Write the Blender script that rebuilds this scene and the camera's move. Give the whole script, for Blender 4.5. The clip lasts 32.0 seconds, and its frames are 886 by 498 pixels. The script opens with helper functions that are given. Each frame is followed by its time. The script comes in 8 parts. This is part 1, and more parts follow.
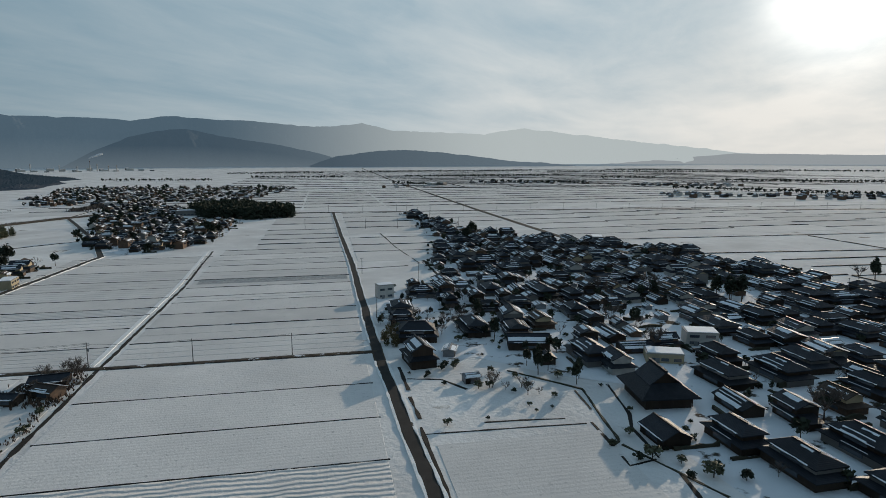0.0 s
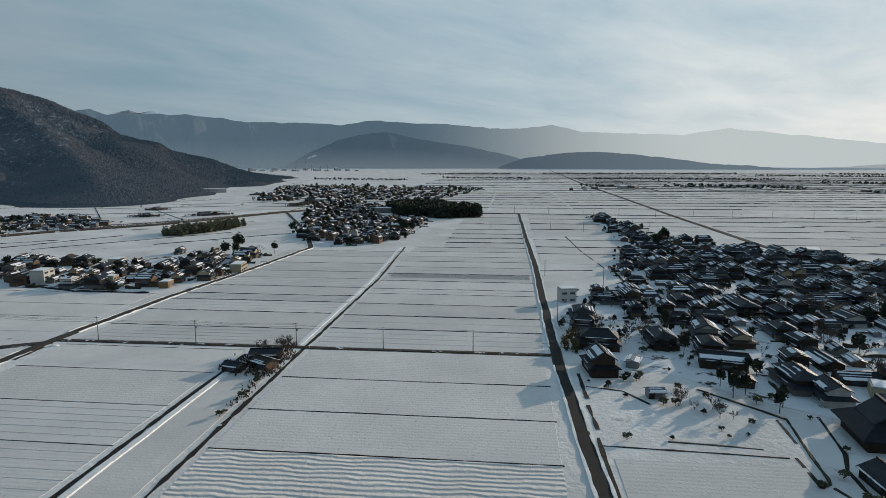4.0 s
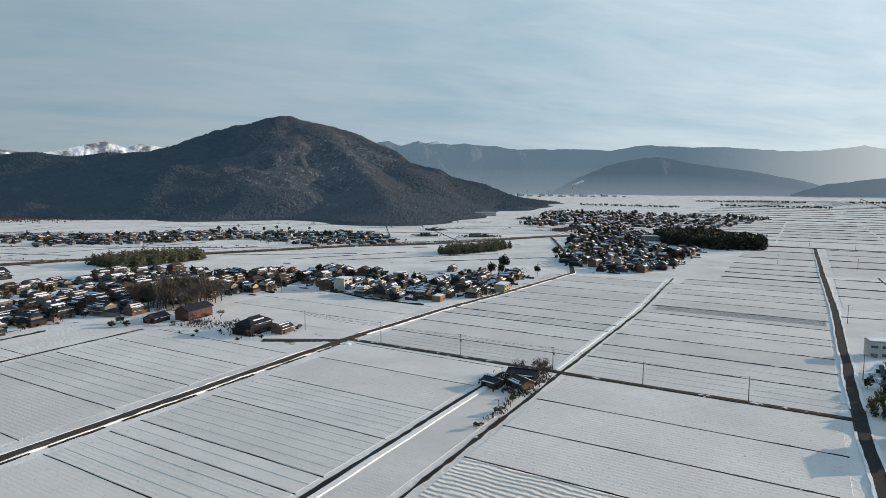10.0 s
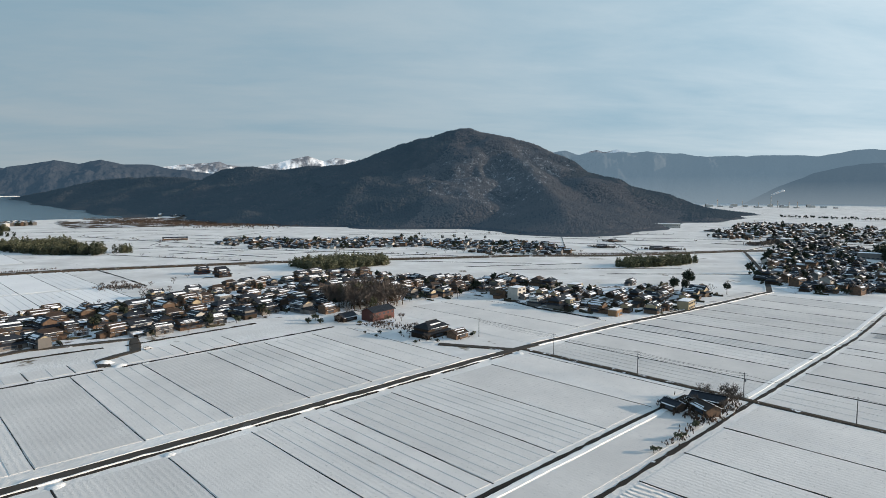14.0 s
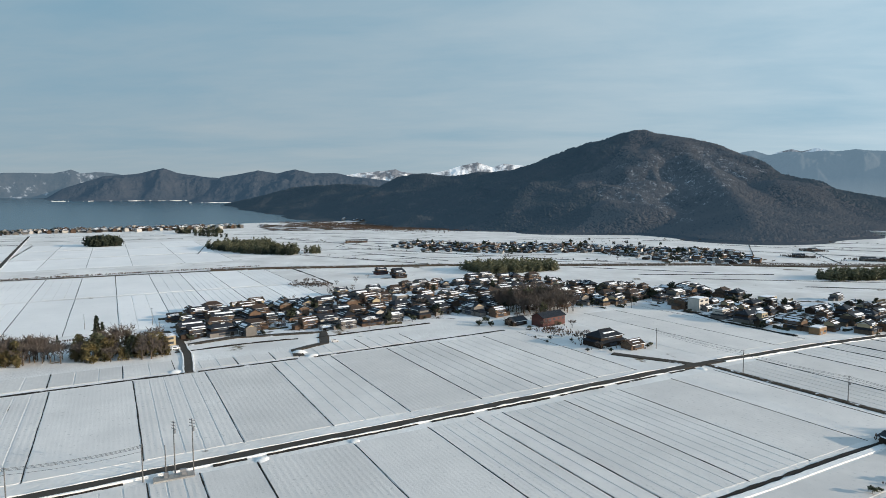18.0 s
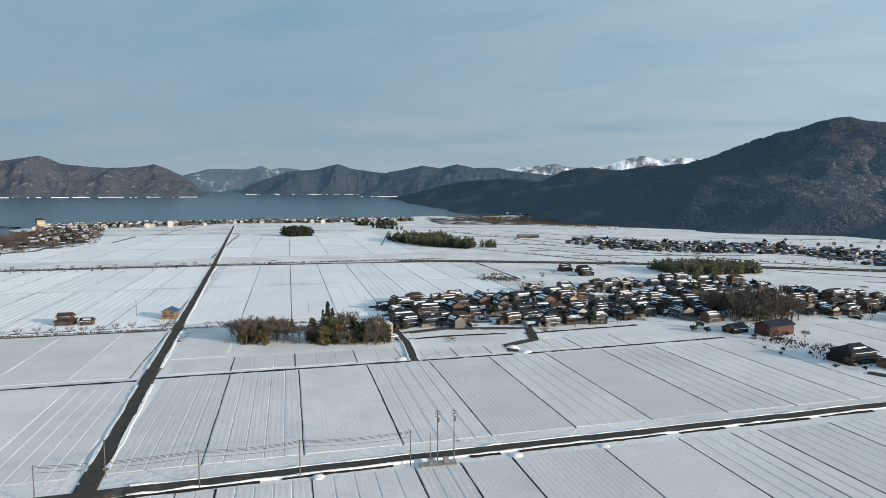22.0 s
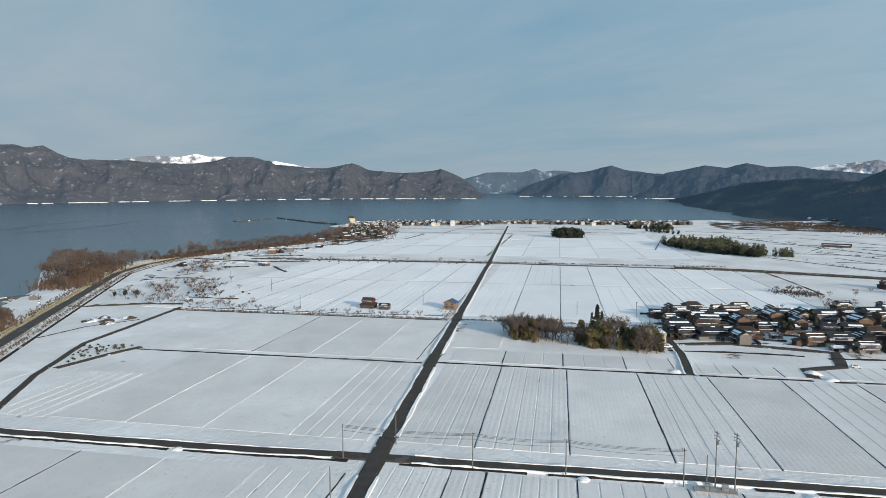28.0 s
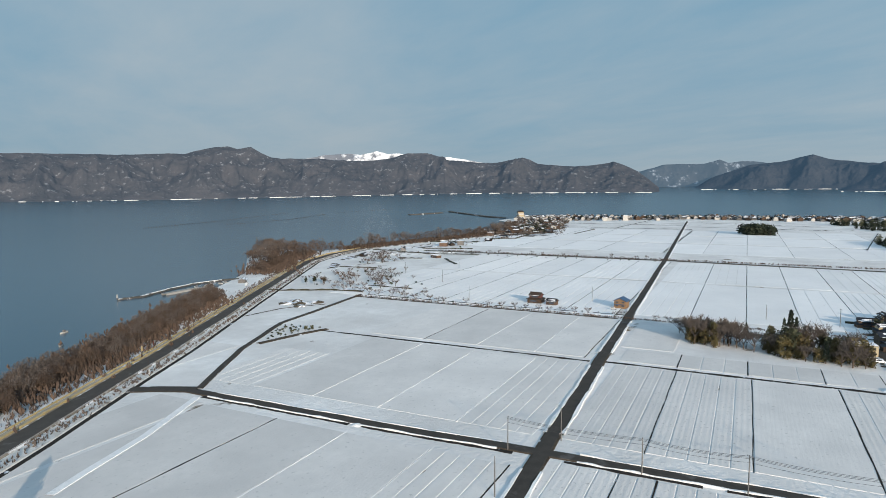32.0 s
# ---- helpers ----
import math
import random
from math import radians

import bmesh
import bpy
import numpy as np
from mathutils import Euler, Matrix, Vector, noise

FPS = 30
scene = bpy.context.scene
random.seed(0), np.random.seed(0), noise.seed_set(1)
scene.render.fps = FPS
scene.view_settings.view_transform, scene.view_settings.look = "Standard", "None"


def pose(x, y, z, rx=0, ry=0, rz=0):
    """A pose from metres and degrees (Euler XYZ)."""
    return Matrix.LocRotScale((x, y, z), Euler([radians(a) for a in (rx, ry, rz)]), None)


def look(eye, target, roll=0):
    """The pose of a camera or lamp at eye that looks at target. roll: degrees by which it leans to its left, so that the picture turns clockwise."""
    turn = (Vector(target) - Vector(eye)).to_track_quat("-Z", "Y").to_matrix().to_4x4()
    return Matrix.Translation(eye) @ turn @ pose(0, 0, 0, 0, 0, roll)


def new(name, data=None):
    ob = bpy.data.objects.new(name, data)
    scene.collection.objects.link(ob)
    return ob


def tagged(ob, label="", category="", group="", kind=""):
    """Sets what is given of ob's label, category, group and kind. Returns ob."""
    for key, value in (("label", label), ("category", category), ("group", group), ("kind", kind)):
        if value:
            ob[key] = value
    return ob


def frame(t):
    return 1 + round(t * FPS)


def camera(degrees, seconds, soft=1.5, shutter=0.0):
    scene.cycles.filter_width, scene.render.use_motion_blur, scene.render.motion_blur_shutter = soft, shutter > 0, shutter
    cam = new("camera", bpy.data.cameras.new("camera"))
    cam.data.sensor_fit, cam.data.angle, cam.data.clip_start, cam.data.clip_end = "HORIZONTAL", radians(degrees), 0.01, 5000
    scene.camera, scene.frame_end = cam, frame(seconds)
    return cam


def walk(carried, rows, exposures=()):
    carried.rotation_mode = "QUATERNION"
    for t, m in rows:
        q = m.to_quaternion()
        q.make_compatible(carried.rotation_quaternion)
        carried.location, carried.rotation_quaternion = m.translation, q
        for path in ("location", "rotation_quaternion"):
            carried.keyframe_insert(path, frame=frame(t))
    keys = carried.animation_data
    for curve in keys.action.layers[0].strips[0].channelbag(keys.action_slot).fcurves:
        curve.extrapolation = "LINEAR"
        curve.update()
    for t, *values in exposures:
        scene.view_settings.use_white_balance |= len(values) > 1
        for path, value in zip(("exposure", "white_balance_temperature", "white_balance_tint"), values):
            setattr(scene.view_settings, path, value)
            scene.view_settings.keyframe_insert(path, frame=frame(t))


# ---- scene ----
cam = camera(71.25, 32.0, soft=0.65)
PATH = [
    (0.0, (-0.00, -0.00, 80.00), (18.864, 97.064, 65.076), -0.19),
    (0.5, (0.00, -0.01, 80.01), (15.229, 97.697, 65.125), -0.17),
    (1.0, (-0.00, 0.01, 80.00), (11.560, 98.223, 65.121), -0.14),
    (1.5, (-0.00, 0.05, 79.98), (7.840, 98.640, 65.180), -0.10),
    (2.0, (0.00, 0.03, 79.98), (4.142, 98.846, 65.201), -0.09),
    (2.5, (0.00, 0.01, 79.99), (0.485, 98.914, 65.266), -0.08),
    (3.0, (-0.00, -0.05, 80.01), (-3.195, 98.812, 65.323), -0.08),
    (3.5, (0.01, -0.03, 79.99), (-6.868, 98.651, 65.378), -0.07),
    (5.5, (0.01, -0.01, 80.00), (-21.088, 96.681, 65.667), -0.01),
    (6.0, (0.01, 0.04, 80.00), (-24.531, 95.972, 66.032), 0.00),
    (6.5, (0.03, 0.11, 79.98), (-27.966, 95.222, 66.951), 0.02),
    (7.0, (0.04, 0.12, 80.00), (-31.333, 94.376, 68.545), 0.04),
    (7.5, (0.06, 0.14, 79.99), (-34.462, 93.368, 69.132), 0.04),
    (8.0, (0.08, 0.21, 80.01), (-37.678, 92.176, 69.212), 0.06),
    (8.5, (0.06, 0.31, 80.00), (-40.892, 90.905, 69.268), 0.06),
    (9.0, (0.04, 0.43, 79.98), (-44.029, 89.568, 69.336), 0.07),
    (9.5, (0.01, 0.56, 79.96), (-47.105, 88.134, 69.399), 0.08),
    (10.0, (-0.00, 0.68, 79.94), (-50.121, 86.571, 69.424), 0.08),
    (10.5, (-0.00, 0.83, 79.89), (-53.098, 84.926, 69.506), 0.07),
    (11.0, (0.00, 0.88, 79.88), (-55.982, 83.088, 69.552), 0.08),
    (11.5, (-0.00, 0.82, 79.89), (-58.887, 80.992, 69.616), 0.08),
    (12.0, (0.01, 0.63, 79.93), (-61.672, 78.675, 69.724), 0.07),
    (12.5, (-0.15, 0.52, 80.02), (-64.545, 76.343, 69.859), 0.05),
    (13.0, (-0.10, 0.44, 80.03), (-67.146, 73.958, 69.967), 0.02),
    (13.5, (-0.10, 0.33, 80.06), (-69.708, 71.481, 70.476), 0.02),
    (14.0, (-0.09, 0.24, 80.03), (-72.188, 68.958, 71.083), -0.02),
    (14.5, (-0.08, 0.20, 80.06), (-74.539, 66.415, 71.562), -0.05),
    (16.5, (-0.75, 0.03, 80.17), (-83.615, 55.371, 71.738), -0.20),
    (17.0, (-0.90, -0.05, 80.17), (-85.593, 52.467, 71.829), -0.24),
    (17.5, (-1.39, -0.57, 79.82), (-87.682, 49.299, 71.661), -0.27),
    (18.0, (-2.33, -2.01, 79.54), (-90.130, 45.183, 71.509), -0.30),
    (18.5, (-3.75, -4.39, 79.39), (-92.969, 40.057, 71.392), -0.29),
    (19.0, (-5.47, -7.70, 79.40), (-95.993, 34.041, 71.415), -0.28),
    (19.5, (-7.63, -11.71, 79.53), (-99.371, 27.248, 71.422), -0.28),
    (20.0, (-10.41, -16.47, 79.79), (-103.328, 19.623, 71.848), -0.24),
    (20.5, (-13.00, -21.52, 80.07), (-107.007, 11.613, 71.967), -0.18),
    (21.0, (-14.96, -25.92, 80.22), (-109.963, 4.139, 71.786), -0.12),
    (21.5, (-16.55, -28.98, 80.45), (-112.394, -1.816, 71.694), -0.07),
    (22.0, (-17.41, -30.66, 80.56), (-114.045, -6.512, 71.703), -0.03),
    (22.5, (-17.67, -31.43, 80.57), (-115.199, -11.171, 71.711), -0.04),
    (23.0, (-17.70, -31.77, 80.53), (-115.969, -15.448, 71.779), -0.07),
    (23.5, (-17.75, -31.90, 80.41), (-116.560, -19.138, 71.804), -0.07),
    (24.0, (-17.76, -32.07, 80.23), (-116.972, -22.883, 71.722), -0.07),
    (24.5, (-17.70, -32.09, 80.24), (-117.185, -26.404, 71.797), -0.06),
    (25.0, (-17.59, -32.10, 80.25), (-117.210, -29.771, 71.858), -0.04),
    (25.5, (-17.46, -32.11, 80.26), (-117.112, -33.198, 71.946), -0.01),
    (27.5, (-17.26, -32.09, 80.32), (-115.779, -46.931, 71.761), 0.03),
    (28.0, (-17.32, -32.10, 80.29), (-115.251, -50.453, 71.763), 0.02),
    (28.5, (-17.41, -32.11, 80.26), (-114.642, -53.851, 71.755), -0.00),
    (29.0, (-17.38, -32.11, 80.27), (-113.813, -57.165, 71.775), -0.03),
    (29.5, (-17.33, -32.10, 80.28), (-112.862, -60.422, 71.803), -0.05),
    (30.0, (-17.29, -32.10, 80.30), (-111.801, -63.670, 71.851), -0.11),
    (30.5, (-17.25, -32.09, 80.31), (-110.610, -66.904, 71.853), -0.15),
    (31.0, (-17.15, -32.08, 80.35), (-109.274, -70.038, 71.878), -0.20),
    (31.5, (-17.00, -32.06, 80.41), (-107.810, -73.067, 71.900), -0.24),
    (32.0, (-16.93, -32.05, 80.43), (-106.279, -75.965, 71.022), -0.27),
]
walk(cam, [(t, look(eye, target, roll)) for t, eye, target, roll in PATH],
     [(0.0, -0.84, 6680, 10), (3.0, -0.74, 6700, 10), (6.0, -0.46, 6820, 11), (9.0, -0.23, 6900, 13), (13.0, -0.08, 6880, 13), (17.0, 0.01, 6740, 11), (23.0, -0.03, 6600, 11), (32.0, -0.01, 6520, 11)])

# ---- world, sun, exposure ----
SUN_HEAD, SUN_ELEV = radians(43.0), radians(12.3)   # clockwise from +y
SUN_DIR = Vector((math.sin(SUN_HEAD) * math.cos(SUN_ELEV), math.cos(SUN_HEAD) * math.cos(SUN_ELEV), math.sin(SUN_ELEV)))
world = bpy.data.worlds.new("world")
scene.world = world
world.use_nodes = True
wn, wl = world.node_tree.nodes, world.node_tree.links
wn.clear()


def wnode(kind, **kw):
    n = wn.new(kind)
    for k, v in kw.items():
        n.inputs[k].default_value = v
    return n


def wmath(op, a, b=0.0, c=0.0):
    n = wn.new("ShaderNodeMath")
    n.operation = op
    for i, v in enumerate((a, b, c)):
        if isinstance(v, (int, float)):
            n.inputs[i].default_value = v
        else:
            wl.new(v, n.inputs[i])
    return n.outputs[0]


def wmix(fac, a, b, blend="MIX"):
    n = wn.new("ShaderNodeMix")
    n.data_type, n.blend_type = "RGBA", blend
    for i, v in ((0, fac), (6, a), (7, b)):
        if isinstance(v, (int, float)):
            n.inputs[i].default_value = v
        elif isinstance(v, tuple):
            n.inputs[i].default_value = v
        else:
            wl.new(v, n.inputs[i])
    return n.outputs[2]


sky = wn.new("ShaderNodeTexSky")
sky.sky_type, sky.sun_disc = "NISHITA", False
sky.sun_elevation, sky.sun_rotation = SUN_ELEV, SUN_HEAD
sky.air_density, sky.dust_density, sky.ozone_density = 1.0, 1.2, 1.5
tc = wn.new("ShaderNodeTexCoord")
sep = wn.new("ShaderNodeSeparateXYZ")
wl.new(tc.outputs["Generated"], sep.inputs[0])
zc = wmath("MAXIMUM", sep.outputs[2], 0.0)
den = wmath("ADD", zc, 0.10)
# streaks of cloud run from the south-east, 55 degrees from +x
ux = wmath("ADD", wmath("MULTIPLY", wmath("DIVIDE", sep.outputs[0], den), 0.574), wmath("MULTIPLY", wmath("DIVIDE", sep.outputs[1], den), 0.819))
vx = wmath("SUBTRACT", wmath("MULTIPLY", wmath("DIVIDE", sep.outputs[1], den), 0.574), wmath("MULTIPLY", wmath("DIVIDE", sep.outputs[0], den), 0.819))
streak = wn.new("ShaderNodeCombineXYZ")
wl.new(wmath("MULTIPLY", ux, 0.26), streak.inputs[0])
wl.new(wmath("MULTIPLY", vx, 0.52), streak.inputs[1])
cl = wnode("ShaderNodeTexNoise", Scale=0.9, Detail=7.0, Roughness=0.56, Distortion=0.45)
wl.new(streak.outputs[0], cl.inputs[0])
veil = wn.new("ShaderNodeMapRange")
veil.inputs[1].default_value, veil.inputs[2].default_value = 0.40, 0.62
patch = wnode("ShaderNodeTexNoise", Scale=0.62, Detail=5.0, Roughness=0.6, Distortion=0.2)
wl.new(streak.outputs[0], patch.inputs[0])
fine = wnode("ShaderNodeTexNoise", Scale=3.4, Detail=6.0, Roughness=0.62, Distortion=0.35)
wl.new(streak.outputs[0], fine.inputs[0])
mixed = wmath("ADD", wmath("MULTIPLY", cl.outputs[0], 0.50), wmath("ADD", wmath("MULTIPLY", patch.outputs[0], 0.28), wmath("MULTIPLY", fine.outputs[0], 0.22)))
wl.new(mixed, veil.inputs[0])
dot = wn.new("ShaderNodeVectorMath")
dot.operation = "DOT_PRODUCT"
nrm = wn.new("ShaderNodeVectorMath")
nrm.operation = "NORMALIZE"
wl.new(tc.outputs["Generated"], nrm.inputs[0])
wl.new(nrm.outputs[0], dot.inputs[0])
dot.inputs[1].default_value = SUN_DIR
near_sun = wmath("MAXIMUM", dot.outputs["Value"], 0.0)
low = wmath("POWER", wmath("SUBTRACT", 1.0, zc), 9.0)
SKY = 0.03
base = wmix(1.0, sky.outputs[0], (SKY, SKY, SKY, 1), "MULTIPLY")


def scaled(color, value):
    n = wn.new("ShaderNodeVectorMath")
    n.operation = "SCALE"
    n.inputs[0].default_value = color
    wl.new(value, n.inputs["Scale"])
    return n.outputs[0]


# thin high cloud, brighter towards the sun
side = wmath("POWER", wmath("MULTIPLY_ADD", dot.outputs["Value"], 0.5, 0.5), 2.6)
glare = wmath("ADD", wmath("MULTIPLY", wmath("POWER", near_sun, 7.0), 0.16), wmath("MULTIPLY", wmath("POWER", near_sun, 330.0), 3.0))
bright = wmath("ADD", wmath("MULTIPLY_ADD", side, 0.84, 0.47), glare)
blue = scaled((0.200, 0.390, 0.535), wmath("MULTIPLY_ADD", side, 0.80, 1.02))
blue = wmix(0.12, blue, base)
fac = wmath("MINIMUM", wmath("ADD", wmath("MULTIPLY", veil.outputs[0], 0.70), wmath("ADD", 0.04, wmath("MULTIPLY", wmath("POWER", near_sun, 3.0), 0.30))), 0.96)
warm = wmath("MINIMUM", wmath("POWER", near_sun, 3.5), 1.0)
white = wmix(warm, scaled((0.87, 1.04, 1.15), bright), scaled((1.05, 1.05, 1.02), bright))
col = wmix(fac, blue, white)
# pale haze low over the horizon
col = wmix(wmath("MULTIPLY", low, 0.62), col, wmix(warm, scaled((0.87, 1.0, 1.06), wmath("MULTIPLY_ADD", side, 0.86, 0.41)), scaled((1.08, 1.03, 0.96), wmath("MULTIPLY_ADD", side, 0.96, 0.41))))
# deeper blue overhead
up = wn.new("ShaderNodeMapRange")
up.interpolation_type = "SMOOTHSTEP"
up.inputs[1].default_value, up.inputs[2].default_value = 0.32, 0.75
wl.new(sep.outputs[2], up.inputs[0])
col = wmix(wmath("MULTIPLY", up.outputs[0], 0.60), col, (0.185, 0.355, 0.555, 1))
bg = wn.new("ShaderNodeBackground")
wl.new(col, bg.inputs[0])
out = wn.new("ShaderNodeOutputWorld")
wl.new(bg.outputs[0], out.inputs[0])

sun = new("sun", bpy.data.lights.new("sun", "SUN"))
sun.data.energy, sun.data.angle, sun.data.color = 5.0, radians(0.55), (1.0, 0.858, 0.685)
sun.matrix_world = look(SUN_DIR * 100, (0, 0, 0))

# ---- materials ----
M = {}


def material(name, color, rough=0.7, metal=0.0, alt=None, scale=1.0, bump=0.0, bscale=None, spots=None, sscale=0.3, slevel=0.62, sharp=0.06,
             rand=0.0, coord="Object", stretch=(1, 1, 1), spec=0.3, wave=None, glow=None):
    """Principled surface: base colour broken by noise towards alt, spots of another colour, bump, a change from object to object."""
    m = bpy.data.materials.new(name)
    m.use_nodes = True
    n, l = m.node_tree.nodes, m.node_tree.links
    p = n["Principled BSDF"]
    p.inputs["Roughness"].default_value, p.inputs["Metallic"].default_value = rough, metal
    p.inputs["Specular IOR Level"].default_value = spec
    t = n.new("ShaderNodeTexCoord")
    g = n.new("ShaderNodeNewGeometry")
    mp_ = n.new("ShaderNodeMapping")
    mp_.inputs["Scale"].default_value = stretch
    l.new(t.outputs["Object"] if coord == "Object" else g.outputs["Position"], mp_.inputs[0])

    def tex(s, d=4.0, ro=0.55):
        x = n.new("ShaderNodeTexNoise")
        x.inputs["Scale"].default_value, x.inputs["Detail"].default_value, x.inputs["Roughness"].default_value = s, d, ro
        l.new(mp_.outputs[0], x.inputs[0])
        return x.outputs[0]

    def ramp(v, a, b):
        r = n.new("ShaderNodeMapRange")
        r.inputs[1].default_value, r.inputs[2].default_value = a, b
        l.new(v, r.inputs[0])
        return r.outputs[0]

    def mix(f, a, b, blend="MIX"):
        x = n.new("ShaderNodeMix")
        x.data_type, x.blend_type = "RGBA", blend
        for i, v in ((0, f), (6, a), (7, b)):
            if isinstance(v, (int, float)):
                x.inputs[i].default_value = v
            elif isinstance(v, tuple):
                x.inputs[i].default_value = (*v, 1)
            else:
                l.new(v, x.inputs[i])
        return x.outputs[2]

    c = mix(0.0, tuple(color), tuple(color))
    if alt:
        c = mix(ramp(tex(scale), 0.35, 0.68), tuple(color), tuple(alt))
        c = mix(ramp(tex(scale * 7.3, 3), 0.3, 0.75), c, mix(0.5, c, tuple(alt)))
    if rand:
        oi = n.new("ShaderNodeObjectInfo")
        h = n.new("ShaderNodeHueSaturation")
        mr = n.new("ShaderNodeMapRange")
        mr.inputs[3].default_value, mr.inputs[4].default_value = 1 - rand, 1 + rand
        l.new(oi.outputs["Random"], mr.inputs[0])
        l.new(mr.outputs[0], h.inputs["Value"])
        l.new(c, h.inputs["Color"])
        c = h.outputs[0]
    if spots:
        c = mix(ramp(tex(sscale, 6, 0.62), slevel, slevel + sharp), c, tuple(spots))
    l.new(c, p.inputs["Base Color"])
    if bump:
        b = n.new("ShaderNodeBump")
        b.inputs["Strength"].default_value, b.inputs["Distance"].default_value = 1.0, bump
        hgt = tex(bscale or scale * 3, 5)
        if wave:
            w = n.new("ShaderNodeTexWave")
            w.wave_type, w.bands_direction = "BANDS", wave[0]
            w.inputs["Scale"].default_value, w.inputs["Distortion"].default_value = wave[1], wave[2]
            w.inputs["Detail"].default_value, w.inputs["Detail Scale"].default_value = 3.0, 0.6
            l.new(mp_.outputs[0], w.inputs[0])
            ad = n.new("ShaderNodeMath")
            ad.operation = "MULTIPLY_ADD"
            ad.inputs[1].default_value = wave[3]
            l.new(w.outputs["Fac"], ad.inputs[0])
            l.new(hgt, ad.inputs[2])
            hgt = ad.outputs[0]
        l.new(hgt, b.inputs["Height"])
        l.new(b.outputs[0], p.inputs["Normal"])
    if glow:
        p.inputs["Emission Color"].default_value = (*glow[:3], 1)
        p.inputs["Emission Strength"].default_value = glow[3]
    M[name] = m
    return m


SNOW, SNOW2 = (0.721, 0.695, 0.672), (0.602, 0.583, 0.568)
material("snow_plain", (0.84, 0.825, 0.81), 1.0, spec=0.02, alt=SNOW2, scale=0.02, bump=0.35, bscale=0.5, coord="World", spots=(0.16, 0.13, 0.095), sscale=0.03, slevel=0.645, sharp=0.04)
material("snow_field", SNOW, 1.0, spec=0.02, alt=SNOW2, scale=0.03, bump=0.10, bscale=1.4, coord="World", wave=("Y", 0.17, 0.20, 0.28), rand=0.09, spots=(0.47, 0.46, 0.45), sscale=0.75, slevel=0.585, sharp=0.10)
material("snow_thin", (0.50, 0.50, 0.50), 1.0, spec=0.02, alt=(0.34, 0.33, 0.32), scale=0.35, bump=0.25, bscale=1.6, coord="World", wave=("Y", 0.3, 0.4, 0.6))
material("snow_rough", SNOW, 1.0, spec=0.02, alt=SNOW2, scale=0.05, bump=0.42, bscale=0.7, coord="World", wave=("Y", 0.14, 5.0, 0.8))
material("snow_smooth", SNOW, 1.0, spec=0.02, alt=SNOW2, scale=0.04, bump=0.07, bscale=1.4, coord="World", wave=("Y", 0.21, 0.16, 0.16), rand=0.09, spots=(0.50, 0.49, 0.48), sscale=0.6, slevel=0.60, sharp=0.10)
material("snow_bright", (0.86, 0.845, 0.835), 1.0, spec=0.02, alt=(0.78, 0.77, 0.765), scale=0.02, bump=0.10, bscale=1.5, coord="World", rand=0.05, spots=(0.62, 0.61, 0.60), sscale=0.4, slevel=0.62, sharp=0.10)
material("snow_bank", (0.88, 0.87, 0.86), 1.0, spec=0.02, alt=(0.76, 0.75, 0.745), scale=0.6, bump=0.2, bscale=1.5, coord="World")
material("snow_roof", (0.86, 0.88, 0.91), 0.8, alt=(0.78, 0.80, 0.84), scale=0.5, bump=0.05)
material("soil", (0.075, 0.055, 0.038), 0.9, alt=(0.035, 0.027, 0.02), scale=0.5, bump=0.12, coord="World", spots=(0.72, 0.75, 0.79), sscale=0.22, slevel=0.58, sharp=0.05)
# dark soil, blackened further to imitate the shade in field grooves
material("ditch", (0.026, 0.021, 0.017), 0.9, alt=(0.013, 0.011, 0.010), scale=0.6, bump=0.1, coord="World", spots=(0.70, 0.73, 0.77), sscale=0.12, slevel=0.64, sharp=0.05)
material("asphalt", (0.074, 0.066, 0.059), 0.85, spec=0.1, alt=(0.054, 0.049, 0.044), scale=0.25, bump=0.02, bscale=6, coord="World", spots=(0.10, 0.095, 0.09), sscale=0.1, slevel=0.6)
material("asphalt_dark", (0.046, 0.043, 0.041), 0.85, spec=0.1, alt=(0.034, 0.032, 0.031), scale=0.25, bump=0.02, bscale=6, coord="World")
material("asphalt_worn", (0.088, 0.080, 0.073), 0.85, spec=0.1, alt=(0.066, 0.060, 0.055), scale=0.25, bump=0.02, bscale=6, coord="World", spots=(0.12, 0.115, 0.11), sscale=0.1, slevel=0.6)
material("footway", (0.42, 0.37, 0.28), 0.9, alt=(0.30, 0.26, 0.20), scale=0.4, bump=0.03, coord="World", spots=(0.70, 0.70, 0.70), sscale=0.12, slevel=0.60, sharp=0.06)
material("verge", (0.085, 0.065, 0.045), 0.95, alt=(0.045, 0.034, 0.025), scale=0.5, bump=0.2, coord="World", spots=(0.70, 0.71, 0.73), sscale=0.16, slevel=0.60, sharp=0.06)
material("thawed", (0.10, 0.08, 0.055), 0.95, alt=(0.05, 0.04, 0.03), scale=0.4, bump=0.15, coord="World", spots=(0.74, 0.76, 0.80), sscale=0.10, slevel=0.47, sharp=0.05)
material("yellow_rail", (0.52, 0.40, 0.19), 0.6, alt=(0.40, 0.31, 0.16), scale=0.5)
material("road_paint", (0.75, 0.75, 0.72), 0.6, alt=(0.5, 0.5, 0.48), scale=1.5)
material("tile", (0.028, 0.032, 0.041), 0.55, alt=(0.017, 0.020, 0.026), scale=0.6, bump=0.05, bscale=2, rand=0.35, spec=0.14, wave=("X", 0.9, 0.2, 0.5))
material("tile_brown", (0.060, 0.040, 0.029), 0.62, alt=(0.036, 0.025, 0.020), scale=0.6, bump=0.05, rand=0.25, wave=("X", 0.9, 0.2, 0.5), spec=0.22)
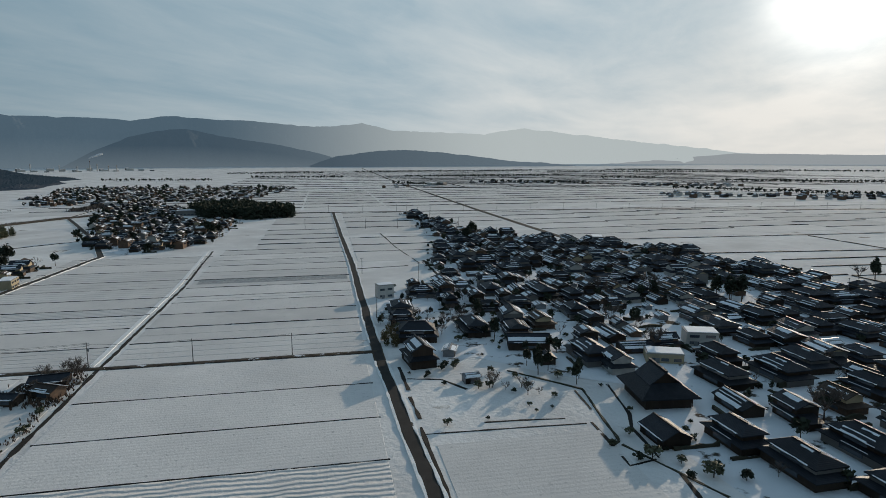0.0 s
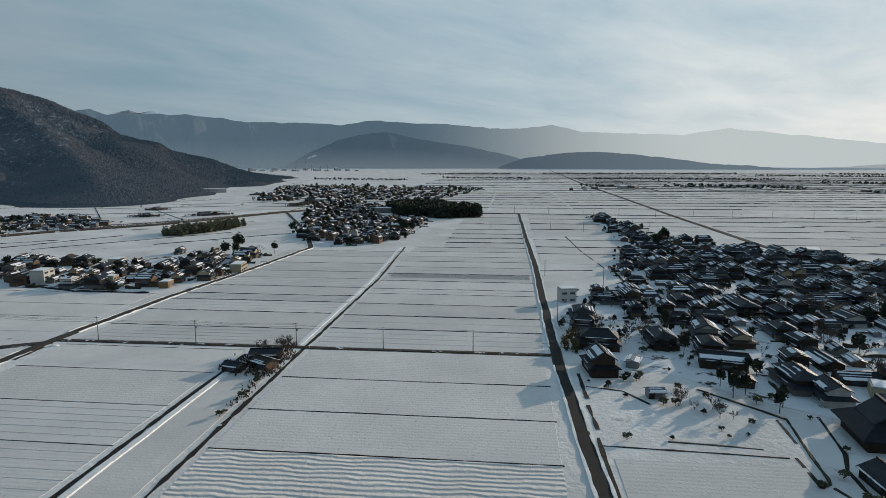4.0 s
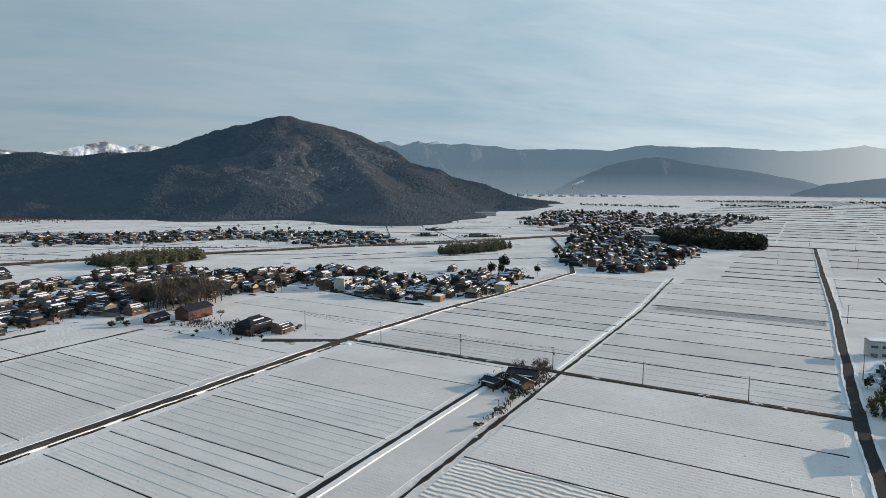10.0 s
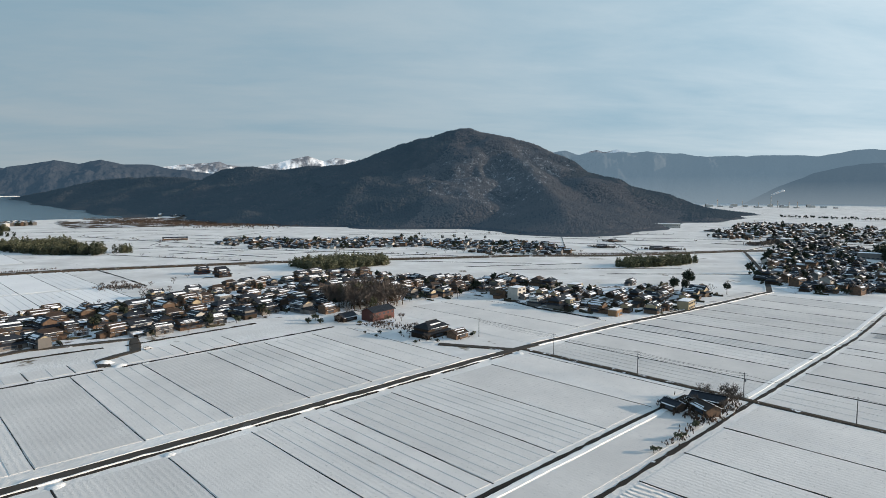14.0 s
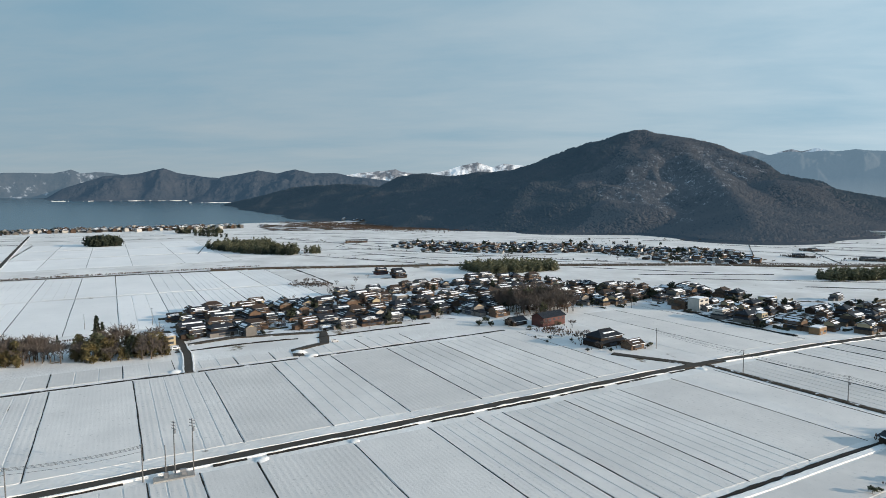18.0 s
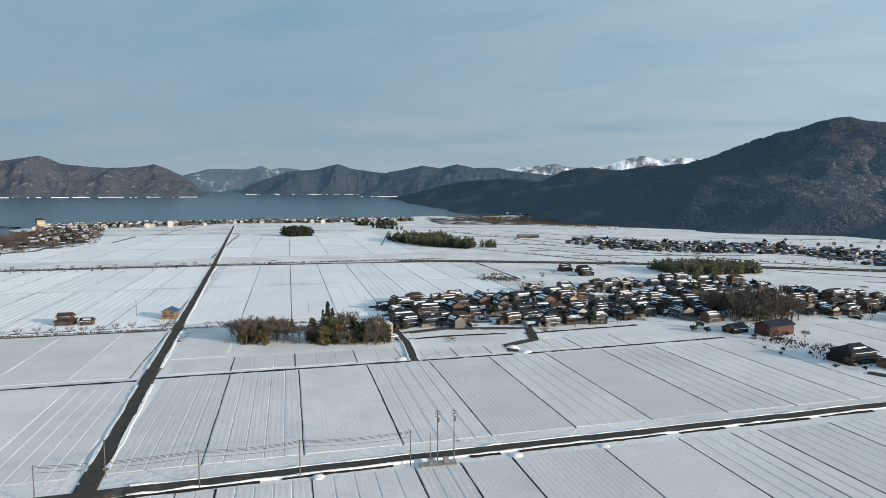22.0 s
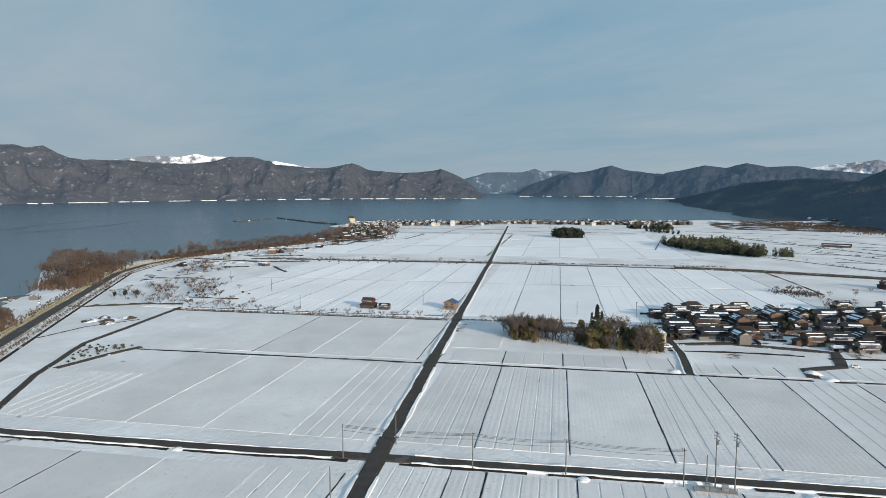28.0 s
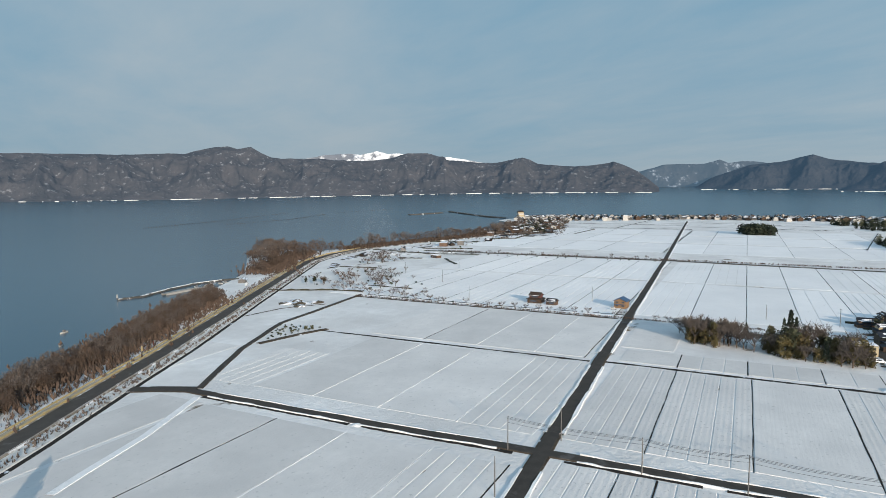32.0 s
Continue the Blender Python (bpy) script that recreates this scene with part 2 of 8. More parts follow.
material("metal_blue", (0.05, 0.11, 0.22), 0.45, alt=(0.04, 0.09, 0.17), scale=0.4, rand=0.2)
material("metal_grey", (0.24, 0.25, 0.26), 0.45, alt=(0.17, 0.17, 0.18), scale=0.3, rand=0.2)
material("wood_dark", (0.048, 0.036, 0.028), 0.85, alt=(0.034, 0.025, 0.020), scale=0.8, bump=0.03, rand=0.4, stretch=(1, 1, 0.2), spec=0.15)
material("wood_warm", (0.165, 0.104, 0.070), 0.8, alt=(0.080, 0.058, 0.045), scale=0.8, bump=0.03, rand=0.35, spec=0.15)
material("plaster_white", (0.52, 0.50, 0.47), 0.85, alt=(0.42, 0.40, 0.37), scale=0.4, rand=0.12)
material("plaster_cream", (0.44, 0.37, 0.25), 0.85, alt=(0.36, 0.30, 0.20), scale=0.4, rand=0.15)
material("plaster_grey", (0.17, 0.16, 0.15), 0.85, alt=(0.14, 0.135, 0.13), scale=0.4, rand=0.3)
material("red_wall", (0.115, 0.042, 0.035), 0.7, alt=(0.085, 0.035, 0.03), scale=0.4, wave=("X", 1.5, 0.0, 0.5), bump=0.03)
material("concrete", (0.36, 0.35, 0.33), 0.85, alt=(0.26, 0.25, 0.24), scale=0.3, bump=0.02)
material("pole_concrete", (0.16, 0.155, 0.15), 0.8, alt=(0.11, 0.105, 0.10), scale=0.6)
material("wire", (0.03, 0.03, 0.03), 0.6)
material("steel", (0.20, 0.21, 0.22), 0.5, 0.6)
material("window_glass", (0.05, 0.06, 0.075), 0.12, spec=0.8)
material("bark", (0.11, 0.078, 0.056), 0.9, alt=(0.06, 0.045, 0.035), scale=1.0, rand=0.25)
material("twig", (0.115, 0.078, 0.057), 0.9, alt=(0.072, 0.052, 0.040), scale=0.4, rand=0.3)
material("twig_red", (0.112, 0.077, 0.058), 0.9, alt=(0.065, 0.047, 0.038), scale=0.25)
material("twig_pale", (0.140, 0.114, 0.098), 0.9, alt=(0.085, 0.070, 0.062), scale=0.25)
material("dry_bank", (0.30, 0.265, 0.22), 0.95, alt=(0.17, 0.145, 0.115), scale=0.35, bump=0.2, coord="World", spots=(0.72, 0.73, 0.75), sscale=0.12, slevel=0.50, sharp=0.08)
material("bank_snow", (0.70, 0.69, 0.68), 0.95, alt=(0.45, 0.43, 0.40), scale=0.35, bump=0.2, coord="World", spots=(0.20, 0.17, 0.14), sscale=0.10, slevel=0.60, sharp=0.10)
material("hedge", (0.030, 0.036, 0.022), 0.9, alt=(0.055, 0.045, 0.030), scale=0.5, bump=0.25, bscale=2.0, coord="World", spots=(0.65, 0.67, 0.70), sscale=0.25, slevel=0.66)
material("evergreen", (0.034, 0.042, 0.026), 0.8, alt=(0.020, 0.027, 0.017), scale=0.3, rand=0.3)
material("bamboo", (0.135, 0.100, 0.040), 0.75, alt=(0.058, 0.055, 0.026), scale=0.22, rand=0.3)
material("bamboo_green", (0.105, 0.112, 0.062), 0.75, alt=(0.075, 0.075, 0.046), scale=0.25, rand=0.25)
# faint blue emission stands in for air haze over the hill woods
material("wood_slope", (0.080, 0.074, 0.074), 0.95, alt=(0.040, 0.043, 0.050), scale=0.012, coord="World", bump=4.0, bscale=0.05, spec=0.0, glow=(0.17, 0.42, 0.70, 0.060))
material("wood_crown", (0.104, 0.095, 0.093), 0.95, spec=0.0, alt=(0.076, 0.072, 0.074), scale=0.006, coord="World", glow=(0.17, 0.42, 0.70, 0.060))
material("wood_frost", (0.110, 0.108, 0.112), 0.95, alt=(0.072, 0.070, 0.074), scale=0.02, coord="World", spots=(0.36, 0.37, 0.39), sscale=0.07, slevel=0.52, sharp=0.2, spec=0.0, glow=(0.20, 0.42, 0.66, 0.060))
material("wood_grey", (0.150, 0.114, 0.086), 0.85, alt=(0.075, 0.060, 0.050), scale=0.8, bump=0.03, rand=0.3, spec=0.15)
# evergreen crowns, extra dark where they imitate shade on the western slope
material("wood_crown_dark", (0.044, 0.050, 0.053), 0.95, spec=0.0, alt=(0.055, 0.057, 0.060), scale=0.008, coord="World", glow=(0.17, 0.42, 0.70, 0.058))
# bluish haze above the lake is put into these mountains as emission
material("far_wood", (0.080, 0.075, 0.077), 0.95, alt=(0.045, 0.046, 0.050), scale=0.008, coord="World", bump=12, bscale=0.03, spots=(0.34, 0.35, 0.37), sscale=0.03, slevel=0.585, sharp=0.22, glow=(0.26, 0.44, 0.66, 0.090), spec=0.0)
# darker, bluer copy of far_wood: shade and haze set in colour and glow
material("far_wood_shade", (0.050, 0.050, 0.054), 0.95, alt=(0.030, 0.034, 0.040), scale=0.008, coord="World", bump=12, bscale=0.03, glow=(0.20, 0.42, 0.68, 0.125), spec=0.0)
# strong pale emission paints the bright haze onto these low hills
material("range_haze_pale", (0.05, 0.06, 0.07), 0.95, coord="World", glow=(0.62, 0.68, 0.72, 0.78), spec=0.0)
# summit snow, with some haze light added as emission
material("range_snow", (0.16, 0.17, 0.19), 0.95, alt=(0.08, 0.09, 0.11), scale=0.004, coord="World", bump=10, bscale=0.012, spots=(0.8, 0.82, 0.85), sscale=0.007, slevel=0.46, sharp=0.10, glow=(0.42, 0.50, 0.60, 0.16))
material("water", (0.028, 0.078, 0.115), 0.24, alt=(0.034, 0.086, 0.124), scale=0.003, coord="World", bump=0.06, bscale=0.25, spec=0.45)
material("smoke", (0.75, 0.76, 0.78), 0.9)
material("blue_sheet", (0.03, 0.10, 0.30), 0.6)
material("orange_wall", (0.26, 0.155, 0.080), 0.7, alt=(0.20, 0.12, 0.065), scale=0.5)
material("yard", (0.085, 0.070, 0.055), 0.95, alt=(0.045, 0.038, 0.032), scale=0.25, bump=0.2, bscale=0.6, coord="World", spots=(0.70, 0.71, 0.73), sscale=0.09, slevel=0.37, sharp=0.05, spec=0.05)
material("stone_dark", (0.085, 0.080, 0.074), 0.85, alt=(0.05, 0.048, 0.045), scale=0.5, bump=0.15, coord="World", spots=(0.7, 0.71, 0.73), sscale=0.12, slevel=0.60)


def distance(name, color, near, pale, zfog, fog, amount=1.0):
    """Backdrop mountains with the haze of many kilometres of air put in as emission: it grows towards the sun's side
    and down in the valleys.
    """
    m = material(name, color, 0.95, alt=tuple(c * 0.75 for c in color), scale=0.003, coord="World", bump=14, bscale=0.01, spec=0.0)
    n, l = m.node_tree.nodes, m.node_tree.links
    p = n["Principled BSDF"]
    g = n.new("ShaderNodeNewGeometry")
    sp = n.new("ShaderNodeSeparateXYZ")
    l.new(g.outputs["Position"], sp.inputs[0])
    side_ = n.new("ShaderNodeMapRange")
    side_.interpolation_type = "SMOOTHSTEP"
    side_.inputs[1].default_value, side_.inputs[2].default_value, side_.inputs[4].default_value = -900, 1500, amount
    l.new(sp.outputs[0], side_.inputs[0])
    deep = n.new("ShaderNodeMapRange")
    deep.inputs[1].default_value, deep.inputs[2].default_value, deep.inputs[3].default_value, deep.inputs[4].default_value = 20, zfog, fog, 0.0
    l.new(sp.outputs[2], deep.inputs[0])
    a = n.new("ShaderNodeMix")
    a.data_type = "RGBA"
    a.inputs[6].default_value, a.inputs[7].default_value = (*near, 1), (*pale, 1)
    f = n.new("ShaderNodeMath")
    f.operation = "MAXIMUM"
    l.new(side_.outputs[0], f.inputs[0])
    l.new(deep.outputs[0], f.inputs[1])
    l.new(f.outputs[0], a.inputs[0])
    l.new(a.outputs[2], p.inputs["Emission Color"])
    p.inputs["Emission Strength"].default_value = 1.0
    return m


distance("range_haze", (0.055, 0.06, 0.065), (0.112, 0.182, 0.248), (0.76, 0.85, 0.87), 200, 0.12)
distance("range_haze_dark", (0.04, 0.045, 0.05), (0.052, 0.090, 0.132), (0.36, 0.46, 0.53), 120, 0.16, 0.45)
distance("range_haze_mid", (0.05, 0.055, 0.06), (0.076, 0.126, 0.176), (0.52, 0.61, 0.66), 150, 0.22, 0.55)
material("yard_brown", (0.085, 0.066, 0.050), 0.95, alt=(0.045, 0.036, 0.030), scale=0.25, bump=0.2, bscale=0.6, coord="World", spots=(0.68, 0.69, 0.71), sscale=0.07, slevel=0.41, sharp=0.05, spec=0.05)
material("reeds", (0.130, 0.105, 0.085), 0.95, alt=(0.060, 0.046, 0.036), scale=0.04, bump=0.4, bscale=0.3, coord="World", spots=(0.62, 0.63, 0.66), sscale=0.02, slevel=0.50, sharp=0.08, spec=0.0)
material("car_paint", (0.70, 0.70, 0.70), 0.3, rand=0.3, spec=0.5)
material("rubber", (0.02, 0.02, 0.02), 0.9)
# far ridge paled by a stronger blue glow in place of haze
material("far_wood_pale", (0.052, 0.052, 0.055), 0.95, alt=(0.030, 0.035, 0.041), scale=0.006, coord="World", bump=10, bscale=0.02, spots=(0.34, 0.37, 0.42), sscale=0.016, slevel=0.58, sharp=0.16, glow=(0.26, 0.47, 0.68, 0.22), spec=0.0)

# ---- mesh tools ----
class Build:
    """Collects corners and faces of one mesh."""

    def __init__(self):
        self.v, self.f = [], []

    def add(self, verts, faces):
        o = len(self.v)
        self.v.extend(verts)
        self.f.extend(tuple(i + o for i in f) for f in faces)
        return self

    def box(self, x, y, z, sx, sy, sz, rot=0.0, taper=1.0):
        """A box that stands on z, with its middle at x, y; taper shrinks the top."""
        c, s = math.cos(rot), math.sin(rot)
        vs = []
        for k, t in ((0, 1.0), (1, taper)):
            for a, b in ((-1, -1), (1, -1), (1, 1), (-1, 1)):
                px, py = a * sx / 2 * t, b * sy / 2 * t
                vs.append((x + px * c - py * s, y + px * s + py * c, z + k * sz))
        return self.add(vs, [(3, 2, 1, 0), (4, 5, 6, 7), (0, 1, 5, 4), (1, 2, 6, 5), (2, 3, 7, 6), (3, 0, 4, 7)])

    def tube(self, a, b, ra, rb, n=6):
        a, b = Vector(a), Vector(b)
        d = (b - a).normalized()
        u = d.orthogonal().normalized()
        w = d.cross(u)
        vs = []
        for p, r in ((a, ra), (b, rb)):
            for i in range(n):
                t = 2 * math.pi * i / n
                vs.append(tuple(p + (u * math.cos(t) + w * math.sin(t)) * r))
        fs = [(i, (i + 1) % n, n + (i + 1) % n, n + i) for i in range(n)]
        return self.add(vs, fs + [tuple(range(n))[::-1], tuple(range(n, 2 * n))])

    def mesh(self, name):
        me = bpy.data.meshes.new(name)
        me.from_pydata(self.v, [], self.f)
        me.update()
        return me


def part(name, build, mat, parent=None, label="", smooth=False):
    """One mesh object, a part of its parent."""
    me = build if isinstance(build, bpy.types.Mesh) else build.mesh(name)
    if not me.materials:
        me.materials.append(M[mat])
    if smooth:
        me.shade_smooth()
    ob = new(name, me)
    if parent:
        ob.parent = parent
    if label:
        tagged(ob, label)
    return ob


def thing(name, label, category, group="", kind="", at=(0, 0, 0), rot=0.0):
    ob = tagged(new(name), label, category, group, kind)
    ob.matrix_basis = pose(at[0], at[1], at[2], 0, 0, rot)
    return ob


def ribbon(build, pts, width, z0, z1, drop=0.0):
    """A strip with flat top z1 and sides down to z0 along a line of plan points."""
    pts = [Vector((p[0], p[1], 0)) for p in pts]
    vs, n = [], len(pts)
    for i, p in enumerate(pts):
        d = (pts[min(i + 1, n - 1)] - pts[max(i - 1, 0)]).normalized()
        w = Vector((-d.y, d.x, 0)) * width / 2
        for q, z in ((p - w * 1.15, z0), (p - w, z1), (p + w, z1), (p + w * 1.15, z0)):
            vs.append((q.x, q.y, z + lift(q.x, q.y)))
    fs = []
    for i in range(n - 1):
        for k in range(3):
            a = i * 4 + k
            fs.append((a, a + 1, a + 5, a + 4)[::-1])
    return build.add(vs, fs)


def wobbly(pts, step, amp, seed=0):
    """The line cut into short pieces with a slight sideways wander."""
    outp = []
    for i in range(len(pts) - 1):
        a, b = Vector((*pts[i], 0)), Vector((*pts[i + 1], 0))
        n = max(1, int((b - a).length / step))
        side = Vector((-(b - a).y, (b - a).x, 0)).normalized()
        for k in range(n):
            p = a.lerp(b, k / n)
            s = noise.noise((p.x * 0.05 + seed, p.y * 0.05, 0.3)) * amp
            outp.append((p.x + side.x * s, p.y + side.y * s))
    outp.append(pts[-1])
    return outp


def smooth(a, b, x):
    t = np.clip((x - a) / (b - a), 0, 1)
    return t * t * (3 - 2 * t)


def lift(x, y):
    """The far land rises gently behind the lake and the plain."""
    r = np.hypot(x, y)
    h = np.degrees(np.arctan2(-x, y))
    amp = 14 + 81 * smooth(36, 72, h) - 45 * smooth(105, 150, h)
    amp = np.where(h < -60, 14, amp)
    return amp * np.clip((r - 1900) / 2600, 0, 1.1) ** 1.15


LAKE = [(200, -520), (60, -400), (-70, -290), (-150, -302), (-205, -324), (-240, -346), (-296, -379), (-350, -409), (-400, -433), (-440, -455), (-482, -480), (-578, -568), (-650, -626), (-695, -655), (-700, -636), (-672, -558), (-718, -545), (-911, -505),
        (-1150, -480), (-1330, -500), (-1480, -560), (-1600, -640), (-1700, -640), (-1800, -520), (-1930, -250), (-2010, 100), (-2080, 430), (-2020, 640),
        (-2100, 800), (-2500, 950), (-3200, 800), (-4100, 700), (-5200, 600), (-5200, -5200), (200, -5200)]


def lake_depth(x, y):
    """Distance to the shore, above 0 in the lake."""
    pts = np.array(LAKE, float)
    inside = np.zeros(np.shape(x), bool)
    dist = np.full(np.shape(x), 1e9)
    for a, b in zip(pts, np.roll(pts, -1, 0)):
        with np.errstate(divide="ignore", invalid="ignore"):
            cross = (a[1] > y) != (b[1] > y)
            inside ^= cross & (x < (b[0] - a[0]) * (y - a[1]) / (b[1] - a[1] + 1e-9) + a[0])
        t = np.clip(((x - a[0]) * (b[0] - a[0]) + (y - a[1]) * (b[1] - a[1])) / ((b - a) @ (b - a)), 0, 1)
        dist = np.minimum(dist, np.hypot(x - a[0] - t * (b[0] - a[0]), y - a[1] - t * (b[1] - a[1])))
    return np.where(inside, dist, -dist)


def grid_mesh(name, xs, ys, zfun, keep=None):
    X, Y = np.meshgrid(xs, ys)
    Z = zfun(X, Y)
    n, m = X.shape
    idx = np.arange(n * m).reshape(n, m)
    q = np.stack([idx[:-1, :-1], idx[:-1, 1:], idx[1:, 1:], idx[1:, :-1]], -1).reshape(-1, 4)
    if keep is not None:
        k = keep(X, Y, Z)
        kf = (k[:-1, :-1] | k[:-1, 1:] | k[1:, 1:] | k[1:, :-1]).reshape(-1)
        q = q[kf]
    me = bpy.data.meshes.new(name)
    me.from_pydata(np.stack([X, Y, Z], -1).reshape(-1, 3).tolist(), [], q.tolist())
    me.update()
    me.shade_smooth()
    return me


def fbm(x, y, s, octaves=4, seed=0.0):
    """Fractal noise on arrays."""
    total, amp, f = np.zeros(np.shape(x)), 1.0, 1.0
    for o in range(octaves):
        xs, ys = x * s * f + seed + 17.3 * o, y * s * f + 3.1 * seed - 9.7 * o
        xi, yi = np.floor(xs), np.floor(ys)
        u, v = xs - xi, ys - yi
        u, v = u * u * (3 - 2 * u), v * v * (3 - 2 * v)

        def rnd(i, j):
            k = np.sin(i * 127.1 + j * 311.7 + seed) * 43758.5453
            return k - np.floor(k)
        a, b, c, d = rnd(xi, yi), rnd(xi + 1, yi), rnd(xi, yi + 1), rnd(xi + 1, yi + 1)
        total = total + amp * (a + (b - a) * u + (c - a) * v + (a - b - c + d) * u * v - 0.5)
        amp, f = amp * 0.5, f * 2.03
    return total


def ragged(build, pts, width, z0, z1, seed):
    """A low ridge of uneven width and height, broken here and there by snow."""
    vs, n = [], len(pts)
    for i, p in enumerate(pts):
        a, b = pts[max(i - 1, 0)], pts[min(i + 1, n - 1)]
        d = math.hypot(b[0] - a[0], b[1] - a[1]) or 1.0
        ux, uy = -(b[1] - a[1]) / d, (b[0] - a[0]) / d
        k = 1.0 + 0.75 * noise.noise((p[0] * 0.16, p[1] * 0.16, seed * 0.37)) + 0.55 * noise.noise((p[0] * 0.5, p[1] * 0.5, seed))
        w = width * 0.5 * max(0.12, k)
        top = z1 * max(0.35, 0.9 + 0.9 * noise.noise((p[0] * 0.23, p[1] * 0.23, 4.0 + seed)))
        for off, z in ((-w - 0.12, z0), (-w, top), (w, top), (w + 0.12, z0)):
            x, y = p[0] + ux * off, p[1] + uy * off
            vs.append((x, y, z + lift(x, y)))
    return build.add(vs, [(4 * i + k + 4, 4 * i + k + 5, 4 * i + k + 1, 4 * i + k) for i in range(n - 1) for k in range(3)])

# ---- ground, lake, hills ----
def ground_z(x, y):
    d = lake_depth(x, y)
    z = lift(x, y) - 2.2 * smooth(-6, 14, d)
    return z + 0.12 * fbm(x, y, 0.02, 3) * (np.hypot(x, y) > 120)


axis_x = np.concatenate([np.linspace(-4900, -2300, 44), np.linspace(-2280, -1250, 60), np.linspace(-1240, 340, 140), np.linspace(380, 1200, 24), np.linspace(1300, 4900, 30)])
axis_y = np.concatenate([np.linspace(-4900, -1400, 36), np.linspace(-1350, -760, 30), np.linspace(-745, 980, 140), np.linspace(1020, 2000, 36), np.linspace(2080, 4900, 40)])
tagged(part("ground", grid_mesh("ground", axis_x, axis_y, ground_z), "snow_plain"), "wide flat farmland under a thin cover of snow", "ground", kind="structure")

water_x, water_y = np.linspace(-4900, 300, 90), np.linspace(-4900, 1300, 100)
tagged(part("water", grid_mesh("water", water_x, water_y, lambda x, y: lift(x, y) - 0.8, lambda x, y, z: lake_depth(x, y) > -90), "water"),
       "calm dark blue lake reflecting the pale sky", "lake", kind="structure")


def polar(head, r):
    a = radians(head)
    return -math.sin(a) * r, math.cos(a) * r


def ridge_height(x, y, nodes, seed, rough=0.16):
    """Height of a hill whose crest runs through nodes (heading, distance, crest height, half width)."""
    best = np.full(np.shape(x), -200.0)
    near = np.zeros(np.shape(x))
    pts = [(*polar(h, r), z - 24 * min(1, z / 110), w) for h, r, z, w in nodes]
    for a, b in zip(pts[:-1], pts[1:]):
        dx, dy = b[0] - a[0], b[1] - a[1]
        t = np.clip(((x - a[0]) * dx + (y - a[1]) * dy) / (dx * dx + dy * dy), 0, 1)
        d = np.hypot(x - a[0] - t * dx, y - a[1] - t * dy)
        top, wid = a[2] + (b[2] - a[2]) * t, a[3] + (b[3] - a[3]) * t
        d = d * (1 + 0.32 * fbm(x, y, 0.0035, 3, seed))
        q = np.clip(1.03 - d / wid, -0.5, 1.0)
        near = np.maximum(near, np.clip(q, 0, 1))
        best = np.maximum(best, top * np.sign(q) * np.abs(q) ** 1.12)
    spur = fbm(x, y, 0.006, 5, seed + 4)
    best = best - 0.62 * np.maximum(best, 0) * (1 - near ** 3) * np.abs(fbm(x, y, 0.0042, 3, seed + 7)) * smooth(0, 50, best)
    return best + rough * (1.7 - near ** 3) * np.maximum(best, 0) * spur * smooth(0, 60, best) - 3


MAIN = [(21.0, 2500, 18, 120), (22.9, 2420, 34, 150), (24.7, 2350, 60, 190), (26.5, 2300, 86, 250), (28.0, 2260, 110, 310), (30.4, 2220, 138, 400), (32.8, 2200, 164, 470), (34.8, 2200, 188, 530), (36.0, 2200, 198, 550), (37.8, 2195, 216, 600), (39.1, 2190, 250, 640),
        (40.4, 2180, 274, 690), (40.9, 2178, 289, 700), (41.9, 2170, 297, 720), (43.0, 2160, 308, 730), (44.3, 2150, 316, 740), (45.3, 2152, 310, 740), (46.4, 2160, 295, 720), (48.1, 2180, 283, 700), (50.7, 2220, 260, 660), (52.5, 2260, 236, 630), (53.8, 2290, 212, 610),
        (55.8, 2350, 202, 590), (58.3, 2400, 208, 570), (60.8, 2460, 194, 550), (64.2, 2550, 202, 520), (65.6, 2600, 194, 500), (67.2, 2680, 152, 430), (70.0, 2790, 160, 400), (73.0, 2950, 166, 370), (75.2, 3100, 154, 340), (77.0, 3230, 120, 290), (79.0, 3380, 86, 220), (81.0, 3500, 54, 130)]
# spurs that run from the crest down to the fields: heading, distance, height, half width
SPURS = [[(41.0, 2080, 255, 330), (38.2, 1800, 165, 300), (36.0, 1520, 92, 250), (34.8, 1290, 30, 150)], [(47.0, 2090, 262, 300), (47.6, 1800, 140, 260), (48.5, 1530, 48, 170)], [(44.0, 2040, 270, 220), (42.6, 1780, 150, 190), (41.8, 1560, 60, 150)], [(54.5, 2280, 190, 260), (53.6, 1960, 105, 230), (52.8, 1700, 35, 150)],
         [(61.5, 2440, 180, 240), (59.8, 2150, 92, 200), (58.6, 1930, 28, 130)], [(50.5, 2160, 215, 220), (50.5, 1880, 110, 190), (51.0, 1640, 35, 130)], [(66.5, 2600, 150, 220), (64.8, 2380, 72, 180), (63.8, 2230, 20, 110)], [(31.5, 2180, 140, 230), (30.0, 1900, 75, 190), (29.0, 1680, 25, 120)], [(71.5, 2850, 150, 200), (69.8, 2600, 70, 170), (68.8, 2450, 25, 110)]]


def main_z(x, y):
    z = ridge_height(x, y, MAIN, 3.0)
    for k, spur in enumerate(SPURS):
        z = np.maximum(z, ridge_height(x, y, spur, 5.0 + k, 0.2))
    return np.maximum(z + lift(x, y) * 0.4, -30 + 0 * x)


HX, HY = np.linspace(-4000, -560, 290), np.linspace(200, 3050, 240)
HZ = main_z(*np.meshgrid(HX, HY))


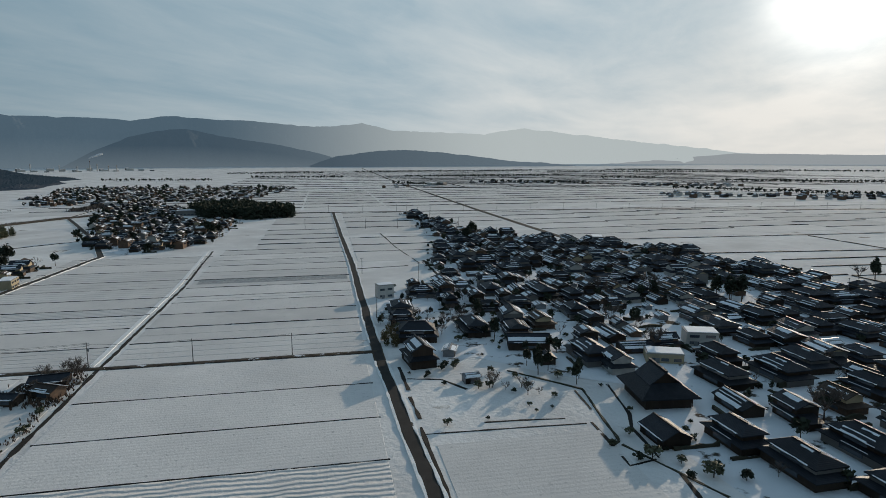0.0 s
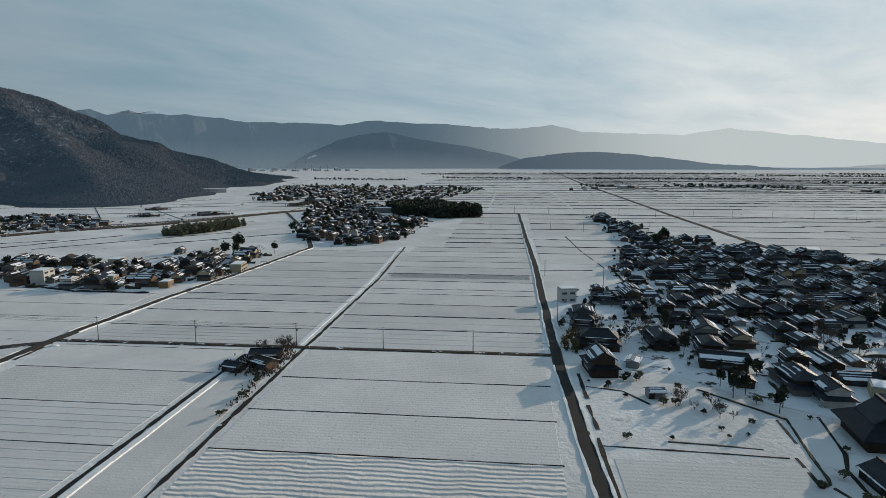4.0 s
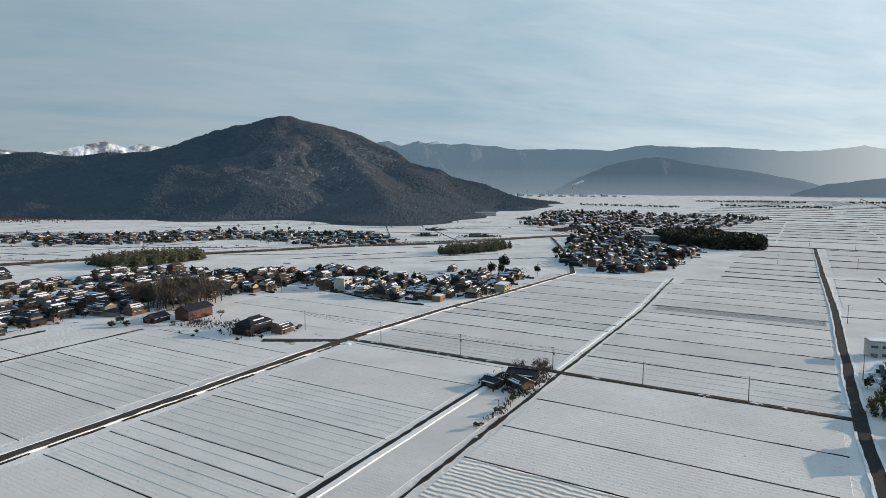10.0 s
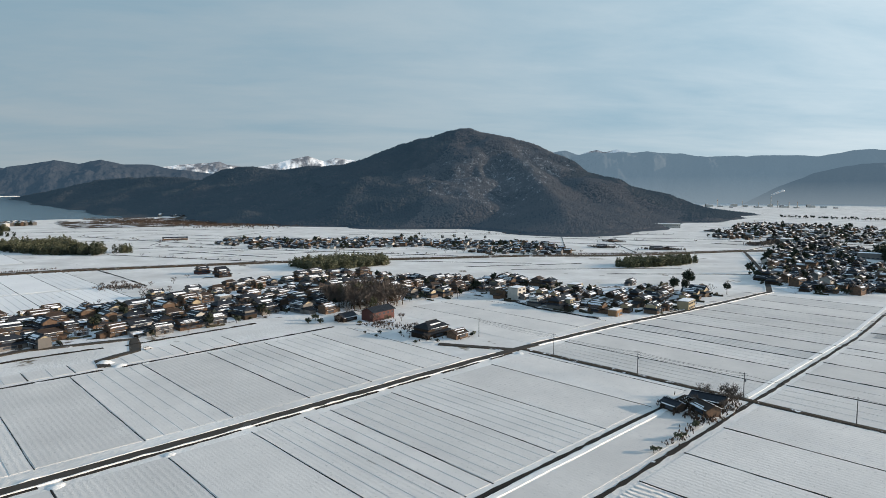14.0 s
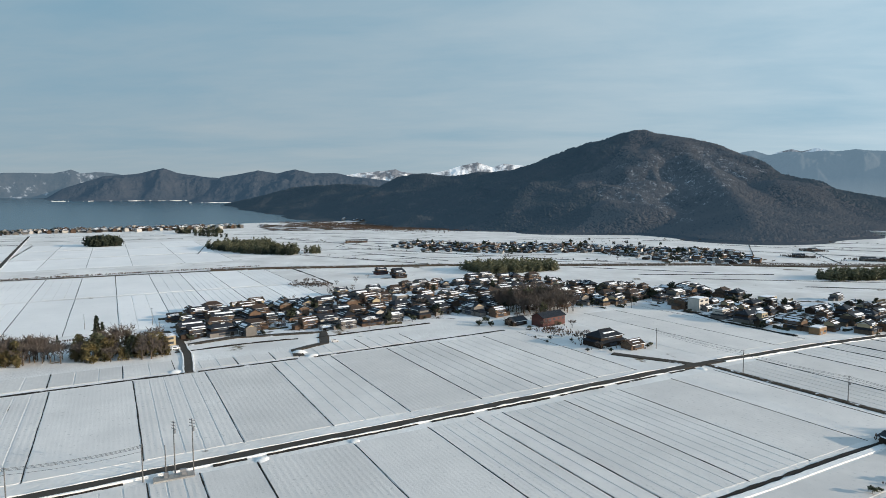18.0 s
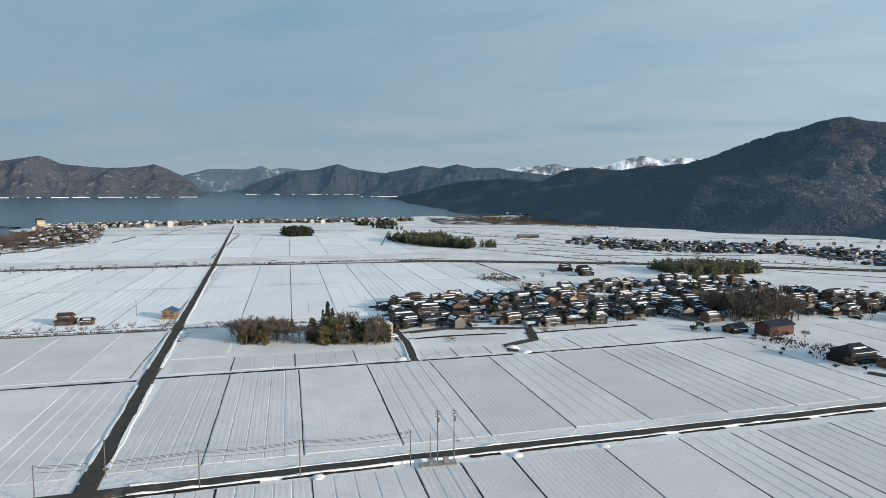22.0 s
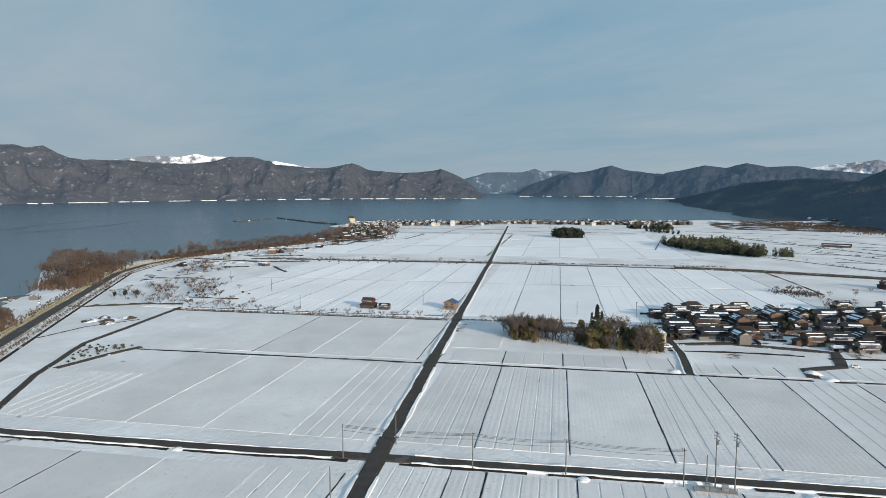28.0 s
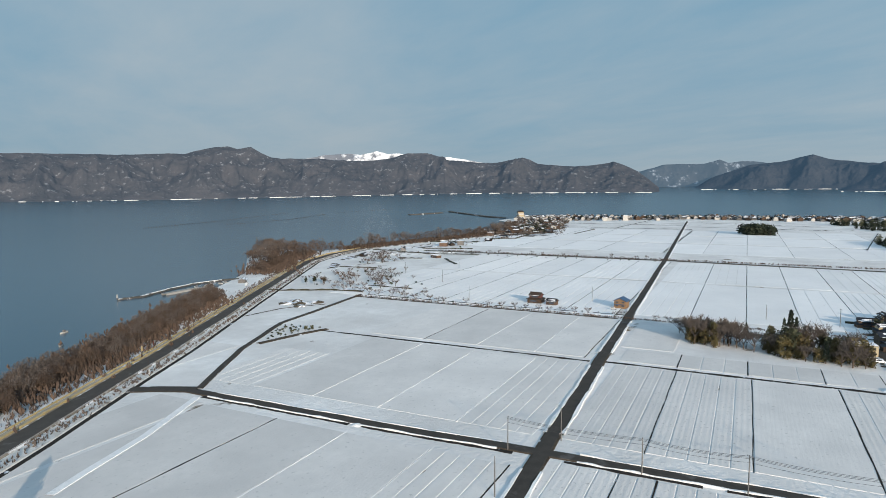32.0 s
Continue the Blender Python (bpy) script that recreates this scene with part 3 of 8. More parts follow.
def hill_z(x, y):
    """Height of the hill between the corners of its mesh."""
    u, v = np.clip((x - HX[0]) / (HX[1] - HX[0]), 0, len(HX) - 1.001), np.clip((y - HY[0]) / (HY[1] - HY[0]), 0, len(HY) - 1.001)
    i, j = u.astype(int), v.astype(int)
    u, v = u - i, v - j
    return (HZ[j, i] * (1 - u) + HZ[j, i + 1] * u) * (1 - v) + (HZ[j + 1, i] * (1 - u) + HZ[j + 1, i + 1] * u) * v


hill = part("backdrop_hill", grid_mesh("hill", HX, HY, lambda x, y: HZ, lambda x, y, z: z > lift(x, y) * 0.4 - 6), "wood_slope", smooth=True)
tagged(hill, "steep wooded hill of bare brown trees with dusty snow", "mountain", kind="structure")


def crowns(name, count, zfun, box, mat, seed, size, zmin=4, cut=None):
    """Thousands of rough tree crowns on a slope, one mesh."""
    rng = np.random.default_rng(seed)
    x, y = rng.uniform(box[0], box[1], count * 7), rng.uniform(box[2], box[3], count * 7)
    z = zfun(x, y)
    ok = z > zmin + lift(x, y) * 0.4
    x, y, z = x[ok], y[ok], z[ok]
    ok = np.ones(len(x), bool) if cut is None else cut(x, y)
    x, y, z = x[ok][:count], y[ok][:count], z[ok][:count]
    n = len(x)
    s = size * rng.uniform(0.6, 1.35, n)
    hgt = s * rng.uniform(0.45, 0.95, n)
    ring = 5
    vs = np.zeros((n, ring + 1, 3))
    for k in range(ring):
        a = 2 * np.pi * k / ring + rng.uniform(-0.5, 0.5, n)
        r = s * rng.uniform(0.75, 1.25, n)
        vs[:, k] = np.stack([x + np.cos(a) * r, y + np.sin(a) * r, z - 0.25 * hgt + 0.3 * hgt * rng.uniform(-1, 1, n)], -1)
    vs[:, ring] = np.stack([x + s * 0.3 * rng.uniform(-1, 1, n), y + s * 0.3 * rng.uniform(-1, 1, n), z + hgt], -1)
    F = (np.array([(k, (k + 1) % ring, ring) for k in range(ring)])[None] + (np.arange(n) * (ring + 1))[:, None, None]).reshape(-1, 3)
    me = bpy.data.meshes.new(name)
    me.from_pydata(vs.reshape(-1, 3).tolist(), [], F.tolist())
    me.update()
    return part(name, me, mat, smooth=True)


def facing(x, y):
    """The side of the hill that faces the fields, and its crest."""
    return hill_z(x * 0.985, y * 0.985) < hill_z(x, y) + 14


def conifer_shade(x, y):
    """1 where dark evergreen crowns go: the western shoulder, darkened to stand in for its shade, and the back of the
    eastern ridge.
    """
    h, r = np.degrees(np.arctan2(-x, y)), np.hypot(x, y)
    return np.maximum(smooth(47.5, 51.5, h + 9 * fbm(x, y, 0.004, 3, 8.0)), smooth(37, 34, h) * smooth(1850, 2050, r + 300 * fbm(x, y, 0.006, 3, 9.0)))


def dark_part(x, y):
    return facing(x, y) & (conifer_shade(x, y) + 0.5 * fbm(x, y, 0.02, 2, 3.0) > 0.5)


def bare_part(x, y):
    return facing(x, y) & (conifer_shade(x, y) + 0.5 * fbm(x, y, 0.02, 2, 3.0) <= 0.5)


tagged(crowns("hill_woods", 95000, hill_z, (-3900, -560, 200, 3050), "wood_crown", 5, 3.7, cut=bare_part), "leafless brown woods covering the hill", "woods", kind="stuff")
tagged(crowns("hill_conifers", 62000, hill_z, (-3900, -560, 200, 3050), "wood_crown_dark", 6, 4.2, cut=dark_part), "dark evergreen trees on the hill, darkening its shaded west side", "woods", kind="stuff")


def dusted(x, y, z):
    h, r = np.degrees(np.arctan2(-x, y)), np.hypot(x, y)
    q = ((h - 41.5) / 6.0) ** 2 + ((z - 125 - 9 * (41 - h)) / 92) ** 2
    return (q + 1.5 * fbm(x, y, 0.03, 4, 2.0) + 0.5 * fbm(x, y, 0.006, 2, 5.0) < 0.85) & (r < 2170)


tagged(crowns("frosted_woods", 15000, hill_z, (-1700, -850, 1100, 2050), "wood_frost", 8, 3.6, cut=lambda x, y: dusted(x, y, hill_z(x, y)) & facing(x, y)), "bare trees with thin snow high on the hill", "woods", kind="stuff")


def far_range(name, profile, r, depth, mat, label, seed, foot=None, wob=1.0):
    """A far range: crest along profile, slopes with spurs down to its foot towards the viewer."""
    hs = np.array([p[0] for p in profile])
    order = np.argsort(hs)
    es = np.array([p[1] for p in profile])[order]
    hs = hs[order]
    n, m = int(max(60, (hs[-1] - hs[0]) * 16)), 54
    H = np.linspace(hs[0], hs[-1], n)
    E = np.interp(H, hs, es)
    vs = np.zeros((m, n, 3))
    for j in range(m):
        t = j / (m - 1)
        rr = r - depth * (1 - t)
        x, y = -np.sin(np.radians(H)) * rr, np.cos(np.radians(H)) * rr
        crest = 80 + r * np.tan(np.radians(E + 0.10 * wob * fbm(H, H * 0, 0.9, 6, seed)))
        low_z = (lift(x, y) if foot is None else foot + 0 * x) - 4
        spur = fbm(H * 1.0 + t * 0.7, H * 0 + t * 2.2, 0.62, 5, seed + 2)
        slant = H + 2.2 * t * fbm(H, H * 0, 0.16, 2, seed + 9)
        gully = np.abs(fbm(slant, H * 0 + 0.5 * t, 0.15, 3, seed + 6))
        fine_ = np.abs(fbm(slant, H * 0 + 1.1 * t, 0.6, 3, seed + 7))
        lumps = fbm(x, y, 0.007, 5, seed + 8)
        prof = np.clip(t ** 1.05 + (0.20 * spur - 0.85 * gully - 0.16 * fine_ + 0.26 * lumps + 0.24) * math.sin(math.pi * t), -0.02, 1.02)
        vs[j] = np.stack([x, y, low_z + (crest - low_z) * prof], -1)
    idx = np.arange(n * m).reshape(m, n)
    q = np.stack([idx[:-1, 1:], idx[:-1, :-1], idx[1:, :-1], idx[1:, 1:]], -1).reshape(-1, 4)
    me = bpy.data.meshes.new(name)
    me.from_pydata(vs.reshape(-1, 3).tolist(), [], q.tolist())
    me.update()
    return tagged(part(name, me, mat, smooth=True), label, "mountain range", kind="structure")


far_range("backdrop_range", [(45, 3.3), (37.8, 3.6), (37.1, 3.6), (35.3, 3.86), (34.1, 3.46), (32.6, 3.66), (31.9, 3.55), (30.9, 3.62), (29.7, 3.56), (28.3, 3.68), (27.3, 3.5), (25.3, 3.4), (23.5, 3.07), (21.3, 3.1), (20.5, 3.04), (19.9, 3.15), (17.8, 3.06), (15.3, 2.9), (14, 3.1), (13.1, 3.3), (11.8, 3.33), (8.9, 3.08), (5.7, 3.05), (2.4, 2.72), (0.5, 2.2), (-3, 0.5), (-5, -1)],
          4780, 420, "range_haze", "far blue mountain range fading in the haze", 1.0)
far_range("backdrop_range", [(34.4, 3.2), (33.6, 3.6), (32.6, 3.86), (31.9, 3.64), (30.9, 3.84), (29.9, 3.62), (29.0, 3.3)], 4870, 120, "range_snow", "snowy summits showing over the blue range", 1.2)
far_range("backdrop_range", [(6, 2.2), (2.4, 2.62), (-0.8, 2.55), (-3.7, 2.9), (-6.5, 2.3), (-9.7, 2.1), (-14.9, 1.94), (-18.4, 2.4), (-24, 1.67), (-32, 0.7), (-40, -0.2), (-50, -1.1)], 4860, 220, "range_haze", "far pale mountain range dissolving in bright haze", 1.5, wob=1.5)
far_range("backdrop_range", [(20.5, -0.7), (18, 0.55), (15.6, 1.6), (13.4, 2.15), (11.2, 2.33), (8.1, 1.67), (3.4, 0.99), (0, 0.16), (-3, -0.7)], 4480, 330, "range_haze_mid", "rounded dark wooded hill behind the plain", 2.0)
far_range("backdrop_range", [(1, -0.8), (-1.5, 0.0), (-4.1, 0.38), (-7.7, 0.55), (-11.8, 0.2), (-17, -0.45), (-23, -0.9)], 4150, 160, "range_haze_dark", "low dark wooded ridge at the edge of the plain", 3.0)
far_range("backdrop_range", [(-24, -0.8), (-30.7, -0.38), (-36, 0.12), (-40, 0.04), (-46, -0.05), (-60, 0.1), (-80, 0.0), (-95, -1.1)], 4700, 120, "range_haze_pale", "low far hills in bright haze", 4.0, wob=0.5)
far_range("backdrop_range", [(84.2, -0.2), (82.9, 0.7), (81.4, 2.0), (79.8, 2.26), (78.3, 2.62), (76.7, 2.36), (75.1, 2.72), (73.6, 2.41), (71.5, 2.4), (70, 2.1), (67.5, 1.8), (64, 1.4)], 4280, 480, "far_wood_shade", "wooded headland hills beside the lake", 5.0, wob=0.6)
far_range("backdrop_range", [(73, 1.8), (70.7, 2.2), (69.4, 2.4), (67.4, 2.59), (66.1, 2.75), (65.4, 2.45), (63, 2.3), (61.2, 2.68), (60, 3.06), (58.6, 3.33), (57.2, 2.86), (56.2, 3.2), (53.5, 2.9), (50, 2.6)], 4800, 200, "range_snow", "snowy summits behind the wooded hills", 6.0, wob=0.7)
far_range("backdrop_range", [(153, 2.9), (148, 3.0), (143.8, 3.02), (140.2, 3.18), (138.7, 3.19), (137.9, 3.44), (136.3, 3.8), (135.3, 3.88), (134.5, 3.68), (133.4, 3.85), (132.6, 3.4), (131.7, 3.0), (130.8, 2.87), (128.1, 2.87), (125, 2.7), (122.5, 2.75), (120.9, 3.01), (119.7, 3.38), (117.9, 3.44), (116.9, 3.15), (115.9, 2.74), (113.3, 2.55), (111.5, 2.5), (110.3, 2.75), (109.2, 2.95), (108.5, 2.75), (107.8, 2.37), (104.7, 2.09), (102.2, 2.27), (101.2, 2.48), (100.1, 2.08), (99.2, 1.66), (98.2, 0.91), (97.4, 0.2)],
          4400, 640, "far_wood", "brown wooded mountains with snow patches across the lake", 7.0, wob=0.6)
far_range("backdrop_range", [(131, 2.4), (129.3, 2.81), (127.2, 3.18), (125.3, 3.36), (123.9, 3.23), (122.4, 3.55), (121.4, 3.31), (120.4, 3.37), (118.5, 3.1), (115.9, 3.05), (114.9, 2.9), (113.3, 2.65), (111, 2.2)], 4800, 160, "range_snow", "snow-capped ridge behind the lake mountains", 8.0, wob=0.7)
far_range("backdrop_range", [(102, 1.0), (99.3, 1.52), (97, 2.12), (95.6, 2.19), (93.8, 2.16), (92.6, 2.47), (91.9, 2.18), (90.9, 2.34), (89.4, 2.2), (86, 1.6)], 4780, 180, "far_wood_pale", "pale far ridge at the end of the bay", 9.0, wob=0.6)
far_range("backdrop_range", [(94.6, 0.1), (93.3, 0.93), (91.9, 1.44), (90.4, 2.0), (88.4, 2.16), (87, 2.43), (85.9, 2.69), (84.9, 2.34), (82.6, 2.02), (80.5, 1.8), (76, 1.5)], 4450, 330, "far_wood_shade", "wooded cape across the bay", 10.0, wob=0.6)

# ---- roads ----
JUNCTIONS = [(-195, -87), (-201, 243), (20, 246), (14, 898), (-308, -92), (-415, -97), (-756, -114), (-194, -232), (-198, -87)]


def road(name, pts, width, label, mat="asphalt", bank=0.0, verge=2.2, z=0.34, seed=1):
    """An asphalt road on a low bank with thawed verges and ploughed snow along it."""
    base_ = thing(name, label, "road", kind="structure")
    line = wobbly(pts, 4 if bank else 8, 0.5, seed)
    z += 0.006 * (seed % 16)
    part("verge", ribbon(Build(), line, width + verge * 2, -0.4, z - 0.10), "dry_bank" if width > 7 else "verge", base_, "thawed grass verge with snow remains")
    part("carriageway", ribbon(Build(), line, width, -0.4, z), mat, base_)
    if bank:
        for side in (-1, 1):
            b = Build()
            off, prev = [], None
            for i, p in enumerate(line):
                q, q0 = Vector(line[min(i + 1, len(line) - 1)]), Vector(line[max(i - 1, 0)])
                d = (q - q0).normalized()
                s = side * (width / 2 + min(verge, 0.9) + 0.1 + 0.25 * noise.noise((p[0] * 0.12, p[1] * 0.12, seed + side)))
                off.append((p[0] - d.y * s, p[1] + d.x * s))
            run = []
            for q in off + [None]:
                if q is not None and all(math.hypot(q[0] - j[0], q[1] - j[1]) > 12 for j in JUNCTIONS):
                    run.append(q)
                    continue
                if len(run) > 1:
                    ragged(b, run, bank * 0.85, -0.2, z + 0.18, seed)
                run = []
            part("snow_bank", b, "snow_bank", base_, "ploughed snow along the road edge")
    return base_


ROAD_A = [(25, 60), (24, 134), (20, 246), (20, 330), (20, 459), (17, 640), (14, 898)]
ROAD_C = [(-191.0, -232), (-192.0, -150), (-194.5, -87), (-197.2, 8), (-198.5, 120), (-200.6, 242), (-196, 330), (-186, 420), (-177, 535), (-215, 640), (-330, 890), (-352, 1300)]
ROAD_B = [(-60, -76), (-120, -81), (-198, -86), (-308, -92), (-415, -97), (-756, -114), (-1180, -138), (-1680, -166)]
LAKE_ROAD = [(300, -60), (120, -130), (-20, -190), (-126, -240), (-184, -270), (-231, -293), (-303, -332), (-411, -390), (-501, -438), (-580, -480), (-654, -502), (-733, -510), (-858, -490), (-1000, -450), (-1120, -430)]
road("road_village", ROAD_A, 3.4, "narrow straight asphalt lane between snowy fields and the village", mat="asphalt_dark", bank=0.9, verge=0.5, seed=1)
road("road_crossing", ROAD_C, 4.2, "field road with thawed dark asphalt and snowy edges", bank=0.6, verge=0.4, seed=2)
# the drain beside it, bridged by snow at the field gates
for a, b in ((-222, -153), (-148, -94), (-78, -40), (-34, -2), (22, 32), (38, 91), (96, 114), (120, 150), (155, 179), (186, 211), (219, 236)):
    drain = [(np.interp(y, [p[1] for p in ROAD_C[:6]], [p[0] for p in ROAD_C[:6]]) + 3.5, y) for y in np.linspace(a, b, max(3, int((b - a) / 2)))]
    tagged(part("road_drain", ragged(Build(), [(float(x), float(y)) for x, y in drain], 1.5, -0.2, 0.2, a), "ditch"), "dark thawed drain beside the field road", "ditch", "drains beside the field road", "structure")
road("road_lake", ROAD_B, 4.5, "straight dark asphalt farm road running to the lake village", bank=1.1, verge=0.6, seed=3)
road("road_shore", LAKE_ROAD, 7.2, "two-lane lakeside road with ochre guard rails", mat="asphalt_worn", bank=0.0, verge=0.9, z=0.9, seed=4)
road("road_field", [(-198, 246), (-85, 247), (20, 247)], 1.6, "thawed earth track across the fields", mat="soil", verge=0.8, seed=5)
road("road_field", [(-236, 222), (-198, 243)], 3.2, "short thawed drive to the lone farmhouse", mat="asphalt", verge=0.8, seed=6)
road("road_far", [(-60, 906), (14, 899), (118, 891), (228, 884), (500, 850), (803, 757), (1300, 640)], 5.0, "far road across the snowy plain", bank=0.0, verge=1.5, seed=7)
road("road_far", [(250, 520), (231, 560), (226, 885), (226, 1800), (230, 3600)], 5.5, "straight main road crossing the plain", mat="asphalt_dark", bank=0.0, verge=0.6, seed=8)
road("road_far", [(118, 891), (122, 700), (175, 600), (240, 500), (262, 380), (300, 260)], 4.0, "village road along the houses", bank=0.0, verge=1.5, seed=9)
road("road_dike", [(-742, 96), (-728, 166), (-690, 260), (-656, 347), (-606, 430), (-500, 620), (-421, 705), (-332, 890), (-250, 1000)], 4.0, "raised embankment road with dry grass", mat="verge", bank=0.0, verge=5.0, z=1.2, seed=10)
road("road_cross_far", [(-752, -420), (-754, -250), (-754, -112), (-740, 60), (-728, 166)], 3.2, "farm lane lined with dry reeds", bank=0.0, verge=2.5, seed=11)
road("road_farm", [(-310, 80), (-324, 82), (-332, 100), (-360, 108), (-372, 60), (-365, 30), (-410, 24)], 3.4, "village lane in front of the houses", bank=0.0, verge=1.0, seed=12)
road("road_farm", [(-305, 27), (-340, 30), (-365, 30)], 3.0, "lane from the fields to the houses", bank=0.8, verge=0.6, seed=13)
road("road_farm", [(-194, -231), (-250, -262), (-308, -286), (-345, -290), (-417, -300)], 2.3, "curving thawed field lane", bank=0.0, verge=0.3, seed=14)
road("road_farm", [(-306, -250), (-290, -256), (-262, -262)], 2.0, "thawed ditch bank", mat="verge", verge=0.8, seed=15)
road("road_farm", [(-193, -231), (-186, -246), (-177, -262), (-170, -272)], 5.0, "short link from the field lanes to the shore road", bank=0.0, verge=1.0, seed=16)


# thin white shore lines under the mountains across the water
for k, (h0, h1, r) in enumerate(((98, 152, 3752), (84, 94, 4118), (67, 84, 3795))):
    b = Build()
    H = np.linspace(h0, h1, int((h1 - h0) * 12))
    run = []
    for h in H:
        w = noise.noise((h * 1.3, k * 5.0, 0.2)) + 0.5 * noise.noise((h * 4.7, k * 3.0, 0.7)) + 0.02
        p = polar(float(h), r)
        if w > 0:
            run.append((p[0], p[1], float(lift(*p)) - 2, float(lift(*p)) + 0.4 + 2.6 * min(w, 1.0)))
        if (w <= 0 or h == H[-1]) and len(run) > 1:
            vs = [(x, y, z) for x, y, a, c in run for z in (a, c)] + [(x * 1.008, y * 1.008, c + 1) for x, y, a, c in run]
            n_ = len(run)
            b.add(vs, [(2 * i + 2, 2 * i, 2 * i + 1, 2 * i + 3) for i in range(n_ - 1)] + [(2 * i + 3, 2 * i + 1, 2 * n_ + i, 2 * n_ + i + 1) for i in range(n_ - 1)])
            run = []
        elif w <= 0:
            run = []
    tagged(part("backdrop_shore", b, "snow_bank"), "thin snowy shore under the far mountains", "shore", kind="structure")

# ---- rice fields ----


def slab(build, x0, x1, y0, y1, z, skew0=0.0, skew1=0.0, cell=0):
    """Snow lying on part of a field, with sloping edges."""
    e = 0.16
    top = [(x0 + e + skew0, y0 + e), (x1 - e + skew0, y0 + e), (x1 - e + skew1, y1 - e), (x0 + e + skew1, y1 - e)]
    bot = [(x0 + skew0, y0), (x1 + skew0, y0), (x1 + skew1, y1), (x0 + skew1, y1)]
    vs = [(x, y, -0.1 + lift(x, y)) for x, y in bot] + [(x, y, z + lift(x, y)) for x, y in top]
    build.add(vs, [(4, 5, 6, 7), (0, 1, 5, 4), (1, 2, 6, 5), (2, 3, 7, 6), (3, 0, 4, 7)])


def field(x0, x1, y0, y1, strips=1, mat="snow_field", z=0.11, gap=0.26):
    """One snow-covered paddy; drains between its strips run along x."""
    w = (y1 - y0) / strips
    b = Build()
    for k in range(strips):
        g0 = 0.0 if k == 0 else gap / 2
        g1 = 0.0 if k == strips - 1 else gap / 2
        slab(b, x0, x1, y0 + k * w + g0, y0 + (k + 1) * w - g1, z)
    return tagged(part("rice_field", b, mat), "flat rice field covered with smooth snow" if strips == 1 else "snowy rice field with thin parallel drain furrows", "field", "snow-covered rice fields", "structure")


def bund(pts, width, label="dark earth ridge between two snowy fields, groove shade in its colour", mat="ditch", z=0.15, seed=0.0):
    far = min(math.hypot(*p) for p in pts)
    return tagged(part("field_ridge", ragged(Build(), wobbly(pts, 3.2 if far < 420 else 8, 0.35, seed), width, -0.2, z, seed % 50), mat), label, "field ridge", "ridges between the fields", "structure")


def block(x0, x1, lines, strips, mats=("snow_field",), width=0.34, edge=1.0, tall=0.0, ridges=("ditch",)):
    """A row of paddies between x0 and x1, cut at the y lines."""
    for i in range(len(lines) - 1):
        a, b = lines[i], lines[i + 1]
        field(x0 + edge, x1 - edge, a + 0.22, b - 0.22, strips[i % len(strips)], mats[i % len(mats)])
        uneven = (b * 0.37 + x0 * 0.11) % 1.0
        if tall:
            bund([(x0 + 0.5, b), (x1 - 0.5, b)], width * (0.55 + 0.40 * uneven), z=tall * (0.7 + 0.6 * uneven), seed=x0 + b)
        else:
            bund([(x0 + 0.5, b), (x1 - 0.5, b)], width * (0.40 + 0.60 * uneven), "low ridge between two snowy fields", ridges[i % len(ridges)], 0.15 if ridges[i % len(ridges)] == "ditch" else 0.15, seed=x0 + b)


Y_A = [84, 118, 154.5, 182, 211.5, 245.4]
block(-83, 16, Y_A, (1, 1, 1, 1, 1), ("snow_rough", "snow_rough", "snow_field", "snow_field", "snow_field"), 0.75, tall=0.24)
Y_B = [248.8, 278, 303, 329, 355, 369, 394, 419, 447, 472, 496, 523, 549, 582, 614, 651, 692, 750, 830, 893]
block(-84, 16.5, Y_B[:13], (4, 2, 1, 1, 2, 1, 1, 2, 1), ("snow_field", "snow_field", "snow_smooth", "snow_field"), 0.55, tall=0.29)
block(-60, 15, Y_B[12:], (1,), ("snow_smooth",), 0.8, tall=0.6)
block(-193, -88, [249, 275, 305, 330, 346, 370, 398, 423, 458, 490, 520], (5, 1, 4, 5, 1, 5, 3), ("snow_field", "snow_smooth"), 0.42, tall=0.28)
# long snowy lane and its ditches between the two blocks
bund([(-85, 118), (-85.5, 246), (-86, 400), (-93, 548)], 1.4, "deep dark ditch beside a snowy lane", seed=2)
bund([(-107, 112), (-107, 236)], 1.5, "deep dark ditch along the field", seed=3)
tagged(part("snow_lane", ribbon(Build(), wobbly([(-89.5, 250), (-90, 400), (-97, 545)], 15, 0.5), 2.2, -0.1, 0.24), "snow_bank"), "snow-covered farm lane", "lane", kind="structure")
tagged(part("snow_lane", ribbon(Build(), wobbly([(-104.5, 112), (-104.5, 236)], 15, 0.4), 2.0, -0.1, 0.42), "snow_bank"), "narrow snow-covered ridge", "lane", kind="structure")
field(-103, -88, 112, 218, 1, "snow_smooth")
# fields between the ditch and the crossing road
block(-191, -109, [-51.5, -26, 4, 18, 34.3, 65, 92.8, 113, 123.8, 153, 181.5, 213, 241], (5, 5, 3, 1, 1, 1, 4, 2, 6, 6, 1, 1), ("snow_field", "snow_smooth"), 0.34)
block(-191, -109, [-84, -62, -51.5], (4, 2), ("snow_field",), 0.45)
# west of the crossing road
block(-304, -207, [-84, -57.5, -27.5, 3.8, 33.8, 64.3, 94.2, 125.5, 156, 186, 210], (5, 5, 1, 5, 1, 5, 1, 5, 5, 2), ("snow_field", "snow_field", "snow_smooth"), 0.34)
block(-334, -309, [-84, -58, -29, 0, 22], (1, 3, 3, 2), ("snow_smooth",), 0.42)
block(-326, -309, [33, 50, 68, 80], (2, 2, 1), ("snow_smooth",), 0.42)
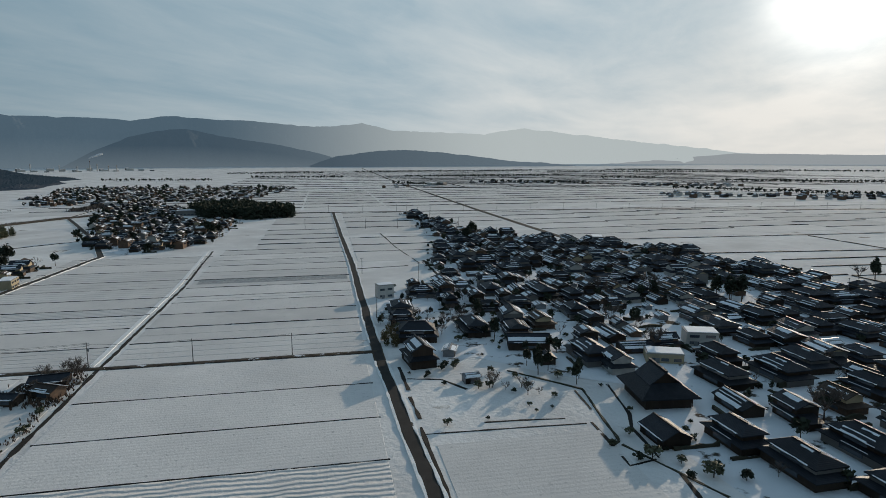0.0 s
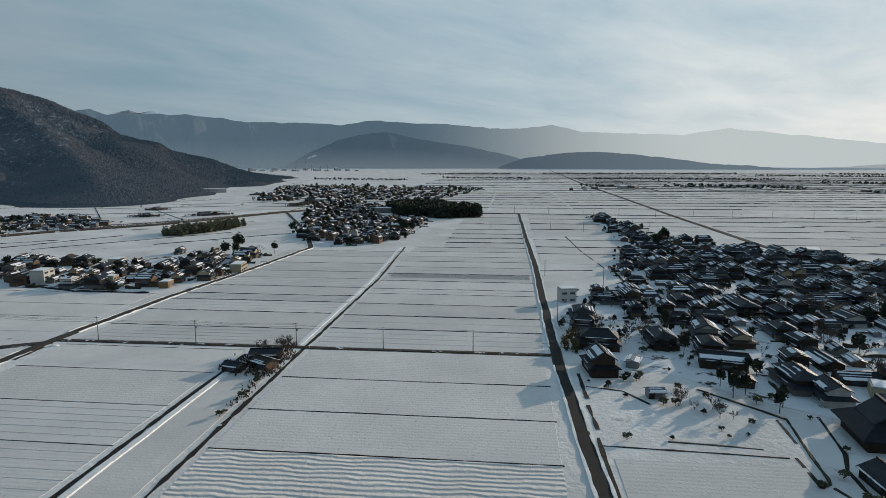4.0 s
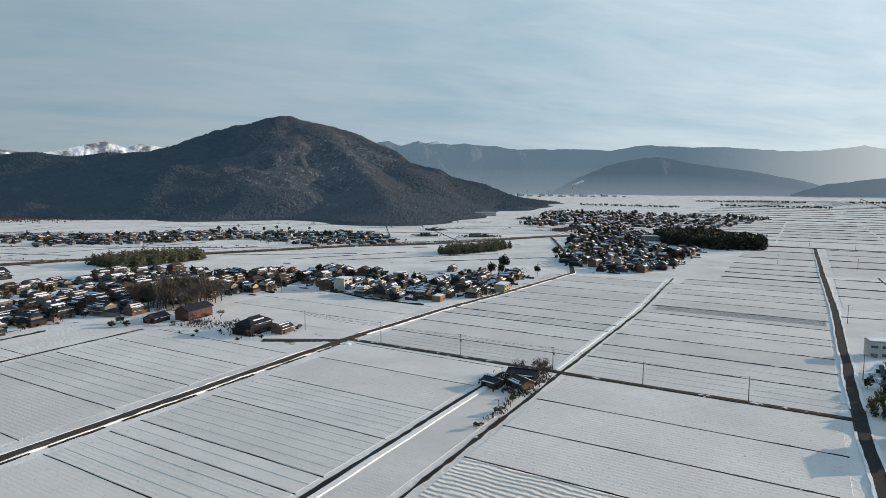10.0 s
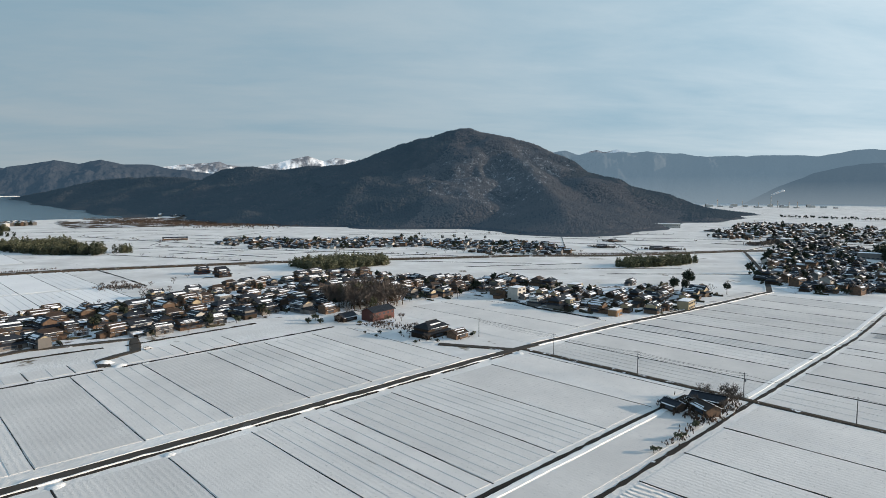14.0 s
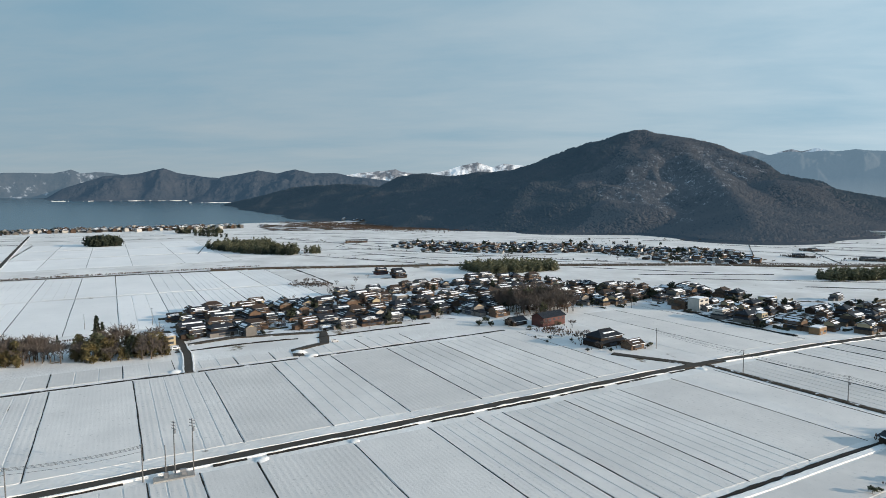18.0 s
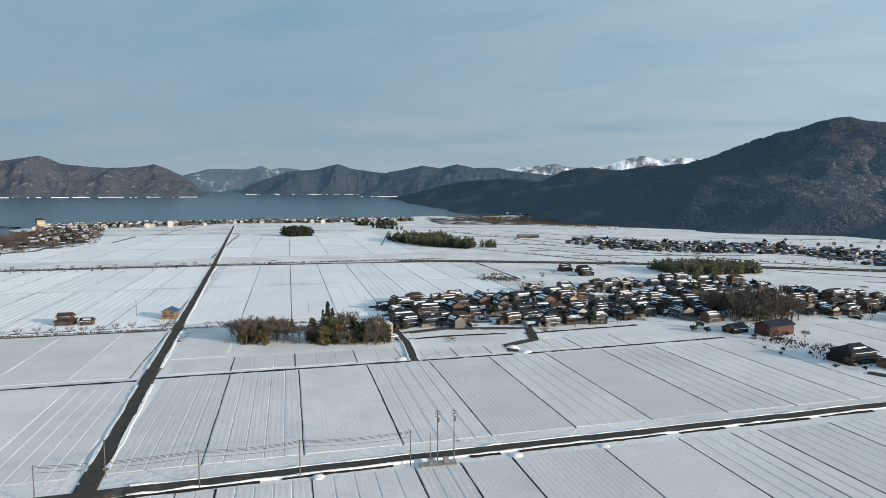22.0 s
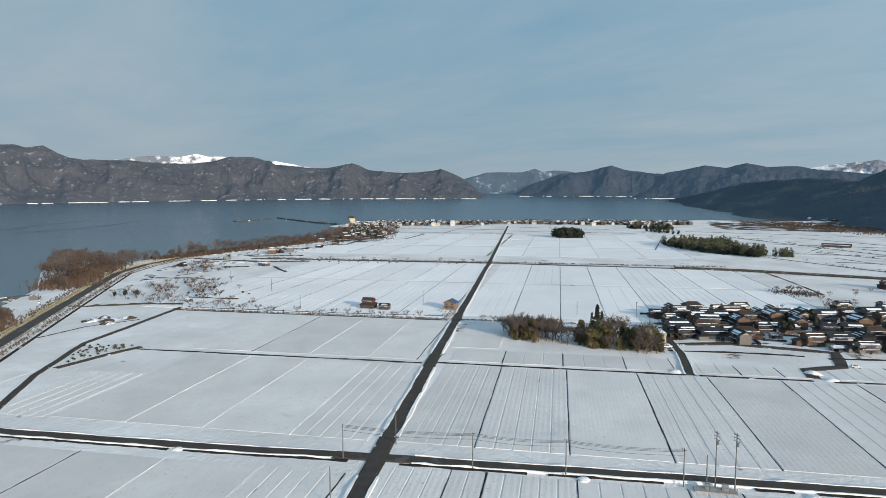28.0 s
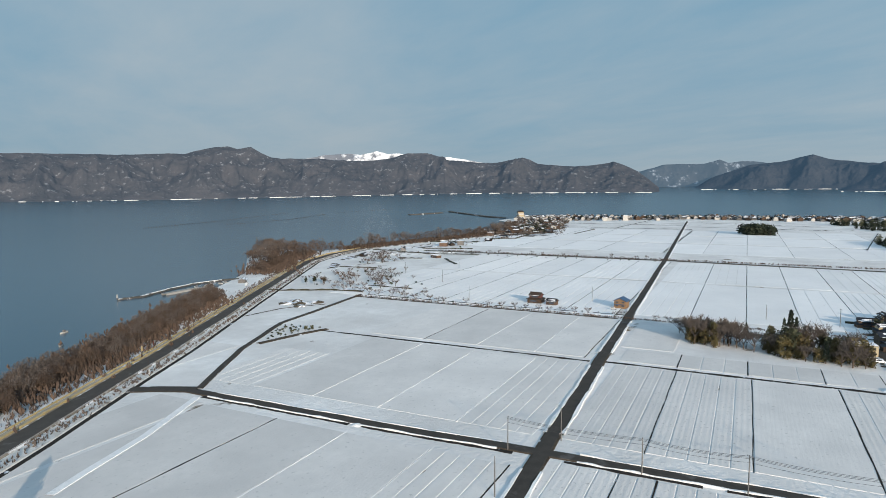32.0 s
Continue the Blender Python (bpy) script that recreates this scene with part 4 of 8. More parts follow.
block(-334, -309, [90, 118, 146], (4, 4), ("snow_smooth",), 0.42)
field(-404, -337, -88, -62, 1, "snow_smooth")
bund([(-305.5, -92), (-305.5, 25)], 1.8, "dark ditch along the lane", seed=5)
bund([(-305.5, 31), (-306, 78)], 1.8, "dark ditch along the lane", seed=6)
bund([(-306, 86), (-311, 206)], 1.8, "dark ditch along the lane", seed=7)
block(-330, -207, [258, 285, 312, 340], (1, 1, 1), ("snow_smooth",), 0.42)
# south of the farm road
block(-300, -206, [-214, -183.2, -153, -120.5, -93], (1, 1, 1, 5), ("snow_smooth",), 0.24, ridges=("snow_bank",))
field(-262, -206, -243, -216, 5)
block(-404, -308, [-222, -187.5, -156.5, -125, -100], (1, 1, 1, 1), ("snow_smooth",), 0.36, ridges=("ditch", "snow_bank", "snow_bank"))
bund([(-303.5, -96), (-302, -250)], 1.6, "dark ditch between field blocks", seed=8)
bund([(-407, -102), (-408, -300)], 2.2, "dark bank with dry grass along the field edge", mat="verge", seed=9)
block(-183, -70, [-214, -179.5, -149.8, -118, -92], (1, 1, 1, 5), ("snow_smooth",), 0.34, ridges=("ditch", "snow_bank", "snow_bank"))
field(-183, -110, -240, -216, 1, "snow_smooth")
field(-255, -205, -305, -268, 1, "snow_smooth")
# beyond the lane of cherry trees
Y_W = [-330, -290, -262, -232, -200, -170, -140, -106]
block(-580, -414, Y_W, (3, 5, 4, 6, 5, 5, 4), ("snow_bright",), 0.42)
block(-745, -586, Y_W, (4, 5, 5, 4, 1, 5, 3), ("snow_bright",), 0.42)
Y_N = [-98, -62, -30, 0, 32, 62, 92, 122, 152]
block(-580, -424, Y_N, (5, 1, 1, 3, 6, 5, 6, 5), ("snow_bright",), 0.42)
block(-740, -586, Y_N, (6, 4, 1, 1, 3, 6, 1, 5), ("snow_bright",), 0.42)
for k, x in enumerate((-920, -1080, -1240)):
    block(x - 74, x + 74, [-420, -330, -270, -210, -125], (1, 2, 1, 2), ("snow_bright",), 0.42)
    block(x - 74, x + 74, [-128, -80, -30, 20, 80, 140], (1, 1, 1, 1, 2), ("snow_bright",), 0.42)
# the wide plain behind the village
for x0, x1, top in ((20, 113, 880), (122, 222, 880)):
    block(x0 + 4, x1 - 2, [470, 520, 560, 610] if x0 < 100 else [690, 740, 790, 840], (1,), ("snow_smooth",), 1.0, tall=0.55)
block(25, 110, [640, 700, 760, 820, 880], (1,), ("snow_smooth",), 1.0, tall=0.55)
for k in range(9):
    x = 236 + k * 105
    ys = [540 + 12 * (k % 3) + j * 52 for j in range(7)] if k < 4 else [420 + j * 60 for j in range(8)]
    block(x, x + 104, ys, (1, 2), ("snow_smooth",), 1.1, tall=0.6)
for k in range(12):
    x = -420 + k * 130
    block(x, x + 128, [930 + j * 66 for j in range(9)], (1,), ("snow_smooth",), 1.4, tall=0.8)
for j in range(14):
    y = 1560 + j * 120
    bund([(-260, y), (1900, y - 60)], 3.0, "dark ditch across the far plain", z=1.1, seed=j)
field(29, 78, 60, 160, 1, "snow_field")
for a, b in ((58, 112), (116, 172), (178, 196), (202, 226)):
    bund([(27.3, a), (26.9, (a + b) / 2), (26.6, b)], 1.1, "deep dark ditch beside the village lane", z=0.24, seed=a)
bund([(26, 167.5), (46, 166.5), (76, 165)], 0.5, "dark wall at the edge of the field", seed=31)
bund([(46, 172), (58, 171), (71, 169.6)], 0.7, "dark hedge at the edge of the gardens", seed=39)
bund([(96.6, 194), (92, 169), (88, 160), (86, 141)], 0.9, "thawed edge of a snowy yard", seed=32)
bund([(84.8, 140.4), (76.2, 138.5), (77.8, 165.5)], 0.8, "dark low wall round a snowy yard", seed=37)
bund([(83, 190.5), (81.7, 174.4)], 0.7, "dark low wall in a snowy garden", seed=38)
bund([(87, 132), (84, 116), (80, 96)], 1.0, "dark ditch beside the field", seed=33)
bund([(28, 213), (40, 210), (47, 199)], 0.8, "thawed edge of a snowy garden", seed=34)
bund([(22, 440), (60, 445)], 1.6, "dark ditch along the field", seed=35)
bund([(58, 640), (62, 540), (70, 455)], 1.2, "dark ditch along the field", seed=36)
# ditches and lanes between the embankment and the hill
for k, (a, b) in enumerate((((-980, 330), (-560, 560)), ((-1050, 420), (-640, 640)), ((-880, 240), (-640, 360)), ((-1300, 300), (-900, 420)), ((-1350, 180), (-980, 110)), ((-1300, 420), (-930, 590)), ((-620, 820), (-420, 900)), ((-540, 650), (-400, 760)),
                            ((-700, 900), (-450, 1000)), ((-850, 880), (-560, 1150)), ((-1500, 250), (-1350, 600)), ((-1180, 200), (-1050, 560)), ((-470, 480), (-400, 600)), ((-560, 470), (-440, 560)), ((-420, 500), (-300, 640)), ((-330, 540), (-230, 640)), ((-1000, 700), (-900, 900)),
                            ((-1620, -130), (-1540, 110)), ((-1440, -120), (-1400, 130)), ((-1500, -150), (-1500, -420)), ((-1350, -130), (-1350, -420)), ((-1700, -20), (-1330, 20)), ((-1700, -260), (-1330, -280)))):
    bund([a, b], 1.3, "dark ditch between far snowy fields", z=0.45, seed=40 + k)
tagged(part("snow_lane", ribbon(Build(), wobbly([(-112, -196), (-150, -208), (-186, -223)], 12, 0.5), 2.6, -0.1, 0.3), "snow_bank"), "snow-covered farm track", "lane", kind="structure")

# ditches of the east plain
for k, (a, b) in enumerate((((345, 300), (345, 345)), ((295, 350), (345, 349)), ((305, 451), (470, 435)), ((470, 300), (474, 530)), ((240, 548), (600, 530)), ((350, 240), (350, 300)), ((345, 410), (470, 404)), ((345, 380), (470, 372)), ((345, 345), (500, 336)))):
    bund([a, b], 1.6, "dark ditch between snowy fields", z=0.6, seed=60 + k)
grid_ = Build()
for k in range(14):
    ribbon(grid_, wobbly([(240, 1535 + 75 * k), (1500, 1420 + 75 * k)], 60, 1.0, k), 2.2, -0.2, 0.9)
for k in range(8):
    ribbon(grid_, wobbly([(360 + 140 * k, 1530 - 12 * k), (370 + 150 * k, 2500)], 80, 1.0, k), 3.0, -0.2, 0.8)
tagged(part("far_field_ridges", grid_, "ditch"), "thin dark ridges and ditches far out on the plain", "field ridge", kind="stuff")
for k, (a, b) in enumerate((((-640, -472), (-860, -458)), ((-690, -440), (-738, -332)), ((-704, -450), (-764, -338)), ((-660, -455), (-700, -440)), ((-780, -440), (-920, -410)), ((-560, -415), (-640, -395)))):
    bund([a, b], 3.4, "thawed dark bank between lakeside plots", "thawed", 0.3, 80 + k)
bund([(-419, -295), (-417, -184), (-421, -102)], 1.8, "dark ditch below the cherry trees", seed=90)
bund([(-314, -322), (-345, -318), (-372, -300)], 1.4, "thawed bank with dry grass", "verge", seed=91)
# the field with thin grey snow beside the lane
field(-80, 14.5, 405, 422, 9, "snow_thin", 0.19)
for k, (a, b) in enumerate((((-640, 420), (-600, 560)), ((-760, 330), (-700, 560)), ((-840, 300), (-800, 560)), ((-960, 260), (-930, 400)), ((-700, 380), (-900, 320)), ((-420, 760), (-540, 900)), ((-520, 740), (-700, 980)), ((-600, 1000), (-420, 1100)), ((-900, 560), (-1010, 640)), ((-1080, 480), (-1200, 640)), ((-1000, 330), (-1150, 420)))):
    bund([a, b], 1.1, "dark ditch between far snowy fields", z=0.4, seed=120 + k)

# ---- houses ----
def gable(build, L, W, z, slope, over, thick=0.28, hip=0.0):
    """Roof with overhang, ridge along x, eaves at z; hip draws the ends of the ridge in."""
    l, w = L / 2 + over * 0.7, W / 2 + over
    top = z + (W / 2) * slope
    lowz = z - over * slope
    r = l - hip
    for s in (-1, 1):
        vs = [(-l, s * w, lowz), (l, s * w, lowz), (r, 0, top), (-r, 0, top)]
        vs += [(x, y, h + thick) for x, y, h in vs]
        f = [(0, 1, 2, 3), (7, 6, 5, 4), (0, 4, 5, 1), (1, 5, 6, 2), (3, 7, 4, 0)]
        build.add(vs, f if s > 0 else [q[::-1] for q in f])
        if hip:
            vs = [(s * l, -w, lowz), (s * l, w, lowz), (s * r, 0, top)]
            vs += [(x, y, h + thick) for x, y, h in vs]
            f = [(2, 1, 0), (3, 4, 5), (0, 1, 4, 3)]
            build.add(vs, f if s > 0 else [q[::-1] for q in f])
    return top + thick


def hip_skirt(build, L, W, z, over, inset, rise, thick=0.22):
    """A lean-to roof that runs round the ground floor."""
    a, b = L / 2 + over, W / 2 + over
    c, d = L / 2 - inset, W / 2 - inset
    o = [(-a, -b), (a, -b), (a, b), (-a, b)]
    i = [(-c, -d), (c, -d), (c, d), (-c, d)]
    vs = [(x, y, z) for x, y in o] + [(x, y, z + rise) for x, y in i] + [(x, y, z + thick) for x, y in o] + [(x, y, z + rise + thick) for x, y in i]
    fs = []
    for k in range(4):
        k2 = (k + 1) % 4
        fs += [(k2, k, 4 + k, 4 + k2), (8 + k, 8 + k2, 12 + k2, 12 + k), (k, k2, 8 + k2, 8 + k)]
    return build.add(vs, fs)


def walls(build, L, W, z0, z1, slope=0.0):
    """Outer walls, with gable ends where slope is given."""
    a, b = L / 2, W / 2
    vs = [(-a, -b, z0), (a, -b, z0), (a, b, z0), (-a, b, z0), (-a, -b, z1), (a, -b, z1), (a, b, z1), (-a, b, z1)]
    fs = [(0, 1, 5, 4), (2, 3, 7, 6)]
    if slope:
        vs += [(-a, 0, z1 + b * slope), (a, 0, z1 + b * slope)]
        fs += [(1, 2, 6, 9, 5), (3, 0, 4, 8, 7)]
    else:
        fs += [(1, 2, 6, 5), (3, 0, 4, 7), (4, 5, 6, 7)]
    return build.add(vs, fs)


def roof_snow(parent, L, W, z, slope, over, rng, amount, thick=0.28, hip=0.0):
    """Snow left in uneven bands on each roof slope."""
    for s in (-1, 1):
        t = rng.uniform(0.02, 0.25)
        b = Build()
        while t < 0.85:
            h = (rng.uniform(0.24, 0.42) if rng.random() < 0.34 else rng.uniform(0.06, 0.16)) if amount < 0.8 else rng.uniform(0.3, 0.6)
            if rng.random() < amount * (1.45 if s > 0 else 1.05):
                t2 = min(t + h, 0.97)
                x0, x1 = -L / 2 - 0.3 + rng.uniform(0, 0.3) * L + hip * t2, L / 2 + 0.3 - rng.uniform(0, 0.3) * L - hip * t2
                full = W / 2 + over
                vs, n = [], 5
                for k in range(n):
                    x = x0 + (x1 - x0) * k / (n - 1)
                    for tt, up in ((t + rng.uniform(-0.03, 0.03), 0.0), (t + 0.02, 0.13), (t2 - 0.02, 0.13), (t2 + rng.uniform(-0.03, 0.03), 0.0)):
                        tt = min(max(tt, 0.0), 0.99)
                        y = full * (1 - tt)
                        vs.append((x, s * y, z + (W / 2 - y) * slope + thick + 0.015 + up))
                fs = []
                for k in range(n - 1):
                    for j in range(3):
                        q = (k * 4 + j, k * 4 + j + 1, k * 4 + j + 5, k * 4 + j + 4)
                        fs.append(q if s < 0 else q[::-1])
                b.add(vs, fs)
            t += h + rng.uniform(0.12, 0.30)
        if b.v:
            part("roof_snow", b, "snow_roof", parent, "bands of old snow on the roof slope")


def windows(parent, L, W, z, n, rng, h=1.2, ends=False, detail=False):
    """Glazed openings with a pale frame standing proud of the wall."""
    for s in (-1, 1):
        for k in range(n):
            x = (k + 0.5) / n * L - L / 2
            w = min(5.6, L / n * 0.60)
            b = Build()
            b.box(x, s * (W / 2 + 0.05), z, w, 0.10, h)
            win = part("window", b, "window_glass", parent)
            if detail:
                part("frame", Build().box(x, s * (W / 2 + 0.03), z - 0.1, w + 0.24, 0.08, h + 0.2), "plaster_grey", win, "pale window frame")


def eave_snow(parent, L, W, z, out, rng):
    """A ragged line of snow left along both eaves."""
    for s in (-1, 1):
        b = Build()
        x0, x1 = -L / 2 - 0.4 + rng.uniform(0, 0.15) * L, L / 2 + 0.4 - rng.uniform(0, 0.15) * L
        ribbon(b, [(x0 + (x1 - x0) * k / 6, s * out + rng.uniform(-0.1, 0.1)) for k in range(7)], 0.40, z, z + 0.24)
        part("eave_snow", b, "snow_roof", parent, "line of snow along the eaves")


def gable_panels(parent, L, W, z, slope, mat="plaster_white"):
    """Pale plaster triangles high on both gable ends."""
    for s in (-1, 1):
        b = Build()
        x, w, h = s * (L / 2 + 0.03), W * 0.30, W / 2 * slope * 0.62
        vs = [(x - 0.03 * s, -w, z + 0.25), (x - 0.03 * s, w, z + 0.25), (x - 0.03 * s, 0, z + 0.25 + h), (x + 0.03 * s, -w, z + 0.25), (x + 0.03 * s, w, z + 0.25), (x + 0.03 * s, 0, z + 0.25 + h)]
        f = [(3, 4, 5), (0, 1, 4, 3), (1, 2, 5, 4), (2, 0, 3, 5)]
        b.add(vs, f if s > 0 else [q[::-1] for q in f])
        part("gable_panel", b, mat, parent, "pale plaster gable")


def big_house(seed, L, W, wall, wall2, roof, label, snow=0.55, group=""):
    """Two-storey farmhouse: ground floor with a roof round it, smaller upper floor under a gable roof."""
    rng = random.Random(seed)
    h = thing("house", label, "house", group)
    part("lower_wall", walls(Build(), L, W, -0.3, 3.1), wall, h)
    part("lower_roof", hip_skirt(Build(), L, W, 2.75, 0.9, 1.3, 0.95), roof, h, "dark tiled lean-to roof")
    l2, w2 = L - 2.2, W - 2.2
    hip = w2 * 0.42 if seed in (1, 2, 3, 14, 91, 96) else 0.0
    part("upper_wall", walls(Build(), l2, w2, 3.1, 5.6, 0.0 if hip else 0.48), wall2, h)
    b = Build()
    top = gable(b, l2, w2, 5.6, 0.48, 0.85, hip=hip)
    part("roof", b, roof, h, "dark tiled hipped roof" if hip else "dark tiled gable roof")
    part("ridge", Build().box(0, 0, top - 0.12, l2 + 1.2 - 2 * hip, 0.5, 0.42), roof, h)
    roof_snow(h, l2, w2, 5.6, 0.48, 0.85, rng, snow, hip=hip)
    windows(h, L, W, 1.0, 1, rng, detail=bool(snow == 0.12))
    windows(h, l2, w2, 3.95, 1, rng, 1.1)
    eave_snow(h, l2, w2, 5.6 - 0.85 * 0.48 + 0.18, w2 / 2 + 0.62, rng)
    if seed % 2 and not hip:
        gable_panels(h, l2, w2, 5.6, 0.48)
    ss = Build()
    ss.box(rng.uniform(-1, 1), rng.choice((-1, 1)) * (W / 2 + 0.1), 3.05, L * rng.uniform(0.3, 0.7), 0.45, 0.26)
    part("snow_strip", ss, "snow_roof", h, "snow left on the lower roof")
    part("door", Build().box(L * 0.28, -W / 2 - 0.06, 0, 1.7, 0.12, 2.1), "wood_dark", h)
    return h


def low_house(seed, L, W, wall, roof, label, snow=0.6, name="house", height=2.8, slope=0.5, group=""):
    """One-storey building under a gable roof."""
    rng = random.Random(seed)
    h = thing(name, label, "house" if name == "house" else "outbuilding", group)
    part("wall", walls(Build(), L, W, -0.3, height, slope), wall, h)
    b = Build()
    top = gable(b, L, W, height, slope, 0.7)
    part("roof", b, roof, h, "dark gable roof")
    part("ridge", Build().box(0, 0, top - 0.12, L + 0.8, 0.45, 0.38), roof, h)
    roof_snow(h, L, W, height, slope, 0.7, rng, snow)
    windows(h, L, W, 0.9, 1, rng, 1.2)
    eave_snow(h, L, W, height - 0.7 * slope + 0.18, W / 2 + 0.5, rng)
    part("door", Build().box(-L * 0.3, -W / 2 - 0.06, 0, 1.8, 0.12, 2.1), "wood_dark", h)
    return h


def tall_house(seed, L, W, wall, roof, label, snow=0.5, group=""):
    """Straight-walled two-storey house with a short roof over the entrance side."""
    rng = random.Random(seed)
    h = thing("house", label, "house", group)
    part("wall", walls(Build(), L, W, -0.3, 5.7, 0.42), wall, h)
    b = Build()
    top = gable(b, L, W, 5.7, 0.42, 0.75)
    part("roof", b, roof, h, "dark tiled gable roof")
    part("ridge", Build().box(0, 0, top - 0.12, L + 0.9, 0.45, 0.38), roof, h)
    for s in (-1, 1):
        vs = [(-L / 2 - 0.2, s * W / 2, 3.35), (L / 2 + 0.2, s * W / 2, 3.35), (L / 2 + 0.2, s * (W / 2 + 1.3), 2.75), (-L / 2 - 0.2, s * (W / 2 + 1.3), 2.75)]
        vs += [(x, y, z + 0.18) for x, y, z in vs]
        f = [(0, 1, 2, 3), (7, 6, 5, 4), (2, 6, 7, 3), (1, 5, 6, 2), (0, 3, 7, 4)]
        part("porch_roof", Build().add(vs, f if s < 0 else [q[::-1] for q in f]), roof, h)
    roof_snow(h, L, W, 5.7, 0.42, 0.75, rng, snow)
    windows(h, L, W, 0.8, 1, rng, 1.4)
    windows(h, L, W, 3.8, 1, rng, 1.1)
    eave_snow(h, L, W, 5.7 - 0.75 * 0.42 + 0.18, W / 2 + 0.55, rng)
    eave_snow(h, L, W, 2.9, W / 2 + 0.9, rng)
    gable_panels(h, L, W, 5.7, 0.42, "plaster_cream" if seed % 3 == 0 else "plaster_grey")
    a0, a1 = W * 0.62, L * 0.42
    part("annex_wall", Build().box(-L / 2 - a1 / 2 + 0.1, W * 0.12, -0.3, a1, a0, 3.0), wall, h)
    lean = Build()
    x1, x0, y0, y1 = -L / 2 + 0.05, -L / 2 - a1 - 0.6, W * 0.12 - a0 / 2 - 0.6, W * 0.12 + a0 / 2 + 0.6
    lean.add([(x0, y0, 2.6), (x1, y0, 3.6), (x1, y1, 3.6), (x0, y1, 2.6), (x0, y0, 2.85), (x1, y0, 3.85), (x1, y1, 3.85), (x0, y1, 2.85)],
             [(3, 2, 1, 0), (4, 5, 6, 7), (0, 1, 5, 4), (2, 3, 7, 6), (3, 0, 4, 7)])
    part("annex_roof", lean, roof, h, "low lean-to roof")
    part("door", Build().box(L * 0.02, -W / 2 - 0.06, 0, 1.5, 0.12, 2.1), "wood_dark", h)
    return h


def flat_block(seed, L, W, H, wall, label, cat="house", name="house", storeys=2):
    """Flat-roofed modern building with a parapet."""
    rng = random.Random(seed)
    h = thing(name, label, cat)
    part("wall", Build().box(0, 0, -0.3, L, W, H + 0.3), wall, h)
    part("parapet", Build().box(0, 0, H, L + 0.3, W + 0.3, 0.35), "concrete", h)
    part("snow_patch", Build().box(0.3, 0.2, H + 0.35, L - 0.6, W - 0.7, 0.16), "snow_roof", h, "smooth snow on the flat roof")
    for k in range(storeys):
        windows(h, L, W, 0.9 + k * H / storeys, max(2, int(L / 4.5)), rng, 1.2)
    part("door", Build().box(-L * 0.2, -W / 2 - 0.06, 0, 1.6, 0.12, 2.1), "steel", h)
    return h


def far_house(seed, L, W, wall, roof, label, group, snow=0.45):
    """A house seen from far: walls, roof, snow and a row of windows."""
    rng = random.Random(seed)
    h = thing("house", label, "house", group)
    z = rng.choice((3.2, 5.6, 5.9))
    part("wall", walls(Build(), L, W, -0.3, z, 0.48), wall, h)
    b = Build()
    gable(b, L, W, z, 0.48, 0.8)
    part("roof", b, roof, h, "dark tiled roof")
    roof_snow(h, L, W, z, 0.48, 0.8, rng, snow)
    part("window", Build().box(0, -W / 2 - 0.04, z - 2.1, L * 0.6, 0.1, 1.2), "window_glass", h)
    return h


GROUP = "village houses"
near_set = [
    big_house(1, 14, 9.5, "wood_dark", "plaster_grey", "tile", "dark two-storey farmhouse with snow bands on its tiled roof", 0.5, GROUP),
    big_house(2, 12, 8.5, "wood_dark", "wood_dark", "tile", "dark timber two-storey house with a grey tiled roof", 0.5, GROUP),
    big_house(3, 15, 10, "plaster_grey", "wood_dark", "tile", "large grey-walled farmhouse under dark tiles and snow", 0.5, GROUP),
    big_house(4, 11, 8, "wood_warm", "plaster_cream", "tile_brown", "brown two-storey house with a cream upper floor", 0.5, GROUP),
    big_house(5, 12, 9, "plaster_white", "plaster_white", "tile", "pale two-storey house with a dark tiled roof", 0.45, GROUP),
    big_house(6, 13, 9, "wood_warm", "wood_warm", "tile", "warm brown timber house with snow on the roof", 0.6, GROUP),
    low_house(7, 13, 7, "wood_dark", "tile", "long low dark timber house with snow bands", 0.6, group=GROUP),
    low_house(8, 9, 6, "plaster_grey", "tile", "small grey one-storey house with snowy tiles", 0.6, group=GROUP),
    low_house(9, 8, 5, "wood_warm", "metal_grey", "brown storage shed with a snowy metal roof", 0.95, "shed", 2.6, 0.4),
    low_house(10, 6, 4, "metal_grey", "metal_grey", "small grey garden shed under snow", 1.0, "shed", 2.3, 0.35),
]
near_set += [
    tall_house(11, 10, 7.5, "wood_warm", "tile", "brown two-storey house with snow lines on the roof", 0.55, GROUP),
    tall_house(12, 12, 7, "plaster_grey", "tile", "grey two-storey house with dark tiles and snow", 0.55, GROUP),
    tall_house(13, 9, 7, "wood_dark", "tile", "narrow dark two-storey house with snowy tiles", 0.5, GROUP),
]
far_set = [
    far_house(21, 13, 9, "wood_dark", "tile", "dark distant farmhouse with streaks of snow", "distant village houses"),
    far_house(22, 11, 8, "plaster_grey", "tile", "grey distant house with a dark snowy roof", "distant village houses"),
    far_house(23, 12, 8, "wood_warm", "tile_brown", "brown distant house with a snowy roof", "distant village houses"),
    far_house(24, 10, 8, "plaster_white", "tile", "pale distant house with a dark roof", "distant village houses", 0.7),
    far_house(25, 9, 7, "plaster_grey", "metal_grey", "greyish distant house with a grey roof", "distant village houses", 0.8),
]
